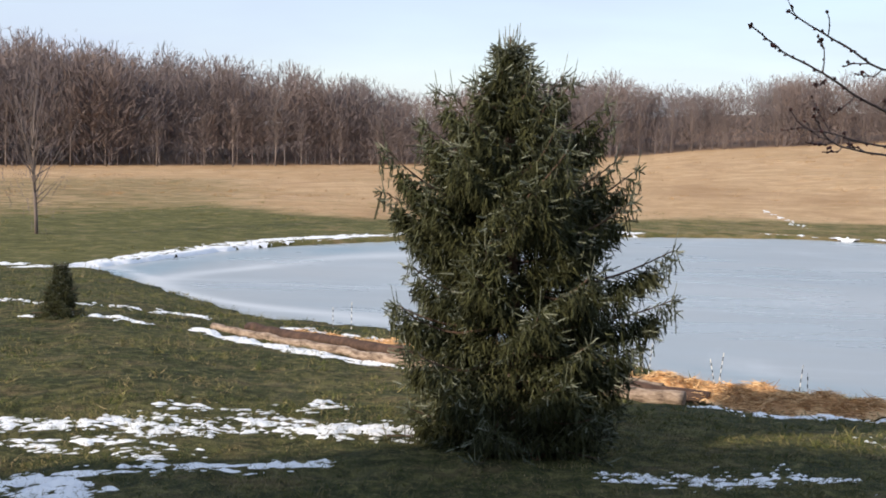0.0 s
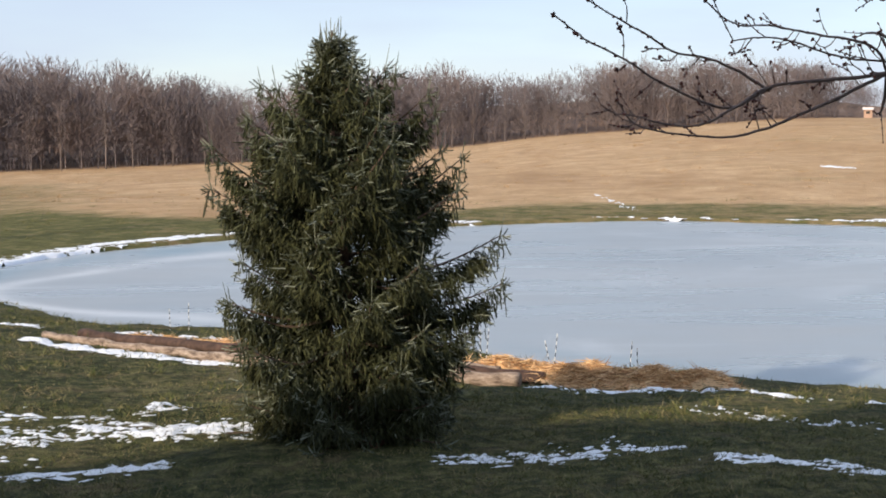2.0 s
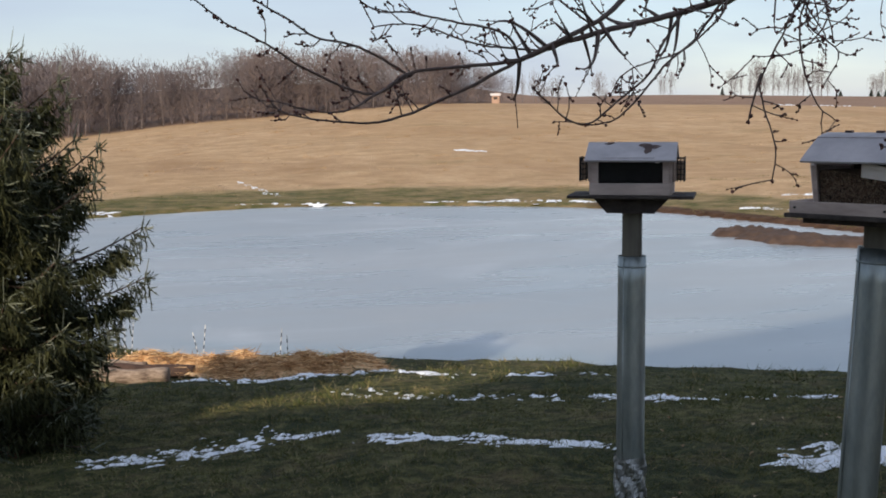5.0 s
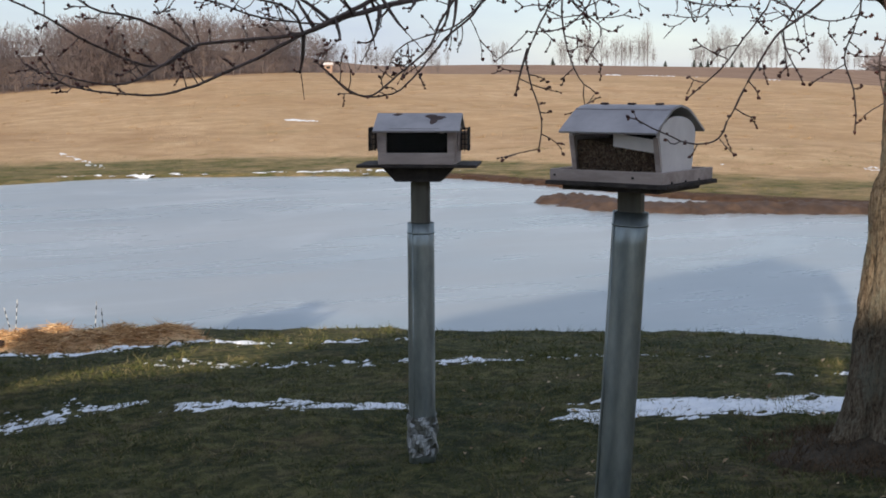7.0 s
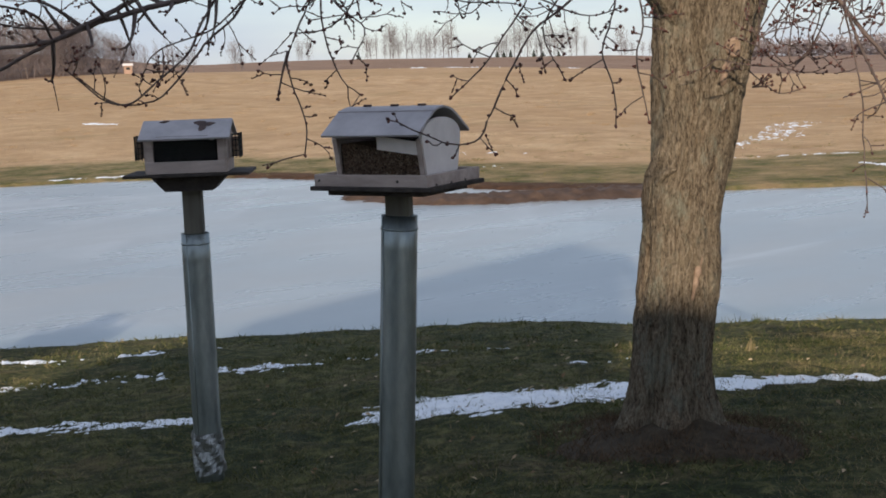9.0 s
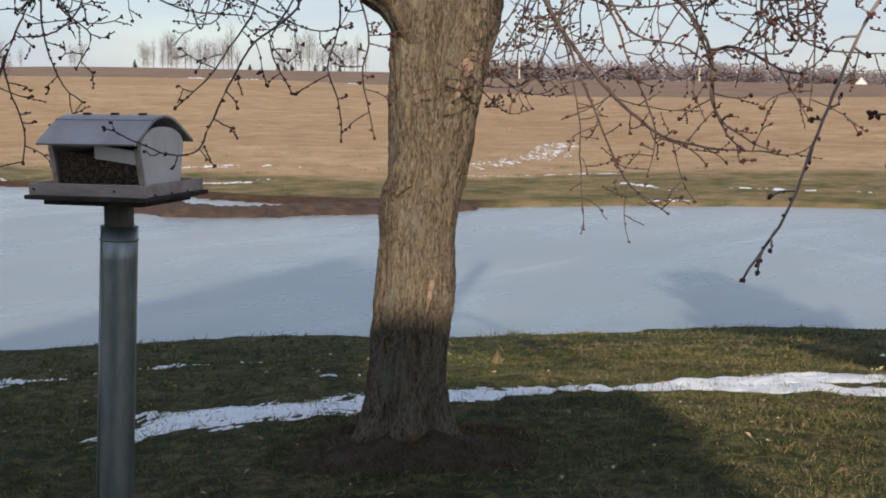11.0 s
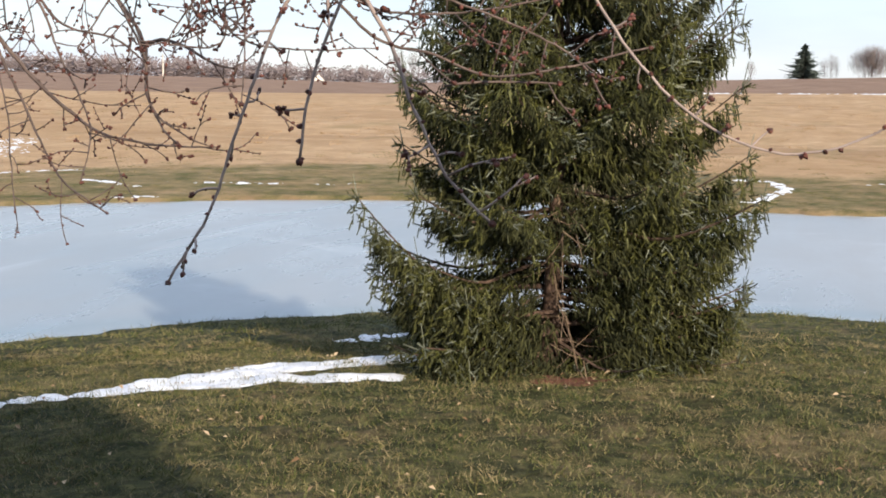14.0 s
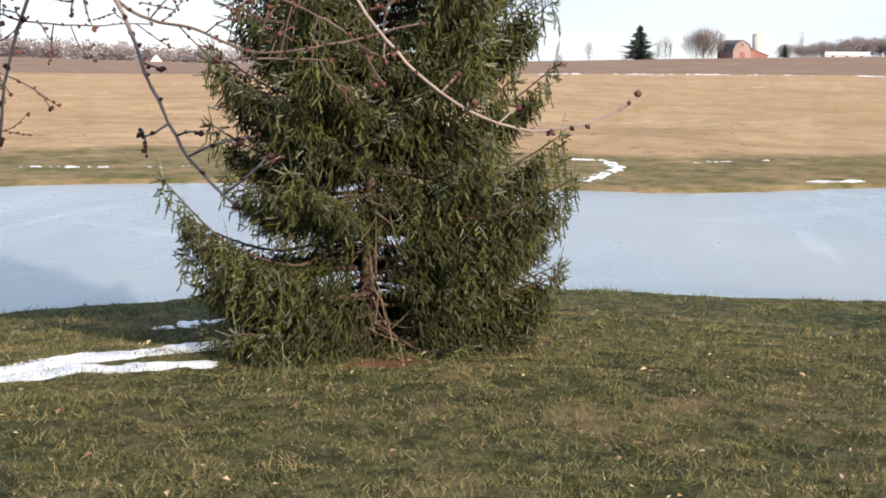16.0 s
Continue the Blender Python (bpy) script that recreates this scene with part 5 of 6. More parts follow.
def spruce(name, at, height, reach, seed, label, material, whorls=11, per=7, extra=(), low=0.02, leaders=6, twig=1.0, gap=None, count=15, category="tree", lean=(0, 0), droop=1.0, crown=0.10, frost=0.5, rough=0.72):
    """reach(v, az): the length of a branch at the height v (0 to 1) towards az degrees."""
    rng = np.random.RandomState(seed)
    at = np.array(at)
    top = thing(name, at, label, category)
    trunk, dead = Heap(), Heap()
    zs = np.linspace(-0.15, height * 0.96, 24)
    rad = 0.018 * height * (1 - np.clip(zs / height, 0, 1) * 0.93)
    trunk.tube(np.stack([lean[0] * zs / height + 0.02 * np.sin(zs * 2), lean[1] * zs / height + 0.02 * np.cos(zs * 1.7), zs], -1), rad, 10)
    up = np.array([0, 0, 1.0])

    def twigs(kind, p, d, lo, hi, th, bend=-0.15):
        kind.append((p, d, rng.uniform(lo, hi) * twig, th * twig * rng.uniform(0.85, 1.2), bend))

    def leafed(nm, kind, mt, parent):
        B, D, L, T, bend = (np.array(q) for q in zip(*kind))
        return tagged(raw(nm, *brush(B, D, L, T, bend, rng, count, 0.0054 * twig), mt, parent), kind="stuff")

    def bough(z, az, ln, rise, dr=1.0, sag=None, lift=None):
        hang, shoot, wood = [], [], Heap()
        v = z / height
        h = np.array([math.sin(radians(az)), math.cos(radians(az)), 0.0])
        side = np.array([h[1], -h[0], 0.0])
        u = np.linspace(0, 1, max(6, int(ln / (0.07 * twig))))
        sag = 0.62 * (1 - v * 0.8) if sag is None else sag
        lift = (0.95 - 0.35 * v) if lift is None else lift
        curve = rise * u - sag * u ** 1.25 + lift * np.clip(u - 0.45, 0, 1) ** 1.5
        base = np.array([lean[0] * v, lean[1] * v, z])
        line = base + h * (ln * u)[:, None] + up * (ln * curve)[:, None] + side * (0.06 * ln * np.sin(u * 4 + az))[:, None]
        line[:, 2] = np.maximum(line[:, 2], 0.05)
        wood.tube(line, 0.004 + 0.012 * ln * (1 - u), 5)
        for i, p in enumerate(line):
            f = u[i]
            if f < 0.22 and ln > 0.4:
                if rng.rand() < 0.4:
                    dd = unit(h * 0.6 + side * rng.uniform(-1, 1) + up * rng.uniform(-0.8, 0.3))
                    dead.add(*tube_arrays(np.array([p, p + dd * 0.14, p + dd * 0.3 + rng.normal(0, 0.04, 3)]), [0.005, 0.004, 0.002], 3))
                continue
            tang = unit(line[min(i + 1, len(line) - 1)] - line[i - 1])
            grow = min(1.0, (f - 0.08) / 0.28)
            for s in (-1, 1):
                fan = (0.05 * twig + 0.60 * ln * (1 - f) ** 0.8 * grow) * rng.uniform(0.75, 1.15)
                run = unit(side * s + tang * rng.uniform(0.6, 0.95))
                over = unit(np.cross(run, up))
                m = max(1, int(fan / (0.055 * twig)))
                fall = rng.uniform(0.35, 0.65) * dr
                for k in range(m + 1):
                    w = (k + rng.uniform(0.2, 0.8)) / (m + 1)
                    q = p + run * w * fan - up * fall * fan * w ** 1.5
                    e = 1 if k % 2 else -1
                    d = unit(run * 0.8 + over * e * rng.uniform(0.35, 0.7) - up * rng.uniform(0.1, 0.6) * dr)
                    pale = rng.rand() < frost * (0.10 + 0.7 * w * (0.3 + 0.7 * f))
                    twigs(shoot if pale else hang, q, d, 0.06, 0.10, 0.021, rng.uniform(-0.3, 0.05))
                q = p + run * fan - up * fall * fan
                out = unit(run + up * rng.uniform(-0.45, 0.15))
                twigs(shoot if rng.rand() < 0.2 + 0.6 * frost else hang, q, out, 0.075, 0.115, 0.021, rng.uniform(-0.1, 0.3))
                for _ in range(1 if f < 0.3 or fan < 0.12 else 2):
                    drop = rng.uniform(0.12, 0.32) * min(1.2, 0.35 + ln * 0.8) * dr * twig * (1.15 - 0.6 * f)
                    o = p + run * fan * rng.uniform(0.05, 0.9) - up * 0.12 * fan
                    way = unit(-up + h * rng.uniform(0.0, 0.25) + run * rng.uniform(-0.05, 0.2))
                    flat = unit(np.cross(way, h + rng.normal(0, 0.4, 3)))
                    k = max(2, int(drop / (0.052 * twig)))
                    for j in range(k):
                        q = o + way * drop * (j + rng.uniform(0, 0.4)) / k
                        if q[2] > 0.04:
                            e = 1 if j % 2 else -1
                            twigs(hang, q, unit(way + flat * e * rng.uniform(0.15, 0.55) + rng.normal(0, 0.15, 3)), 0.055, 0.09, 0.021, -0.08)
            if rng.rand() < 0.75:
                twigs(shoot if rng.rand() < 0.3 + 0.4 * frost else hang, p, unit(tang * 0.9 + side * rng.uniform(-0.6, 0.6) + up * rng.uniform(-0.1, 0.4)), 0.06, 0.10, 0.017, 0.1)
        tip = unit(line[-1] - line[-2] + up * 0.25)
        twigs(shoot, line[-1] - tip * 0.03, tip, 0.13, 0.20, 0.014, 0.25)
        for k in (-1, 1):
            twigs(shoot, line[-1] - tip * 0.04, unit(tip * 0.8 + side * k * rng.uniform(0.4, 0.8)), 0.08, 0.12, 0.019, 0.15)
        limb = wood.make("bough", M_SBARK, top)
        # dark filler slivers, coloured as the shade inside the bough
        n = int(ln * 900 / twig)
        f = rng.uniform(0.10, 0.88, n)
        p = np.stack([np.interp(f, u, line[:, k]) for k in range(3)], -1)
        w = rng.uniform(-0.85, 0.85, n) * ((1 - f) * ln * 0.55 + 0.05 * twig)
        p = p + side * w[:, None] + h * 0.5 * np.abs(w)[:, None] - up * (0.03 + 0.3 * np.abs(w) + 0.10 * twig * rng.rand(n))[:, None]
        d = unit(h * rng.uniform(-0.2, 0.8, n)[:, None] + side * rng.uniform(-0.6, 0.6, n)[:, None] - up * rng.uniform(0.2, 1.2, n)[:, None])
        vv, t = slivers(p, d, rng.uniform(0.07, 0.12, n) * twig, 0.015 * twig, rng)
        tagged(raw("inner_shade_growth", vv, t, M_SHADEFILL, limb), kind="stuff")
        if hang:
            leafed("foliage", hang, material, limb)
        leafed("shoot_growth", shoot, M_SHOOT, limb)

    golden = rng.uniform(0, 360)
    for w in range(whorls):
        for k in range(per):
            v = low + (0.965 - low) * (w + 0.55 * (k * 3 % per) / per + rng.uniform(-0.15, 0.15)) / whorls
            v = min(max(v, low), 0.965)
            golden += 360 / per + rng.uniform(-16, 16)
            az = golden % 360
            if gap and gap(v, az):
                if rng.rand() < 0.7:
                    h = np.array([math.sin(radians(az)), math.cos(radians(az)), rng.uniform(-0.5, 0.1)])
                    p = np.array([0, 0, v * height])
                    t = np.linspace(0, rng.uniform(0.6, 1.15), 6)[:, None]
                    dead.add(*tube_arrays(p + h * t - up * 0.25 * t * t + rng.normal(0, 0.03, (6, 3)), np.linspace(0.012, 0.003, 6), 4))
                    for _ in range(7):
                        q = p + h * rng.uniform(0.2, 1.0)
                        dd = unit(h * 0.5 + rng.normal(0, 0.6, 3) - up * 0.3)
                        dead.add(*tube_arrays(np.array([q, q + dd * 0.12, q + dd * 0.26 + rng.normal(0, 0.03, 3)]), [0.004, 0.003, 0.002], 3))
                continue
            bough(v * height, az, max(0.09, reach(v, az) * rng.uniform(rough, 1.08)), 0.14 + 0.62 * v, droop)
        golden += 27
    for z, az, ln, rise, sag, lift in extra:
        bough(z, az, ln, rise, 1.1, sag, lift)
    lead = []
    for k in range(leaders):
        a = k * 2.4
        r = crown * math.sqrt(k / leaders)
        p = np.array([r * math.sin(a) + lean[0], r * math.cos(a) + lean[1], height * 0.955 - 2.6 * r])
        way = unit(np.array([0.25 * math.sin(a), 0.25 * math.cos(a), 1.0]))
        twigs(lead, p - way * 0.05, way, 0.15, 0.24, 0.014, 0.05)
        for j in range(4):
            twigs(lead, p - way * 0.06, unit(way * 0.6 + rng.normal(0, 0.5, 3)), 0.07, 0.11, 0.018)
    trunk.make("trunk", M_SBARK, top, True)
    leafed("leader_growth", lead, M_SHOOT, top)
    if dead.v:
        tagged(dead.make("deadwood", M_DEADTWIG, top), kind="stuff")
    return top


def reach_one(v, az):
    side = 1.0 - 0.24 * max(0.0, math.sin(radians(az))) * max(0.0, 1.0 - v / 0.22)
    return side * np.interp(v, [0, 0.06, 0.2, 0.3, 0.42, 0.56, 0.66, 0.74, 0.80, 0.86, 0.91, 1], [0.95, 1.00, 1.02, 0.94, 0.88, 1.00, 0.80, 0.52, 0.32, 0.16, 0.08, 0.03])


spruce("spruce_tree", (0.93, 10.35, float(ground_z(0.93, 10.35))), 3.36, reach_one, 5, "dense grey-green spruce tree with drooping branches standing on the lawn",
       M_NEEDLE, 14, 6, leaders=9, frost=0.75, rough=0.78, lean=(-0.16, 0.0), crown=0.06, extra=[(1.30, 96, 1.24, 0.12, 0.10, 0.55), (1.04, 92, 1.24, 0.10, 0.18, 0.55), (1.82, 84, 0.98, 0.20, 0.10, 0.75), (0.74, 100, 0.98, 0.1, 0.2, 0.5),
                                                     (1.72, 268, 1.02, 0.2, 0.15, 0.5), (0.95, 265, 0.95, 0.15, 0.2, 0.55), (2.62, 75, 0.42, 0.6, 0.1, 0.6), (2.2, 250, 0.72, 0.4, 0.2, 0.6)])


def reach_two(v, az):
    full = np.interp(v, [0, 0.08, 0.3, 0.6, 0.75, 0.9, 1], [1.25, 1.36, 1.36, 1.22, 0.92, 0.45, 0.1])
    return full * (1.0 + 0.06 * math.sin(radians(az * 2)) + 0.16 * math.exp(-((az - 168) / 38) ** 2))


def hollow_side(v, az):
    return 0.10 < v < 0.40 and 238 < az < 272


spruce("spruce_tree", (10.75, 2.0, float(ground_z(10.75, 2.0))), 4.3, reach_two, 8, "large olive-green spruce with a hollow of bare dead twigs",
       M_NEEDLE_OLIVE, 12, 7, droop=1.15, frost=0.65, rough=0.70, leaders=9, gap=hollow_side,
       extra=[(0.62, 322, 1.62, 0.15, 0.15, 1.15), (0.45, 318, 1.45, 0.12, 0.2, 0.85), (0.3, 300, 1.3, 0.05, 0.2, 0.4), (0.9, 160, 1.5, 0.3, 0.2, 0.7), (0.6, 170, 1.5, 0.3, 0.25, 0.7), (1.6, 165, 1.42, 0.3, 0.2, 0.8),
              (2.1, 168, 1.3, 0.35, 0.15, 0.9), (0.35, 165, 1.5, 0.2, 0.2, 0.5), (0.22, 178, 1.4, 0.1, 0.1, 0.3), (0.2, 150, 1.3, 0.1, 0.1, 0.4), (1.2, 172, 1.45, 0.3, 0.25, 0.7)])
spruce("small_conifer", (-4.95, 17.3, float(ground_z(-4.95, 17.3))), 0.74, lambda v, az: 0.36 * (1.0 - v) ** 0.9, 12, "small dark young conifer on the lawn", M_NEEDLE, 9, 6, twig=0.5, leaders=2, count=9, category="conifer", crown=0.03, frost=0.15)


# ---- bird feeders on pipes ----
def hollow_pipe(name, foot, head, r, parent):
    h = Heap()
    foot, head = np.array(foot, float), np.array(head, float)
    line = np.vstack([np.linspace(foot, head, 12), np.linspace(head, head - (head - foot) * 0.08, 3)])
    rad = np.array([r] * 12 + [r - 0.003] * 3)
    rad[-4] = r
    h.add(*tube_arrays(line, rad, 32))
    ring = head - unit(head - foot) * 0.055
    h.add(*tube_arrays(np.array([ring - unit(head - foot) * 0.006, ring, ring + unit(head - foot) * 0.006]), [r + 0.0005, r + 0.004, r + 0.0005], 32))
    d = unit(head - foot)
    s = np.array([-0.5, -0.86, 0]) * (r + 0.001)
    h.add(*tube_arrays(np.array([foot + s, head + s - d * 0.002]), [0.003, 0.003], 5))
    return h.make(name, M_STEEL, parent, True)


def seed_heap(size, at, rng, count):
    """Loose seeds as little beads lying on a sloping bed."""
    h = Heap()
    w, d, t = size
    x = np.linspace(-w / 2, w / 2, 14)
    top = t * (0.78 - 0.10 * np.sin(x / w * 4 + 0.2))
    ring = [np.array([(q, -d / 2, 0), (q, d / 2, 0), (q, d / 2, k), (q, -d / 2, k)]) + np.array(at) for q, k in zip(x, top)]
    h.add(*loft(ring))
    px = rng.uniform(-w / 2, w / 2, count)
    pz = rng.uniform(0, 1, count) * np.interp(px, x, top)
    for a, z in zip(px, pz):
        c = np.array([a, -d / 2, z]) + np.array(at)
        dd = unit(rng.normal(size=3)) * 0.004
        h.add(*tube_arrays(np.array([c - dd, c, c + dd]), [0.0012, 0.0032, 0.0008], 4))
    return h


def roof_shell(profile, length, thick):
    """A bent roof sheet: profile points (y, z) from eave to eave, swept along x."""
    p = np.array(profile, float)
    n = unit(np.stack([-np.gradient(p[:, 1]), np.gradient(p[:, 0])], -1))
    inner = p - n * thick
    loop = np.vstack([p, inner[::-1]])
    rings = [np.column_stack([np.full(len(loop), x), loop]) for x in (-length / 2, length / 2)]
    v = np.vstack(rings)
    k, m = len(loop), len(p)
    f = [(i, (i + 1) % k, k + (i + 1) % k, k + i) for i in range(k)]
    f += [(i, k - 1 - i, k - 2 - i, i + 1) for i in range(m - 1)]
    f += [(k + i + 1, k + k - 2 - i, k + k - 1 - i, k + i) for i in range(m - 1)]
    return v, np.array(f)


def blob(name, w, d, at, material, parent, seed, thick=0.002):
    g = np.random.RandomState(seed)
    th = np.linspace(0, 2 * math.pi, 18, endpoint=False)
    r = 1 + 0.28 * np.sin(th * 2 + seed) + g.normal(0, 0.12, 18)
    ring = np.stack([np.cos(th) * r * w / 2, np.sin(th) * r * d / 2, np.zeros(18)], -1)
    v, f = loft([ring, ring * [1, 1, 0] + [0, 0, thick]])
    ob = raw(name, v, f, material, parent)
    ob.matrix_local = at
    return ob


def near_feeder():
    top = thing("bird_feeder", (3.985, 4.32, -0.01), "bowed-roof bird feeder with a clear seed hopper on a galvanised pipe", "bird feeder", "bird feeders", turn=-68)
    gz = float(ground_z(3.95, 4.3))
    hollow_pipe("pipe", (-0.064, -0.04, gz - 0.1), (0.0, 0, 1.815), 0.076, top)
    part("post", boxed((0.10, 0.10, 0.28), (0, 0, 1.80), 0.006, Matrix.Rotation(radians(20), 4, "Z")), M_POST, top)
    tray = part("tray", boxed((0.565, 0.46, 0.018), (0.0, 0, 1.943), 0.003), M_DARKWOOD, top, "dark plywood tray")
    part("under_board", boxed((0.45, 0.37, 0.022), (0.0, 0, 1.923), 0.003), M_DARKWOOD, tray)
    for s in (-1, 1):
        part("tray_lip", boxed((0.53, 0.018, 0.048), (0.0, s * 0.212, 1.976), 0.003), M_GREYWOOD, tray, "taupe tray edge board")
        part("tray_lip", boxed((0.018, 0.404, 0.048), (s * 0.256, 0, 1.976), 0.003), M_GREYWOOD, tray, "taupe tray edge board")
    # end panels, wider at the eaves than at the tray, with arched tops
    arch = [(0.158 * math.cos(math.pi * k / 12), 0.182 + 0.082 * math.sin(math.pi * k / 12) ** 0.85) for k in range(13)]
    prof = [(-0.118, 0), (0.118, 0)] + arch
    for s in (-1, 1):
        v, f = loft([[(s * 0.205 + e, y, 1.954 + z) for y, z in prof] for e in (-0.008, 0.008)])
        raw("end_panel", v, f, M_PALEPANEL, top, label="off-white arched end panel")
        for q in (-1, 1):
            tilt = Matrix.Rotation(q * radians(-12), 4, "X")
            part("corner_strip", boxed((0.020, 0.016, 0.182), (s * 0.196, q * 0.139, 2.048), 0.002, tilt), M_GREYWOOD, top)
    # The back pane is an opaque dark board, added to darken the hopper.
    for q, mat, nm, lb in ((-1, M_GLASS, "pane", "clear hopper pane"), (1, M_DARKWOOD, "dark_back_pane", "back pane drawn opaque to darken the hopper")):
        ob = part(nm, boxed((0.385, 0.004, 0.18), (0, q * 0.136, 2.050), 0.0, Matrix.Rotation(q * radians(-12), 4, "X")), mat, top, lb)
        ob.visible_shadow = q > 0
    seed = seed_heap((0.375, 0.225, 0.185), (0, 0, 1.956), np.random.RandomState(4), 1900).make("seed", M_SEED, top, label="heap of mixed bird seed")
    lean = Matrix.Shear("XY", 4, (0, 0))
    lean[1][2] = -0.10
    lean[1][3] = 0.10 * 1.956
    seed.data.transform(lean)
    # Added pale board in place of the bright background showing through the panes.
    part("see_through_patch", boxed((0.19, 0.006, 0.055), (0.094, -0.152, 2.112), 0.0, Matrix.Rotation(radians(7), 4, "Y") @ Matrix.Rotation(radians(12), 4, "X")), M_PALEPANEL, top, "pale board standing in for the bright field seen through the hopper")
    half = [(-0.218, 0.0), (-0.17, 0.033), (-0.12, 0.066), (-0.082, 0.088), (-0.05, 0.100), (0, 0.108)]
    profile = half + [(-y, z) for y, z in half[-2::-1]]
    v, f = roof_shell([(y, z + 2.157) for y, z in profile], 0.452, 0.009)
    roof = raw("roof", v, f, M_ROOFMETAL, top, label="bowed grey roof sheet")
    part("ridge_rib", boxed((0.452, 0.010, 0.005), (0, -0.080, 2.2475), 0.002, Matrix.Rotation(radians(25), 4, "X")), M_ROOFMETAL, roof)
    for x in (-0.13, 0.0, 0.13):
        part("hinge", boxed((0.032, 0.018, 0.009), (x, -0.005, 2.268), 0.003), M_RUST, roof, "rusty screw plate")
    for x in (-0.24, 0.13):
        part("screw", boxed((0.009, 0.006, 0.009), (x, -0.223, 1.975), 0.002), M_BLACK, tray)
    for y in (-0.15, -0.03, 0.09):
        part("screw", boxed((0.006, 0.008, 0.008), (0.267, y, 1.958), 0.002), M_BLACK, tray)
    return top


def far_feeder():
    top = thing("bird_feeder", (4.065, 6.285, 0.02), "taupe wooden bird feeder with wire suet cages on a galvanised pipe", "bird feeder", "bird feeders", turn=-36)
    gz = float(ground_z(4.05, 6.27))
    hollow_pipe("pipe", (0.0, 0, gz - 0.1), (0, 0, 1.55), 0.076, top)
    foil = Heap()
    g = np.random.RandomState(5)
    th = np.linspace(0, 2 * math.pi, 36, endpoint=False)
    rings = []
    for k in range(12):
        rr = 0.081 + 0.008 * g.rand(36) + 0.006 * np.sin(th * 5 + k)
        rings.append(np.stack([rr * np.cos(th), rr * np.sin(th), np.full(36, gz + 0.03 + 0.021 * k) + g.normal(0, 0.006, 36)], -1))
    foil.add(*loft(rings, False))
    foil.make("foil_wrap", M_FOIL, top, False, "crumpled shiny foil round the pipe foot")
    part("post", boxed((0.10, 0.10, 0.42), (0, 0, 1.60), 0.005), M_POST, top)
    br = [[(-0.125, y, 1.788), (0.125, y, 1.788), (0.20, y, 1.868), (-0.20, y, 1.868)] for y in (-0.12, 0.12)]
    v, f = loft(br)
    raw("bracket", v, f, M_DARKWOOD, top, label="dark tapered bracket board")
    tray = part("tray", boxed((0.66, 0.40, 0.016), (0, 0, 1.877), 0.003), M_DARKWOOD, top, "dark warped tray")
    body = part("body", boxed((0.42, 0.03, 0.062), (0, -0.165, 1.918), 0.003), M_GREYWOOD, top, "taupe front board")
    part("back_rail", boxed((0.42, 0.03, 0.062), (0, 0.165, 1.918), 0.003), M_GREYWOOD, body)
    for s in (-1, 1):
        v, f = loft([[(s * 0.205 + e, y, z) for y, z in ((-0.15, 1.888), (0.15, 1.888), (0.15, 2.075), (0, 2.14), (-0.15, 2.075))] for e in (-0.011, 0.011)])
        raw("side_board", v, f, M_GREYWOOD, top)
        part("front_stile", boxed((0.035, 0.02, 0.14), (s * 0.185, -0.152, 2.015), 0.002), M_GREYWOOD, top)
        cage = part("cage_back", boxed((0.012, 0.13, 0.13), (s * 0.225, -0.02, 2.02), 0.002), M_GREYWOOD, top)
        h = Heap()
        for k in range(5):
            z = 1.965 + 0.028 * k
            h.tube(np.array([(s * 0.235, -0.09, z), (s * 0.275, -0.09, z), (s * 0.275, 0.05, z), (s * 0.235, 0.05, z)]), 0.0025, 4)
        for k in range(6):
            y = -0.09 + 0.028 * k
            h.tube(np.array([(s * 0.275, y, 1.955), (s * 0.275, y, 2.085)]), 0.0025, 4)
        for k in range(3):
            h.tube(np.array([(s * (0.24 + 0.017 * k), -0.09, 1.955), (s * (0.24 + 0.017 * k), -0.09, 2.085)]), 0.0025, 4)
        h.make("suet_cage", M_BLACK, top, label="black wire suet cage")
        part("suet_block", boxed((0.028, 0.11, 0.10), (s * 0.253, -0.02, 2.015), 0.006), M_SEED, top, "brown suet block")
    pane = part("pane", boxed((0.34, 0.004, 0.135), (0, -0.142, 2.015)), M_GLASS, top, "dull clear hopper pane")
    pane.visible_shadow = False
    # Solid black block: the darkness inside the hopper is put in as colour.
    part("dark_fill", boxed((0.38, 0.27, 0.20), (0, 0.0, 1.995), 0.004), M_BLACK, top, "black block standing in for the dark inside of the hopper")
    part("latch", boxed((0.022, 0.006, 0.012), (0.14, -0.166, 2.062), 0.003), M_PALEPANEL, top)
    for s in (-1, 1):
        sl = Matrix.Translation((0, s * 0.098, 2.112)) @ Matrix.Rotation(-s * radians(24), 4, "X")
        r = part("roof_panel", boxed((0.475, 0.225, 0.012), (0, 0, 0), 0.003), M_ROOFMETAL, top, "grey sloped roof board with dark stains")
        r.matrix_local = sl
        if s < 0:
            blob("stain", 0.10, 0.06, pose(0.09, 0.055, 0.0065), M_RUST, r, 3)
            blob("stain", 0.05, 0.09, pose(0.085, 0.02, 0.0065), M_RUST, r, 5)
            blob("stain", 0.045, 0.025, pose(-0.12, 0.09, 0.0065), M_RUST, r, 6)
            part("patch", boxed((0.27, 0.05, 0.004), (-0.01, -0.065, 0.007), 0.001), M_ROOFMETAL, r)
    return top


near_feeder()
far_feeder()


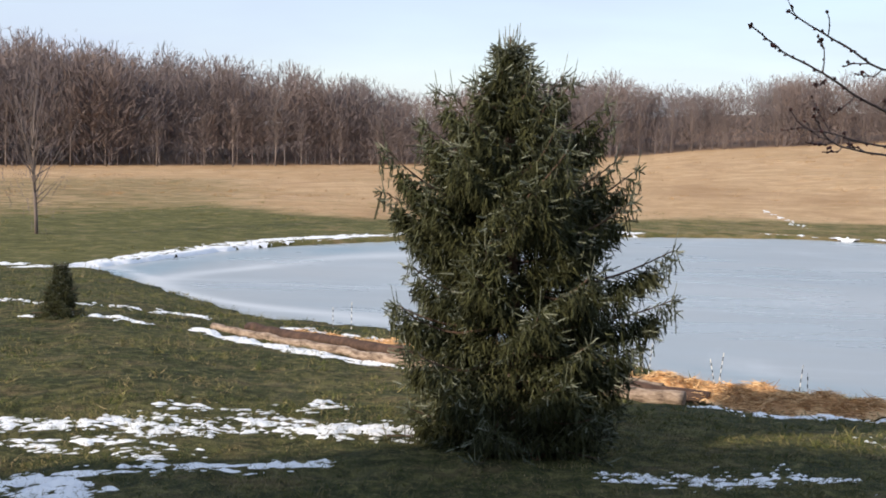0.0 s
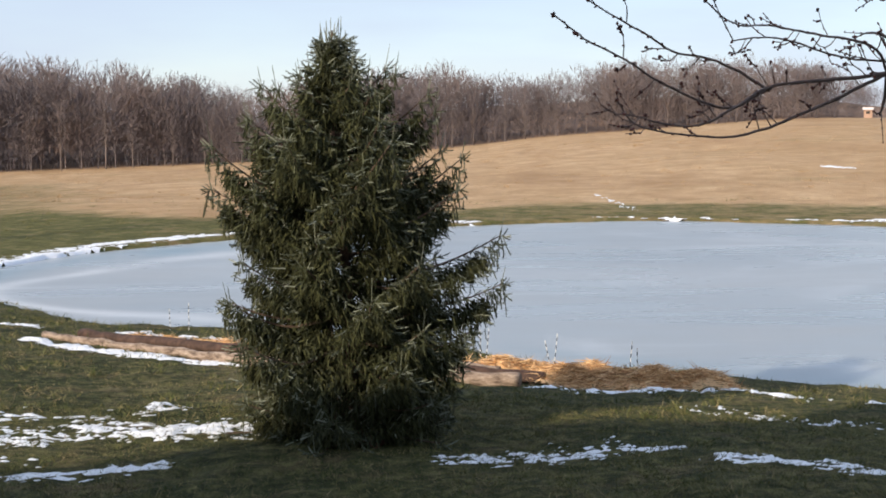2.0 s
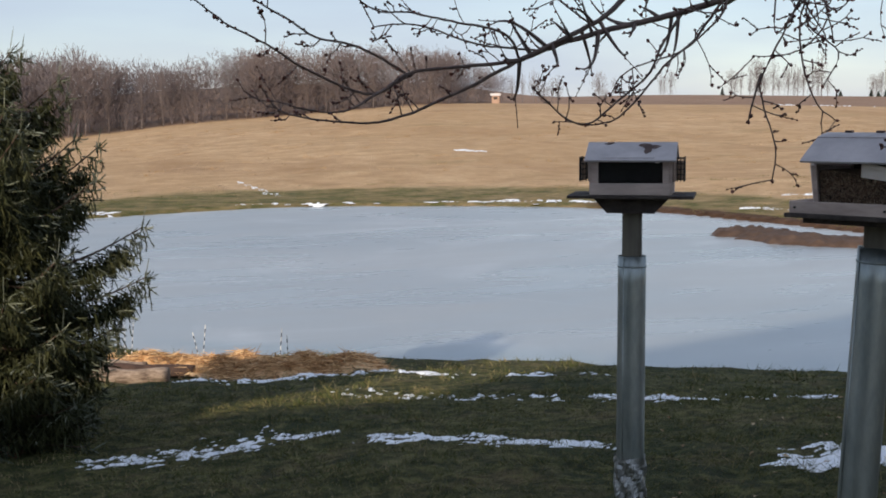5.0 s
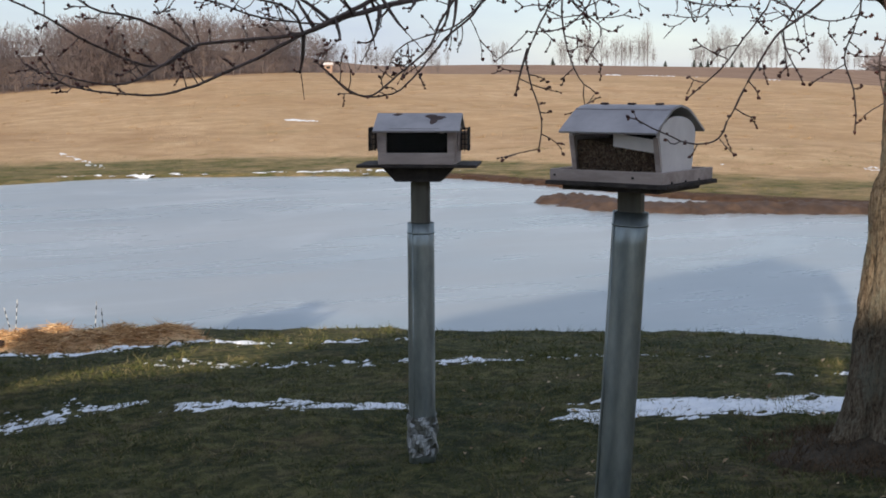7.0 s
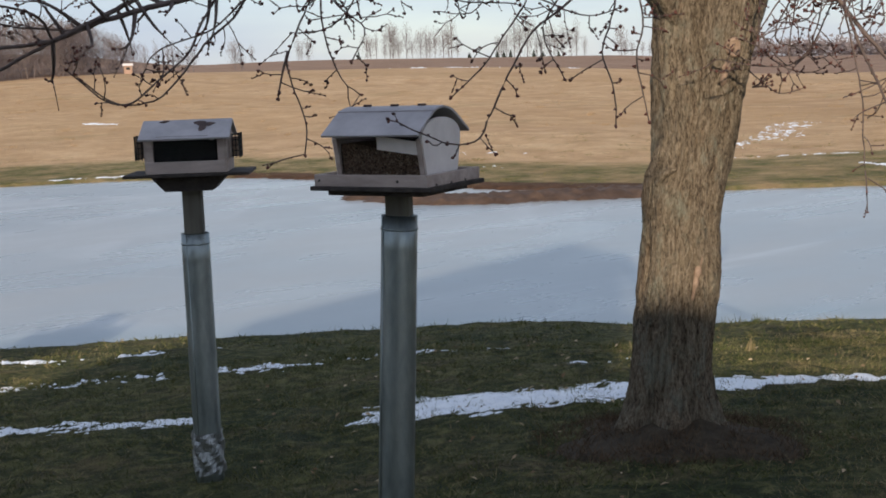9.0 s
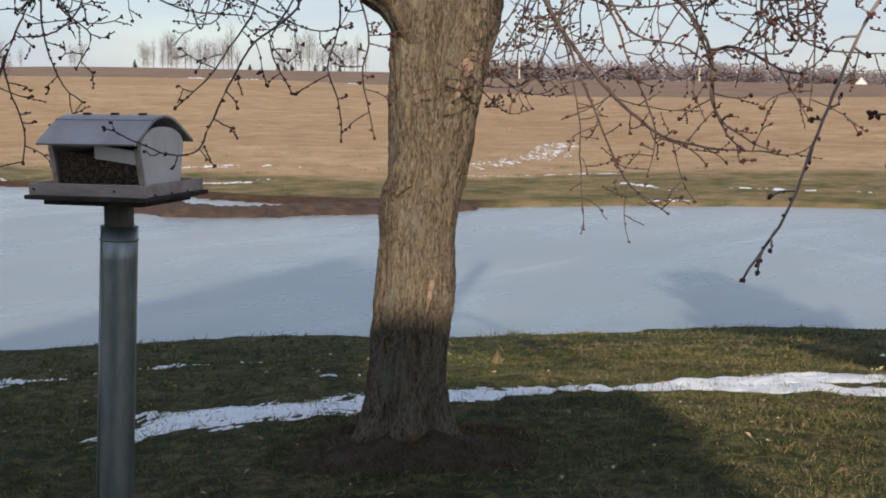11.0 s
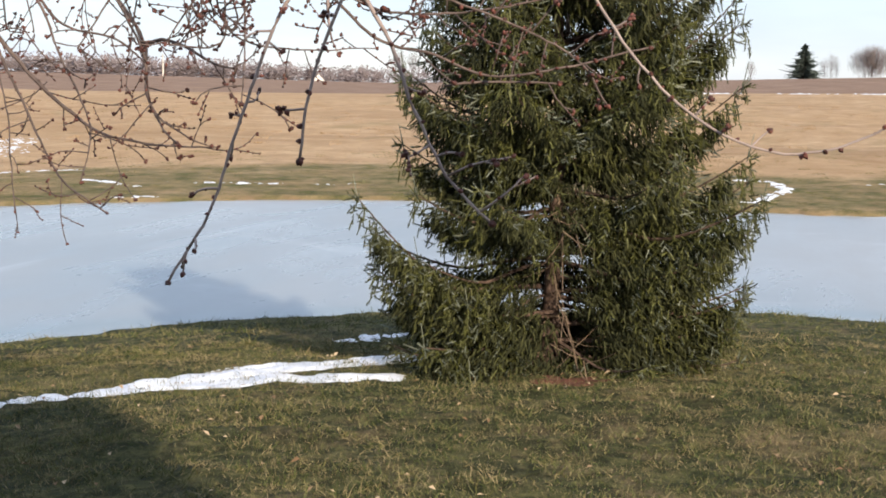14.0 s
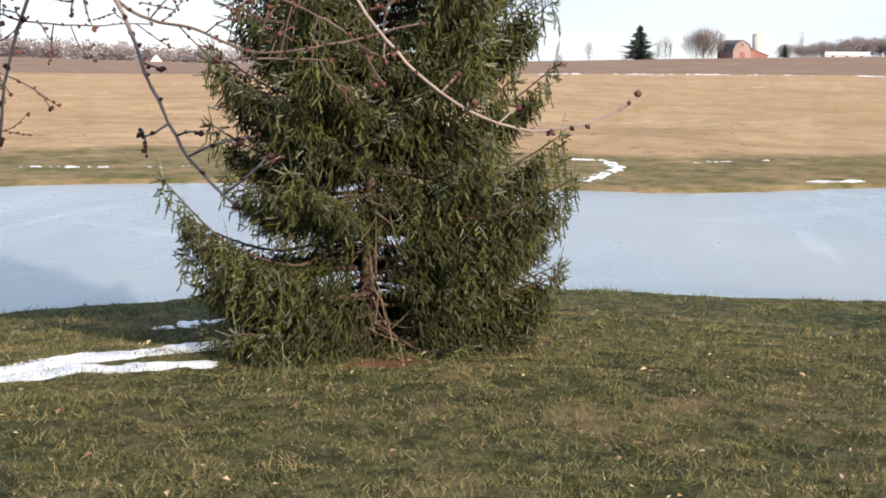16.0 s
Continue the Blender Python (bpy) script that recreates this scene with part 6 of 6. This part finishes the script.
# ---- logs, straw and marker stakes on the near shore ----
def log(a, b, r0, r1, label, material, seed, lift=0.75):
    a, b = np.array((*a, 0.0)), np.array((*b, 0.0))
    g = np.random.RandomState(seed)
    u = np.linspace(0, 1, 40)
    line = a[None] + (b - a)[None] * u[:, None] + np.stack([0.05 * np.sin(u * 5 + seed), 0.05 * np.cos(u * 4 + seed), 0 * u], -1)
    rad = r0 + (r1 - r0) * u
    line[:, 2] = ground_z(line[:, 0], line[:, 1]) + rad * lift
    d = unit(np.gradient(line, axis=0))
    s = unit(np.cross(d, [0, 0, 1.0]))
    up = np.cross(s, d)
    th = np.arange(22) * 2 * math.pi / 22
    W = 1 + 0.04 * np.sin(th * 3 + seed)[None] + 0.03 * waves(u[:, None] * 6 + 0 * th, th[None] + 0 * u[:, None], 1.2, seed)
    rings = line[:, None] + (rad[:, None] * W)[..., None] * (np.cos(th)[None, :, None] * s[:, None] + np.sin(th)[None, :, None] * up[:, None])
    e = thing("log", tuple(line[0] - [0, 0, rad[0] * lift]), label, "log", "shore logs")
    v, f = loft(rings)
    under(raw("bark", v, f, material, None, True), e)
    for q, w, k in ((line[0], -d[0], rad[0]), (line[-1], d[-1], rad[-1])):
        h = Heap()
        sd = unit(np.cross(w, [0, 0, 1.0]))
        u2 = np.cross(sd, w)
        rr = []
        for m, o in ((0.96, 0.002), (0.6, 0.010), (0.15, 0.008)):
            rr.append(q + w * o + k * m * (np.cos(th)[:, None] * sd + np.sin(th)[:, None] * u2))
        h.add(*loft(rr))
        under(h.make("sawn_end", M_ENDGRAIN if material is not M_LOGDARK else M_LOGDARK, None, False, "sawn end grain"), e)
    return e


log((-3.05, 18.0), (0.9, 14.1), 0.052, 0.072, "long pale peeled log lying along the shore", M_LOG, 1)
log((-2.6, 18.3), (1.6, 14.5), 0.07, 0.085, "dark wet log lying behind the pale log", M_LOGDARK, 2)
log((1.0, 13.95), (2.78, 13.32), 0.075, 0.08, "pale weathered log with a sawn end on the shore", M_LOG, 3)
log((1.2, 14.25), (3.15, 13.75), 0.08, 0.08, "dark wet log among the straw", M_LOGDARK, 4)
log((0.9, 14.9), (2.8, 14.4), 0.08, 0.07, "thin bark-covered log in the straw", M_LOG, 5)


def straw_pile(line, width, height, count, label, seed):
    g = np.random.RandomState(seed)
    line = smooth_line([(*p, 0) for p in line], 0.12)[:, :2]
    core, h = Heap(), Heap()
    i = g.randint(0, len(line), count)
    off = g.normal(0, width * 0.42, (count, 2))
    p = line[i] + off
    q = np.clip(1 - (np.hypot(off[:, 0], off[:, 1]) / width) ** 2, 0, 1)
    lump = 0.65 + 0.5 * waves(p[:, 0], p[:, 1], 0.9, seed)
    z = ground_z(p[:, 0], p[:, 1]) + height * q * np.clip(lump, 0.15, 1.4) * g.uniform(0.55, 1.0, count)
    base = np.column_stack([p, z])
    way = unit(g.normal(size=(count, 3)) * [1, 1, 0.14])
    h.add(*slivers(base, way, g.uniform(0.06, 0.20, count), 0.011, g))
    X, Y = np.meshgrid(np.arange(line[:, 0].min() - width, line[:, 0].max() + width, 0.06), np.arange(line[:, 1].min() - width, line[:, 1].max() + width, 0.06), indexing="ij")
    d = np.full(X.shape, 9.0)
    for a in line:
        d = np.minimum(d, np.hypot(X - a[0], Y - a[1]))
    Z = ground_z(X, Y) + height * 0.72 * np.clip(1 - (d / width) ** 2, -0.2, 1) * np.clip(0.65 + 0.5 * waves(X, Y, 0.9, seed), 0.12, 1.4) - 0.02 + 0.015 * waves(X, Y, 0.2, seed)
    n, k = X.shape
    idx = np.arange(n * k).reshape(n, k)
    f = np.stack([idx[:-1, :-1], idx[1:, :-1], idx[1:, 1:], idx[:-1, 1:]], -1)[(d < width)[:-1, :-1]]
    used, inv2 = np.unique(f, return_inverse=True)
    e = thing("straw_pile", (float(line[0, 0]), float(line[0, 1]), float(ground_z(*line[0]))), label, "straw", kind="stuff")
    under(raw("straw_bed", np.stack([X, Y, Z], -1).reshape(-1, 3)[used], inv2.reshape(-1, 4), M_STRAW, None, True), e)
    under(h.make("loose_straw", M_STRAW), e)
    return e


straw_pile([(3.35, 13.9), (4.0, 13.75), (4.6, 13.8), (5.0, 13.72)], 0.42, 0.27, 16000, "golden heap of loose straw at the shore", 6)
straw_pile([(2.0, 15.0), (3.0, 14.75), (4.2, 14.9)], 0.45, 0.22, 7000, "golden straw spread behind the logs", 7)
straw_pile([(-1.8, 18.2), (-0.2, 16.9), (1.0, 15.6)], 0.35, 0.10, 2500, "flattened tan straw behind the long log", 8)


def stake(foot, tip):
    foot, tip = np.array(foot, float), np.array(tip, float)
    foot[2] = ground_z(foot[0], foot[1]) - 0.1
    e = thing("marker_stake", tuple(foot), "thin stake banded black and white, stuck in the shore", "stake", "marker stakes")
    n = 11
    for k in range(n):
        h = Heap()
        a, b = foot + (tip - foot) * k / n, foot + (tip - foot) * (k + 1) / n
        h.tube(np.array([a, b]), 0.0058 if k % 2 else 0.0055, 8)
        under(h.make("band", M_BLACK if k % 2 else M_WHITE, None, False, "black band" if k % 2 else "white band"), e)
    return e


for a, b in (((-1.53, 20.3, 0), (-1.54, 20.3, -0.49)), ((-1.25, 20.4, 0), (-1.25, 20.4, -0.41)), ((2.9, 16.75, 0), (2.89, 16.75, -0.33)), ((2.93, 16.5, 0), (2.97, 16.5, -0.27)),
             ((3.74, 16.1, 0), (3.64, 16.1, -0.38)), ((3.75, 16.1, 0), (3.80, 16.08, -0.29)), ((4.43, 14.93, 0), (4.47, 14.9, -0.2)), ((4.49, 14.71, 0), (4.47, 14.69, -0.25))):
    stake(a, b)


# ---- bare woods and far farms ----
def bare_tree_arrays(height, spread, seed, twigs=260, limbs=13, width=0.05, trunk_r=0.16, sides=5, coarse=False, low=0.22):
    """Trunk with limbs that reach out to a domed crown filled with a haze of fine twigs: two pairs of verts and triangles."""
    g = np.random.RandomState(seed)
    wood, fine = Heap(), Heap()
    u = np.linspace(0, 1, 5 if coarse else 9)
    lean = g.normal(0, 0.02, 2) * height
    line = np.stack([lean[0] * u ** 2 + 0.010 * height * np.sin(u * 5 + seed), lean[1] * u ** 2, u * height * 0.85], -1)
    wood.tube(line, trunk_r * (1 - 0.9 * u), sides)
    c = np.array([lean[0] * 0.6, lean[1] * 0.6, height * (1 + low) / 2])
    size = np.array([spread, spread, height * (1 - low) / 2])
    lobe = unit(g.normal(size=(9, 3)))

    def dome(way):
        """Reach of the crown towards way: rounded, with a few lobes."""
        return 0.86 + 0.14 * np.max(way @ lobe.T, axis=-1) ** 2
    for k in range(limbs):
        way = unit(g.normal(size=3) * [1, 1, 0.8] + [0, 0, 0.35])
        end = c + way * size * dome(way) * g.uniform(0.6, 0.9)
        f = np.clip((end[2] / height) * g.uniform(0.4, 0.75), low * 0.8, 0.8)
        p = np.array([np.interp(f, u * 0.85, line[:, i]) for i in range(3)])
        t = np.linspace(0, 1, 6)[:, None]
        q = p + (end - p) * t + np.array([0, 0, -0.10]) * np.linalg.norm(end - p) * (t - t ** 2) + g.normal(0, 0.012 * spread, (6, 3)) * t
        if coarse:
            wood.add(*slivers(q[[0, 3]], unit(q[[3, 5]] - q[[0, 3]]), np.linalg.norm(q[[3, 5]] - q[[0, 3]], axis=1) * 1.15, trunk_r * 0.5, g))
        else:
            wood.tube(q, trunk_r * 0.32 * (1 - 0.9 * t[:, 0]), 4)
    way = unit(g.normal(size=(twigs, 3)) + [0, 0, 0.25])
    tip = c + way * size * (dome(way) * g.uniform(0.08, 1.0, twigs) ** 0.5)[:, None]
    D = unit(way * [0.5, 0.5, 0.3] + [0, 0, 0.85] + g.normal(0, 0.17, (twigs, 3)))
    L = g.uniform(0.25, 0.6, twigs) * spread
    B = tip - D * L[:, None]
    fine.add(*slivers(B, D, L, width, g))
    for k in range(2):
        c2 = B + D * (L * g.uniform(0.25, 0.6))[:, None]
        fine.add(*slivers(c2, unit(D + g.normal(0, 0.28, D.shape)), L * 0.5, width * 0.7, g))
    return (np.vstack(wood.v), np.vstack(wood.f)), (np.vstack(fine.v), np.vstack(fine.f))


wood_top = knots({-60: 3.4, -20: 3.8, -17: 3.75, -15: 3.25, -11: 3.12, -6: 2.56, -3.3: 1.75, -1.7: 2.0, 2: 2.4, 5.5: 3.02, 9.4: 2.6, 10.8: 2.07, 13: 3.08, 16.5: 3.12, 18.5: 3.25, 22.3: 3.1,
                  24: 2.6, 25.4: 1.6, 30: 1.0})


def woods(name, label, az0, az1, depth, count, seed, top_of, start, twigs, width=0.05, base_r=0.15, wide=1.0, material=None, low=0.22):
    g = np.random.RandomState(seed)
    kinds = [bare_tree_arrays(1.0 * 14, 2.7, seed + k, twigs, 12, width, base_r, 3, True, low) for k in range(7)]
    h = Heap()
    for _ in range(count):
        a = g.uniform(az0, az1)
        k = g.rand() ** 1.25
        r = float(start(a)) + 2 + depth * k
        x, y = pol(a, r)
        z = float(ground_z(x, y))
        rim = 2.36 + r * math.tan(radians(float(top_of(a)))) - z
        hgt = max(1.5, rim * g.uniform(0.84, 1.07) + 0.3 * math.sin(a * 2.2) + 0.25 * math.sin(a * 5.1))
        s, t = hgt / 14, g.uniform(0, 6.28)
        c, n = math.cos(t), math.sin(t)
        w = s * wide * g.uniform(0.8, 1.25)
        for v, f in kinds[g.randint(7)]:
            q = np.stack([x + w * (c * v[:, 0] - n * v[:, 1]), y + w * (n * v[:, 0] + c * v[:, 1]), z - 0.3 + s * v[:, 2]], -1)
            h.add(q, f)
    return tagged(h.make(name, material or M_WOODS), label, "woods", kind="stuff")


woods("far_woods", "dense leafless purple-brown woods beyond the field", -30, 25.5, 40, 560, 100, lambda a: wood_top(a) + 0.24, crest_at, 270, 0.056, 0.03, 1.9, None, 0.06)
low_top = knots({-60: 0.6, -20: 0.6, -10: 0.6, -3: 0.5, 6: 1.0, 11: 1.3, 16: 1.7, 22: 2.0, 24: 1.7, 26: 0.9})
woods("undergrowth", "leafless undergrowth along the edge of the woods", -30, 24.5, 30, 640, 130, low_top, crest_at, 60, 0.10, 0.05, 1.5, None, 0.0)
hedge_top = knots({28: 1.0, 34: 1.05, 48: 1.3, 52: 1.28, 62: 1.05, 70: 0.72, 80: 0.6, 84: 0.7, 94: 0.95, 97: 1.3, 99: 1.55, 110: 1.6})
# skyline hedges in the wood colour that carries painted haze
woods("far_hedgerow", "dark leafless hedgerow on the skyline", 48.5, 80, 70, 240, 150, hedge_top, lambda a: 480.0 + 0 * a, 60, 0.50, 0.10, 2.2, M_HAZEHEDGE, 0.0)
woods("far_hedgerow", "dark leafless hedgerow on the skyline", 48.5, 80, 40, 200, 160, lambda a: hedge_top(a) - 0.28, lambda a: 470.0 + 0 * a, 40, 0.9, 0.08, 4.0, M_HAZEHEDGE, -0.1)
woods("far_hedgerow", "leafless wood beside the far farm", 94.6, 104, 40, 190, 170, hedge_top, lambda a: 430.0 + 0 * a, 160, 0.18, 0.15, 1.9, M_HAZEHEDGE)


def standing_tree(name, label, seed, height, spread, twigs, width, r, material, group, fine=None, low=0.22):
    e = thing(name, (0, 0, 0), label, "tree", group)
    (v, f), (v2, f2) = bare_tree_arrays(height, spread, seed, twigs, 16 if low > 0.1 else 34, width, r, 5, False, low)
    raw("trunk", v, f, material, e, True)
    tagged(raw("twig_crown", v2, f2, fine or M_WOODS, e), kind="stuff")
    return e


g_far = np.random.RandomState(7)
models = [standing_tree("bare_tree", "leafless tree with a pale trunk at the edge of the woods", 300 + k, 11.0, 1.9, 200, 0.045, 0.09, M_PALETRUNK, "trees at the wood's edge") for k in range(3)]
for k in range(34):
    a = -24 + 49 * ((k * 0.618) % 1.0) ** 0.75
    r = float(crest_at(a)) + g_far.uniform(0.3, 2.5)
    x, y = pol(a, r)
    z = float(ground_z(x, y))
    s = max(0.35, (2.36 + r * math.tan(radians(float(wood_top(a)))) - z) / 11.0 * g_far.uniform(0.62, 0.92))
    m = pose(x, y, z - 0.1, 0, 0, g_far.uniform(0, 360))
    t = models[k] if k < 3 else copy_thing(models[k % 3], m)
    t.matrix_world = m
    t.scale = (s, s, s)
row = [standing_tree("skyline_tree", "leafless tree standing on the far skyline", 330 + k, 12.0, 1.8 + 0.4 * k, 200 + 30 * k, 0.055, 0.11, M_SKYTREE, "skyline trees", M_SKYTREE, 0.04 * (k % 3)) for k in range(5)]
stand = [(26.3, 9.5), (25.8, 7.5), (26.8, 8), (70.6, 13), (71.4, 11), (70.9, 10), (86.4, 7), (85.0, 6), (89.75, 7.5), (90.0, 7), (89.5, 6.5), (83.6, 4), (83.2, 4.2), (95.6, 8), (96.4, 6)]
for a0, a1, n, tall in ((27.0, 28.0, 4, 7), (29.7, 30.9, 3, 7), (32.5, 33.2, 3, 11), (35.6, 39.9, 17, 12), (41.5, 45.6, 15, 12), (47.0, 49.0, 7, 10)):
    stand += [(a0 + (a1 - a0) * ((k * 0.618) % 1.0), tall * g_far.uniform(0.6, 1.2)) for k in range(n)]
for k, (a, hh) in enumerate(stand):
    x, y = pol(a, 400 + 14 * ((k * 0.37) % 1) if a > 30 else 190)
    if a < 30:
        hh *= 0.62
    s = hh * (1.0 if 30 < a < 60 else 1.1) * (0.86 + 0.26 * ((k * 37) % 11) / 10) / 12.0
    m = pose(x, y, float(ground_z(x, y)) - 0.3, 0, 0, k * 77)
    t = row[k] if k < 5 else copy_thing(row[(k * 7 + k // 3) % 5], m)
    t.matrix_world = m
    t.scale = (s * 1.05, s * 1.05, s)

# the round-crowned tree by the barn
x, y = pol(91.45, 398)
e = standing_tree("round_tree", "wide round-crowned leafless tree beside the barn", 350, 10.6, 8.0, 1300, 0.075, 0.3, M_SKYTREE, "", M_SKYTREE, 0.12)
e.matrix_world = pose(x, y, float(ground_z(x, y)) + 0.2)

# the sapling with its straight trunk
e = standing_tree("young_tree", "slim young leafless tree standing alone on the grass", 360, 5.9, 1.4, 300, 0.012, 0.062, M_PALETRUNK, "", None, 0.02)
e.matrix_world = pose(-11.9, 36.6, float(ground_z(-11.9, 36.6)) - 0.05)


def far_conifer(a, r, height, width, label, lift=0.0):
    x, y = pol(a, r)
    e = thing("evergreen", (x, y, float(ground_z(x, y)) + lift), label, "tree", "far evergreens")
    g = np.random.RandomState(int(a * 10))
    n = 1600
    u = g.rand(n) ** 1.15
    th = g.uniform(0, 6.28, n)
    ln = width / 2 * (1.02 - u) ** 0.75 * g.uniform(0.35, 1.15, n) * (0.7 + 0.3 * np.sin(u * 30)) * (0.8 + 0.2 * np.sin(th * 3 + u * 9))
    base = np.stack([0 * u, 0 * u, u * height * 0.97 + 0.04 * height], -1)
    way = np.stack([np.sin(th), np.cos(th), g.uniform(-0.25, 0.35, n)], -1)
    h, t = Heap(), Heap()
    h.add(*slivers(base + way * (ln * 0.3)[:, None], way, ln * 0.85, 0.065 * height, g))
    t.tube(np.array([(0, 0, -0.3), (0, 0, height * 0.5), (0, 0, height)]), [0.03 * height, 0.02 * height, 0.004 * height], 6)
    t.make("trunk", M_SBARK, e)
    h.make("foliage", M_HAZEGREEN, e)
    return e


far_conifer(88.65, 396, 10.3, 13.5, "tall dark pine beside the far farm")
far_conifer(94.9, 398, 4.0, 4.2, "dark rounded evergreen beside the silo")
for a, hh in ((41.45, 2.4), (41.75, 2.0), (42.05, 2.6), (43.1, 2.2), (43.5, 1.8), (35.2, 2.6), (44.2, 1.7), (40.2, 1.8)):
    far_conifer(a, 398, hh, 1.9, "small dark evergreen on the skyline", -0.1)


def barn():
    x, y = pol(92.75, 400)
    z = float(ground_z(x, y)) + 0.1
    top = thing("barn", (x, y, z), "faded red barn with a grey gambrel roof on the skyline", "barn", turn=-93 + 35)
    prof = [(-4.2, -0.4), (4.2, -0.4), (4.2, 3.0), (3.1, 5.0), (0, 6.4), (-3.1, 5.0), (-4.2, 3.0)]
    v, f = loft([[(px, py, pz) for px, pz in prof] for py in (-5.5, 5.5)])
    raw("wall", v, f, M_BARNFRONT, top, label="weathered pinkish-red board walls")
    rp = [(-4.6, 2.75), (-3.2, 5.15), (0, 6.6), (3.2, 5.15), (4.6, 2.75)]
    p = np.array(rp)
    v, f = roof_shell(p, 11.8, 0.16)
    raw("roof", v[:, [1, 0, 2]], f[:, ::-1], M_SHINGLE, top)
    door = part("loft_door", boxed((1.0, 0.12, 1.2), (0, -5.55, 4.6), 0.01), M_SHINGLE, top, "dark loft door")
    part("door", boxed((2.4, 0.12, 2.4), (0.2, -5.55, 0.9), 0.01), M_BARNRED, top, "red sliding door")
    lean = [(4.2, -0.4), (12.5, -0.4), (12.5, 0.9), (4.2, 3.3)]
    v, f = loft([[(px, py, pz) for px, pz in lean] for py in (-5.2, 4.5)])
    shed = raw("lean_to", v, f, M_BARNRED, top, label="faded red lean-to with a low pitched roof")
    v, f = loft([[(px, py, pz) for px, pz in ((4.1, 3.36), (12.9, 0.82), (12.9, 1.0), (4.1, 3.55))] for py in (-5.5, 4.8)])
    raw("lean_to_roof", v, f, M_BARNRED, shed)
    top.scale = (0.76, 0.76, 0.80)
    return top


def silo():
    x, y = pol(93.78, 412)
    z = float(ground_z(x, y))
    top = thing("silo", (x, y, z), "tall pale concrete silo beside the barn", "silo")
    h = Heap()
    h.tube(np.array([(0, 0, -0.5), (0, 0, 3), (0, 0, 7.2)]), [1.95, 1.95, 1.95], 28)
    h.make("shell", M_SILO, top, True)
    d = Heap()
    d.tube(np.array([(0, 0, 7.15), (0, 0, 7.35), (0, 0, 7.9), (0, 0, 8.15)]), [2.02, 2.0, 1.2, 0.2], 28)
    d.make("cap", M_SILO, top, True)
    for k in range(9):
        r = Heap()
        r.tube(np.array([(0, 0, 0.5 + 0.75 * k), (0, 0, 0.56 + 0.75 * k)]), [1.99, 1.99], 28)
        r.make("hoop", M_SILO, top)


def small_house(name, a, r, w, d, eave, ridge, label, roof_mat, lift=0.0, turn=0.0):
    x, y = pol(a, r)
    top = thing(name, (x, y, float(ground_z(x, y)) + lift), label, "house", turn=-a + turn)
    prof = [(-d / 2, -0.8), (d / 2, -0.8), (d / 2, eave), (0, ridge), (-d / 2, eave)]
    v, f = loft([[(px, py, pz) for py, pz in prof] for px in (-w / 2, w / 2)])
    raw("wall", v, f, M_WHITE, top)
    for s in (-1, 1):
        p = [(s * (d / 2 + 0.3), eave - 0.2), (0, ridge + 0.05), (0, ridge + 0.2), (s * (d / 2 + 0.3), eave - 0.05)]
        v, f = loft([[(px, py, pz) for py, pz in p] for px in (-w / 2 - 0.3, w / 2 + 0.3)])
        raw("roof", v, f, roof_mat, top)
    for k in range(3):
        part("window", boxed((0.7, 0.08, 0.9), (-w / 3 + k * w / 3, -d / 2 - 0.02, eave * 0.5)), M_BLACK, top, "dark window")
    return top


barn()
silo()
small_house("white_house", 67.15, 440, 3.6, 3.6, 1.2, 3.2, "small white house far off on the skyline", M_WHITE, -0.6, 90)
small_house("long_shed", 97.5, 425, 13, 5, 1.4, 2.2, "long low white farm shed", M_WHITE, -0.35)
small_house("white_house", 71.6, 440, 5, 3.6, 1.2, 2.2, "low pale house behind far trees", M_SHINGLE, -0.6)


def utility_pole(a):
    x, y = pol(a, 430)
    top = thing("utility_pole", (x, y, float(ground_z(x, y)) - 0.5), "pale utility pole with a short crossarm", "utility pole", "utility poles")
    h = Heap()
    h.tube(np.array([(0, 0, 0), (0, 0, 8.0)]), [0.28, 0.2], 8)
    h.make("pole", M_SILO, top)
    part("crossarm", boxed((1.6, 0.15, 0.15), (0, 0, 7.3), 0.02, Matrix.Rotation(radians(-a), 4, "Z")), M_POST, top)
    return top


for a in (52.3, 60.3):
    utility_pole(a)


def hut():
    x, y = pol(25.05, 176)
    top = thing("field_hut", (x, y, float(ground_z(x, y))), "small tan wooden hut on the crest of the field", "hut", turn=-25)
    part("wall", boxed((1.1, 1.1, 1.3), (0, 0, 0.45), 0.02), M_TANHUT, top)
    v, f = loft([[(px, py, pz) for py, pz in ((-0.7, 1.05), (0, 1.4), (0.7, 1.05), (0, 1.28))] for px in (-0.7, 0.7)])
    raw("roof", v, f, M_PALEPANEL, top)
    part("window", boxed((0.5, 0.04, 0.3), (0, -0.56, 0.7)), M_BLACK, top)


hut()
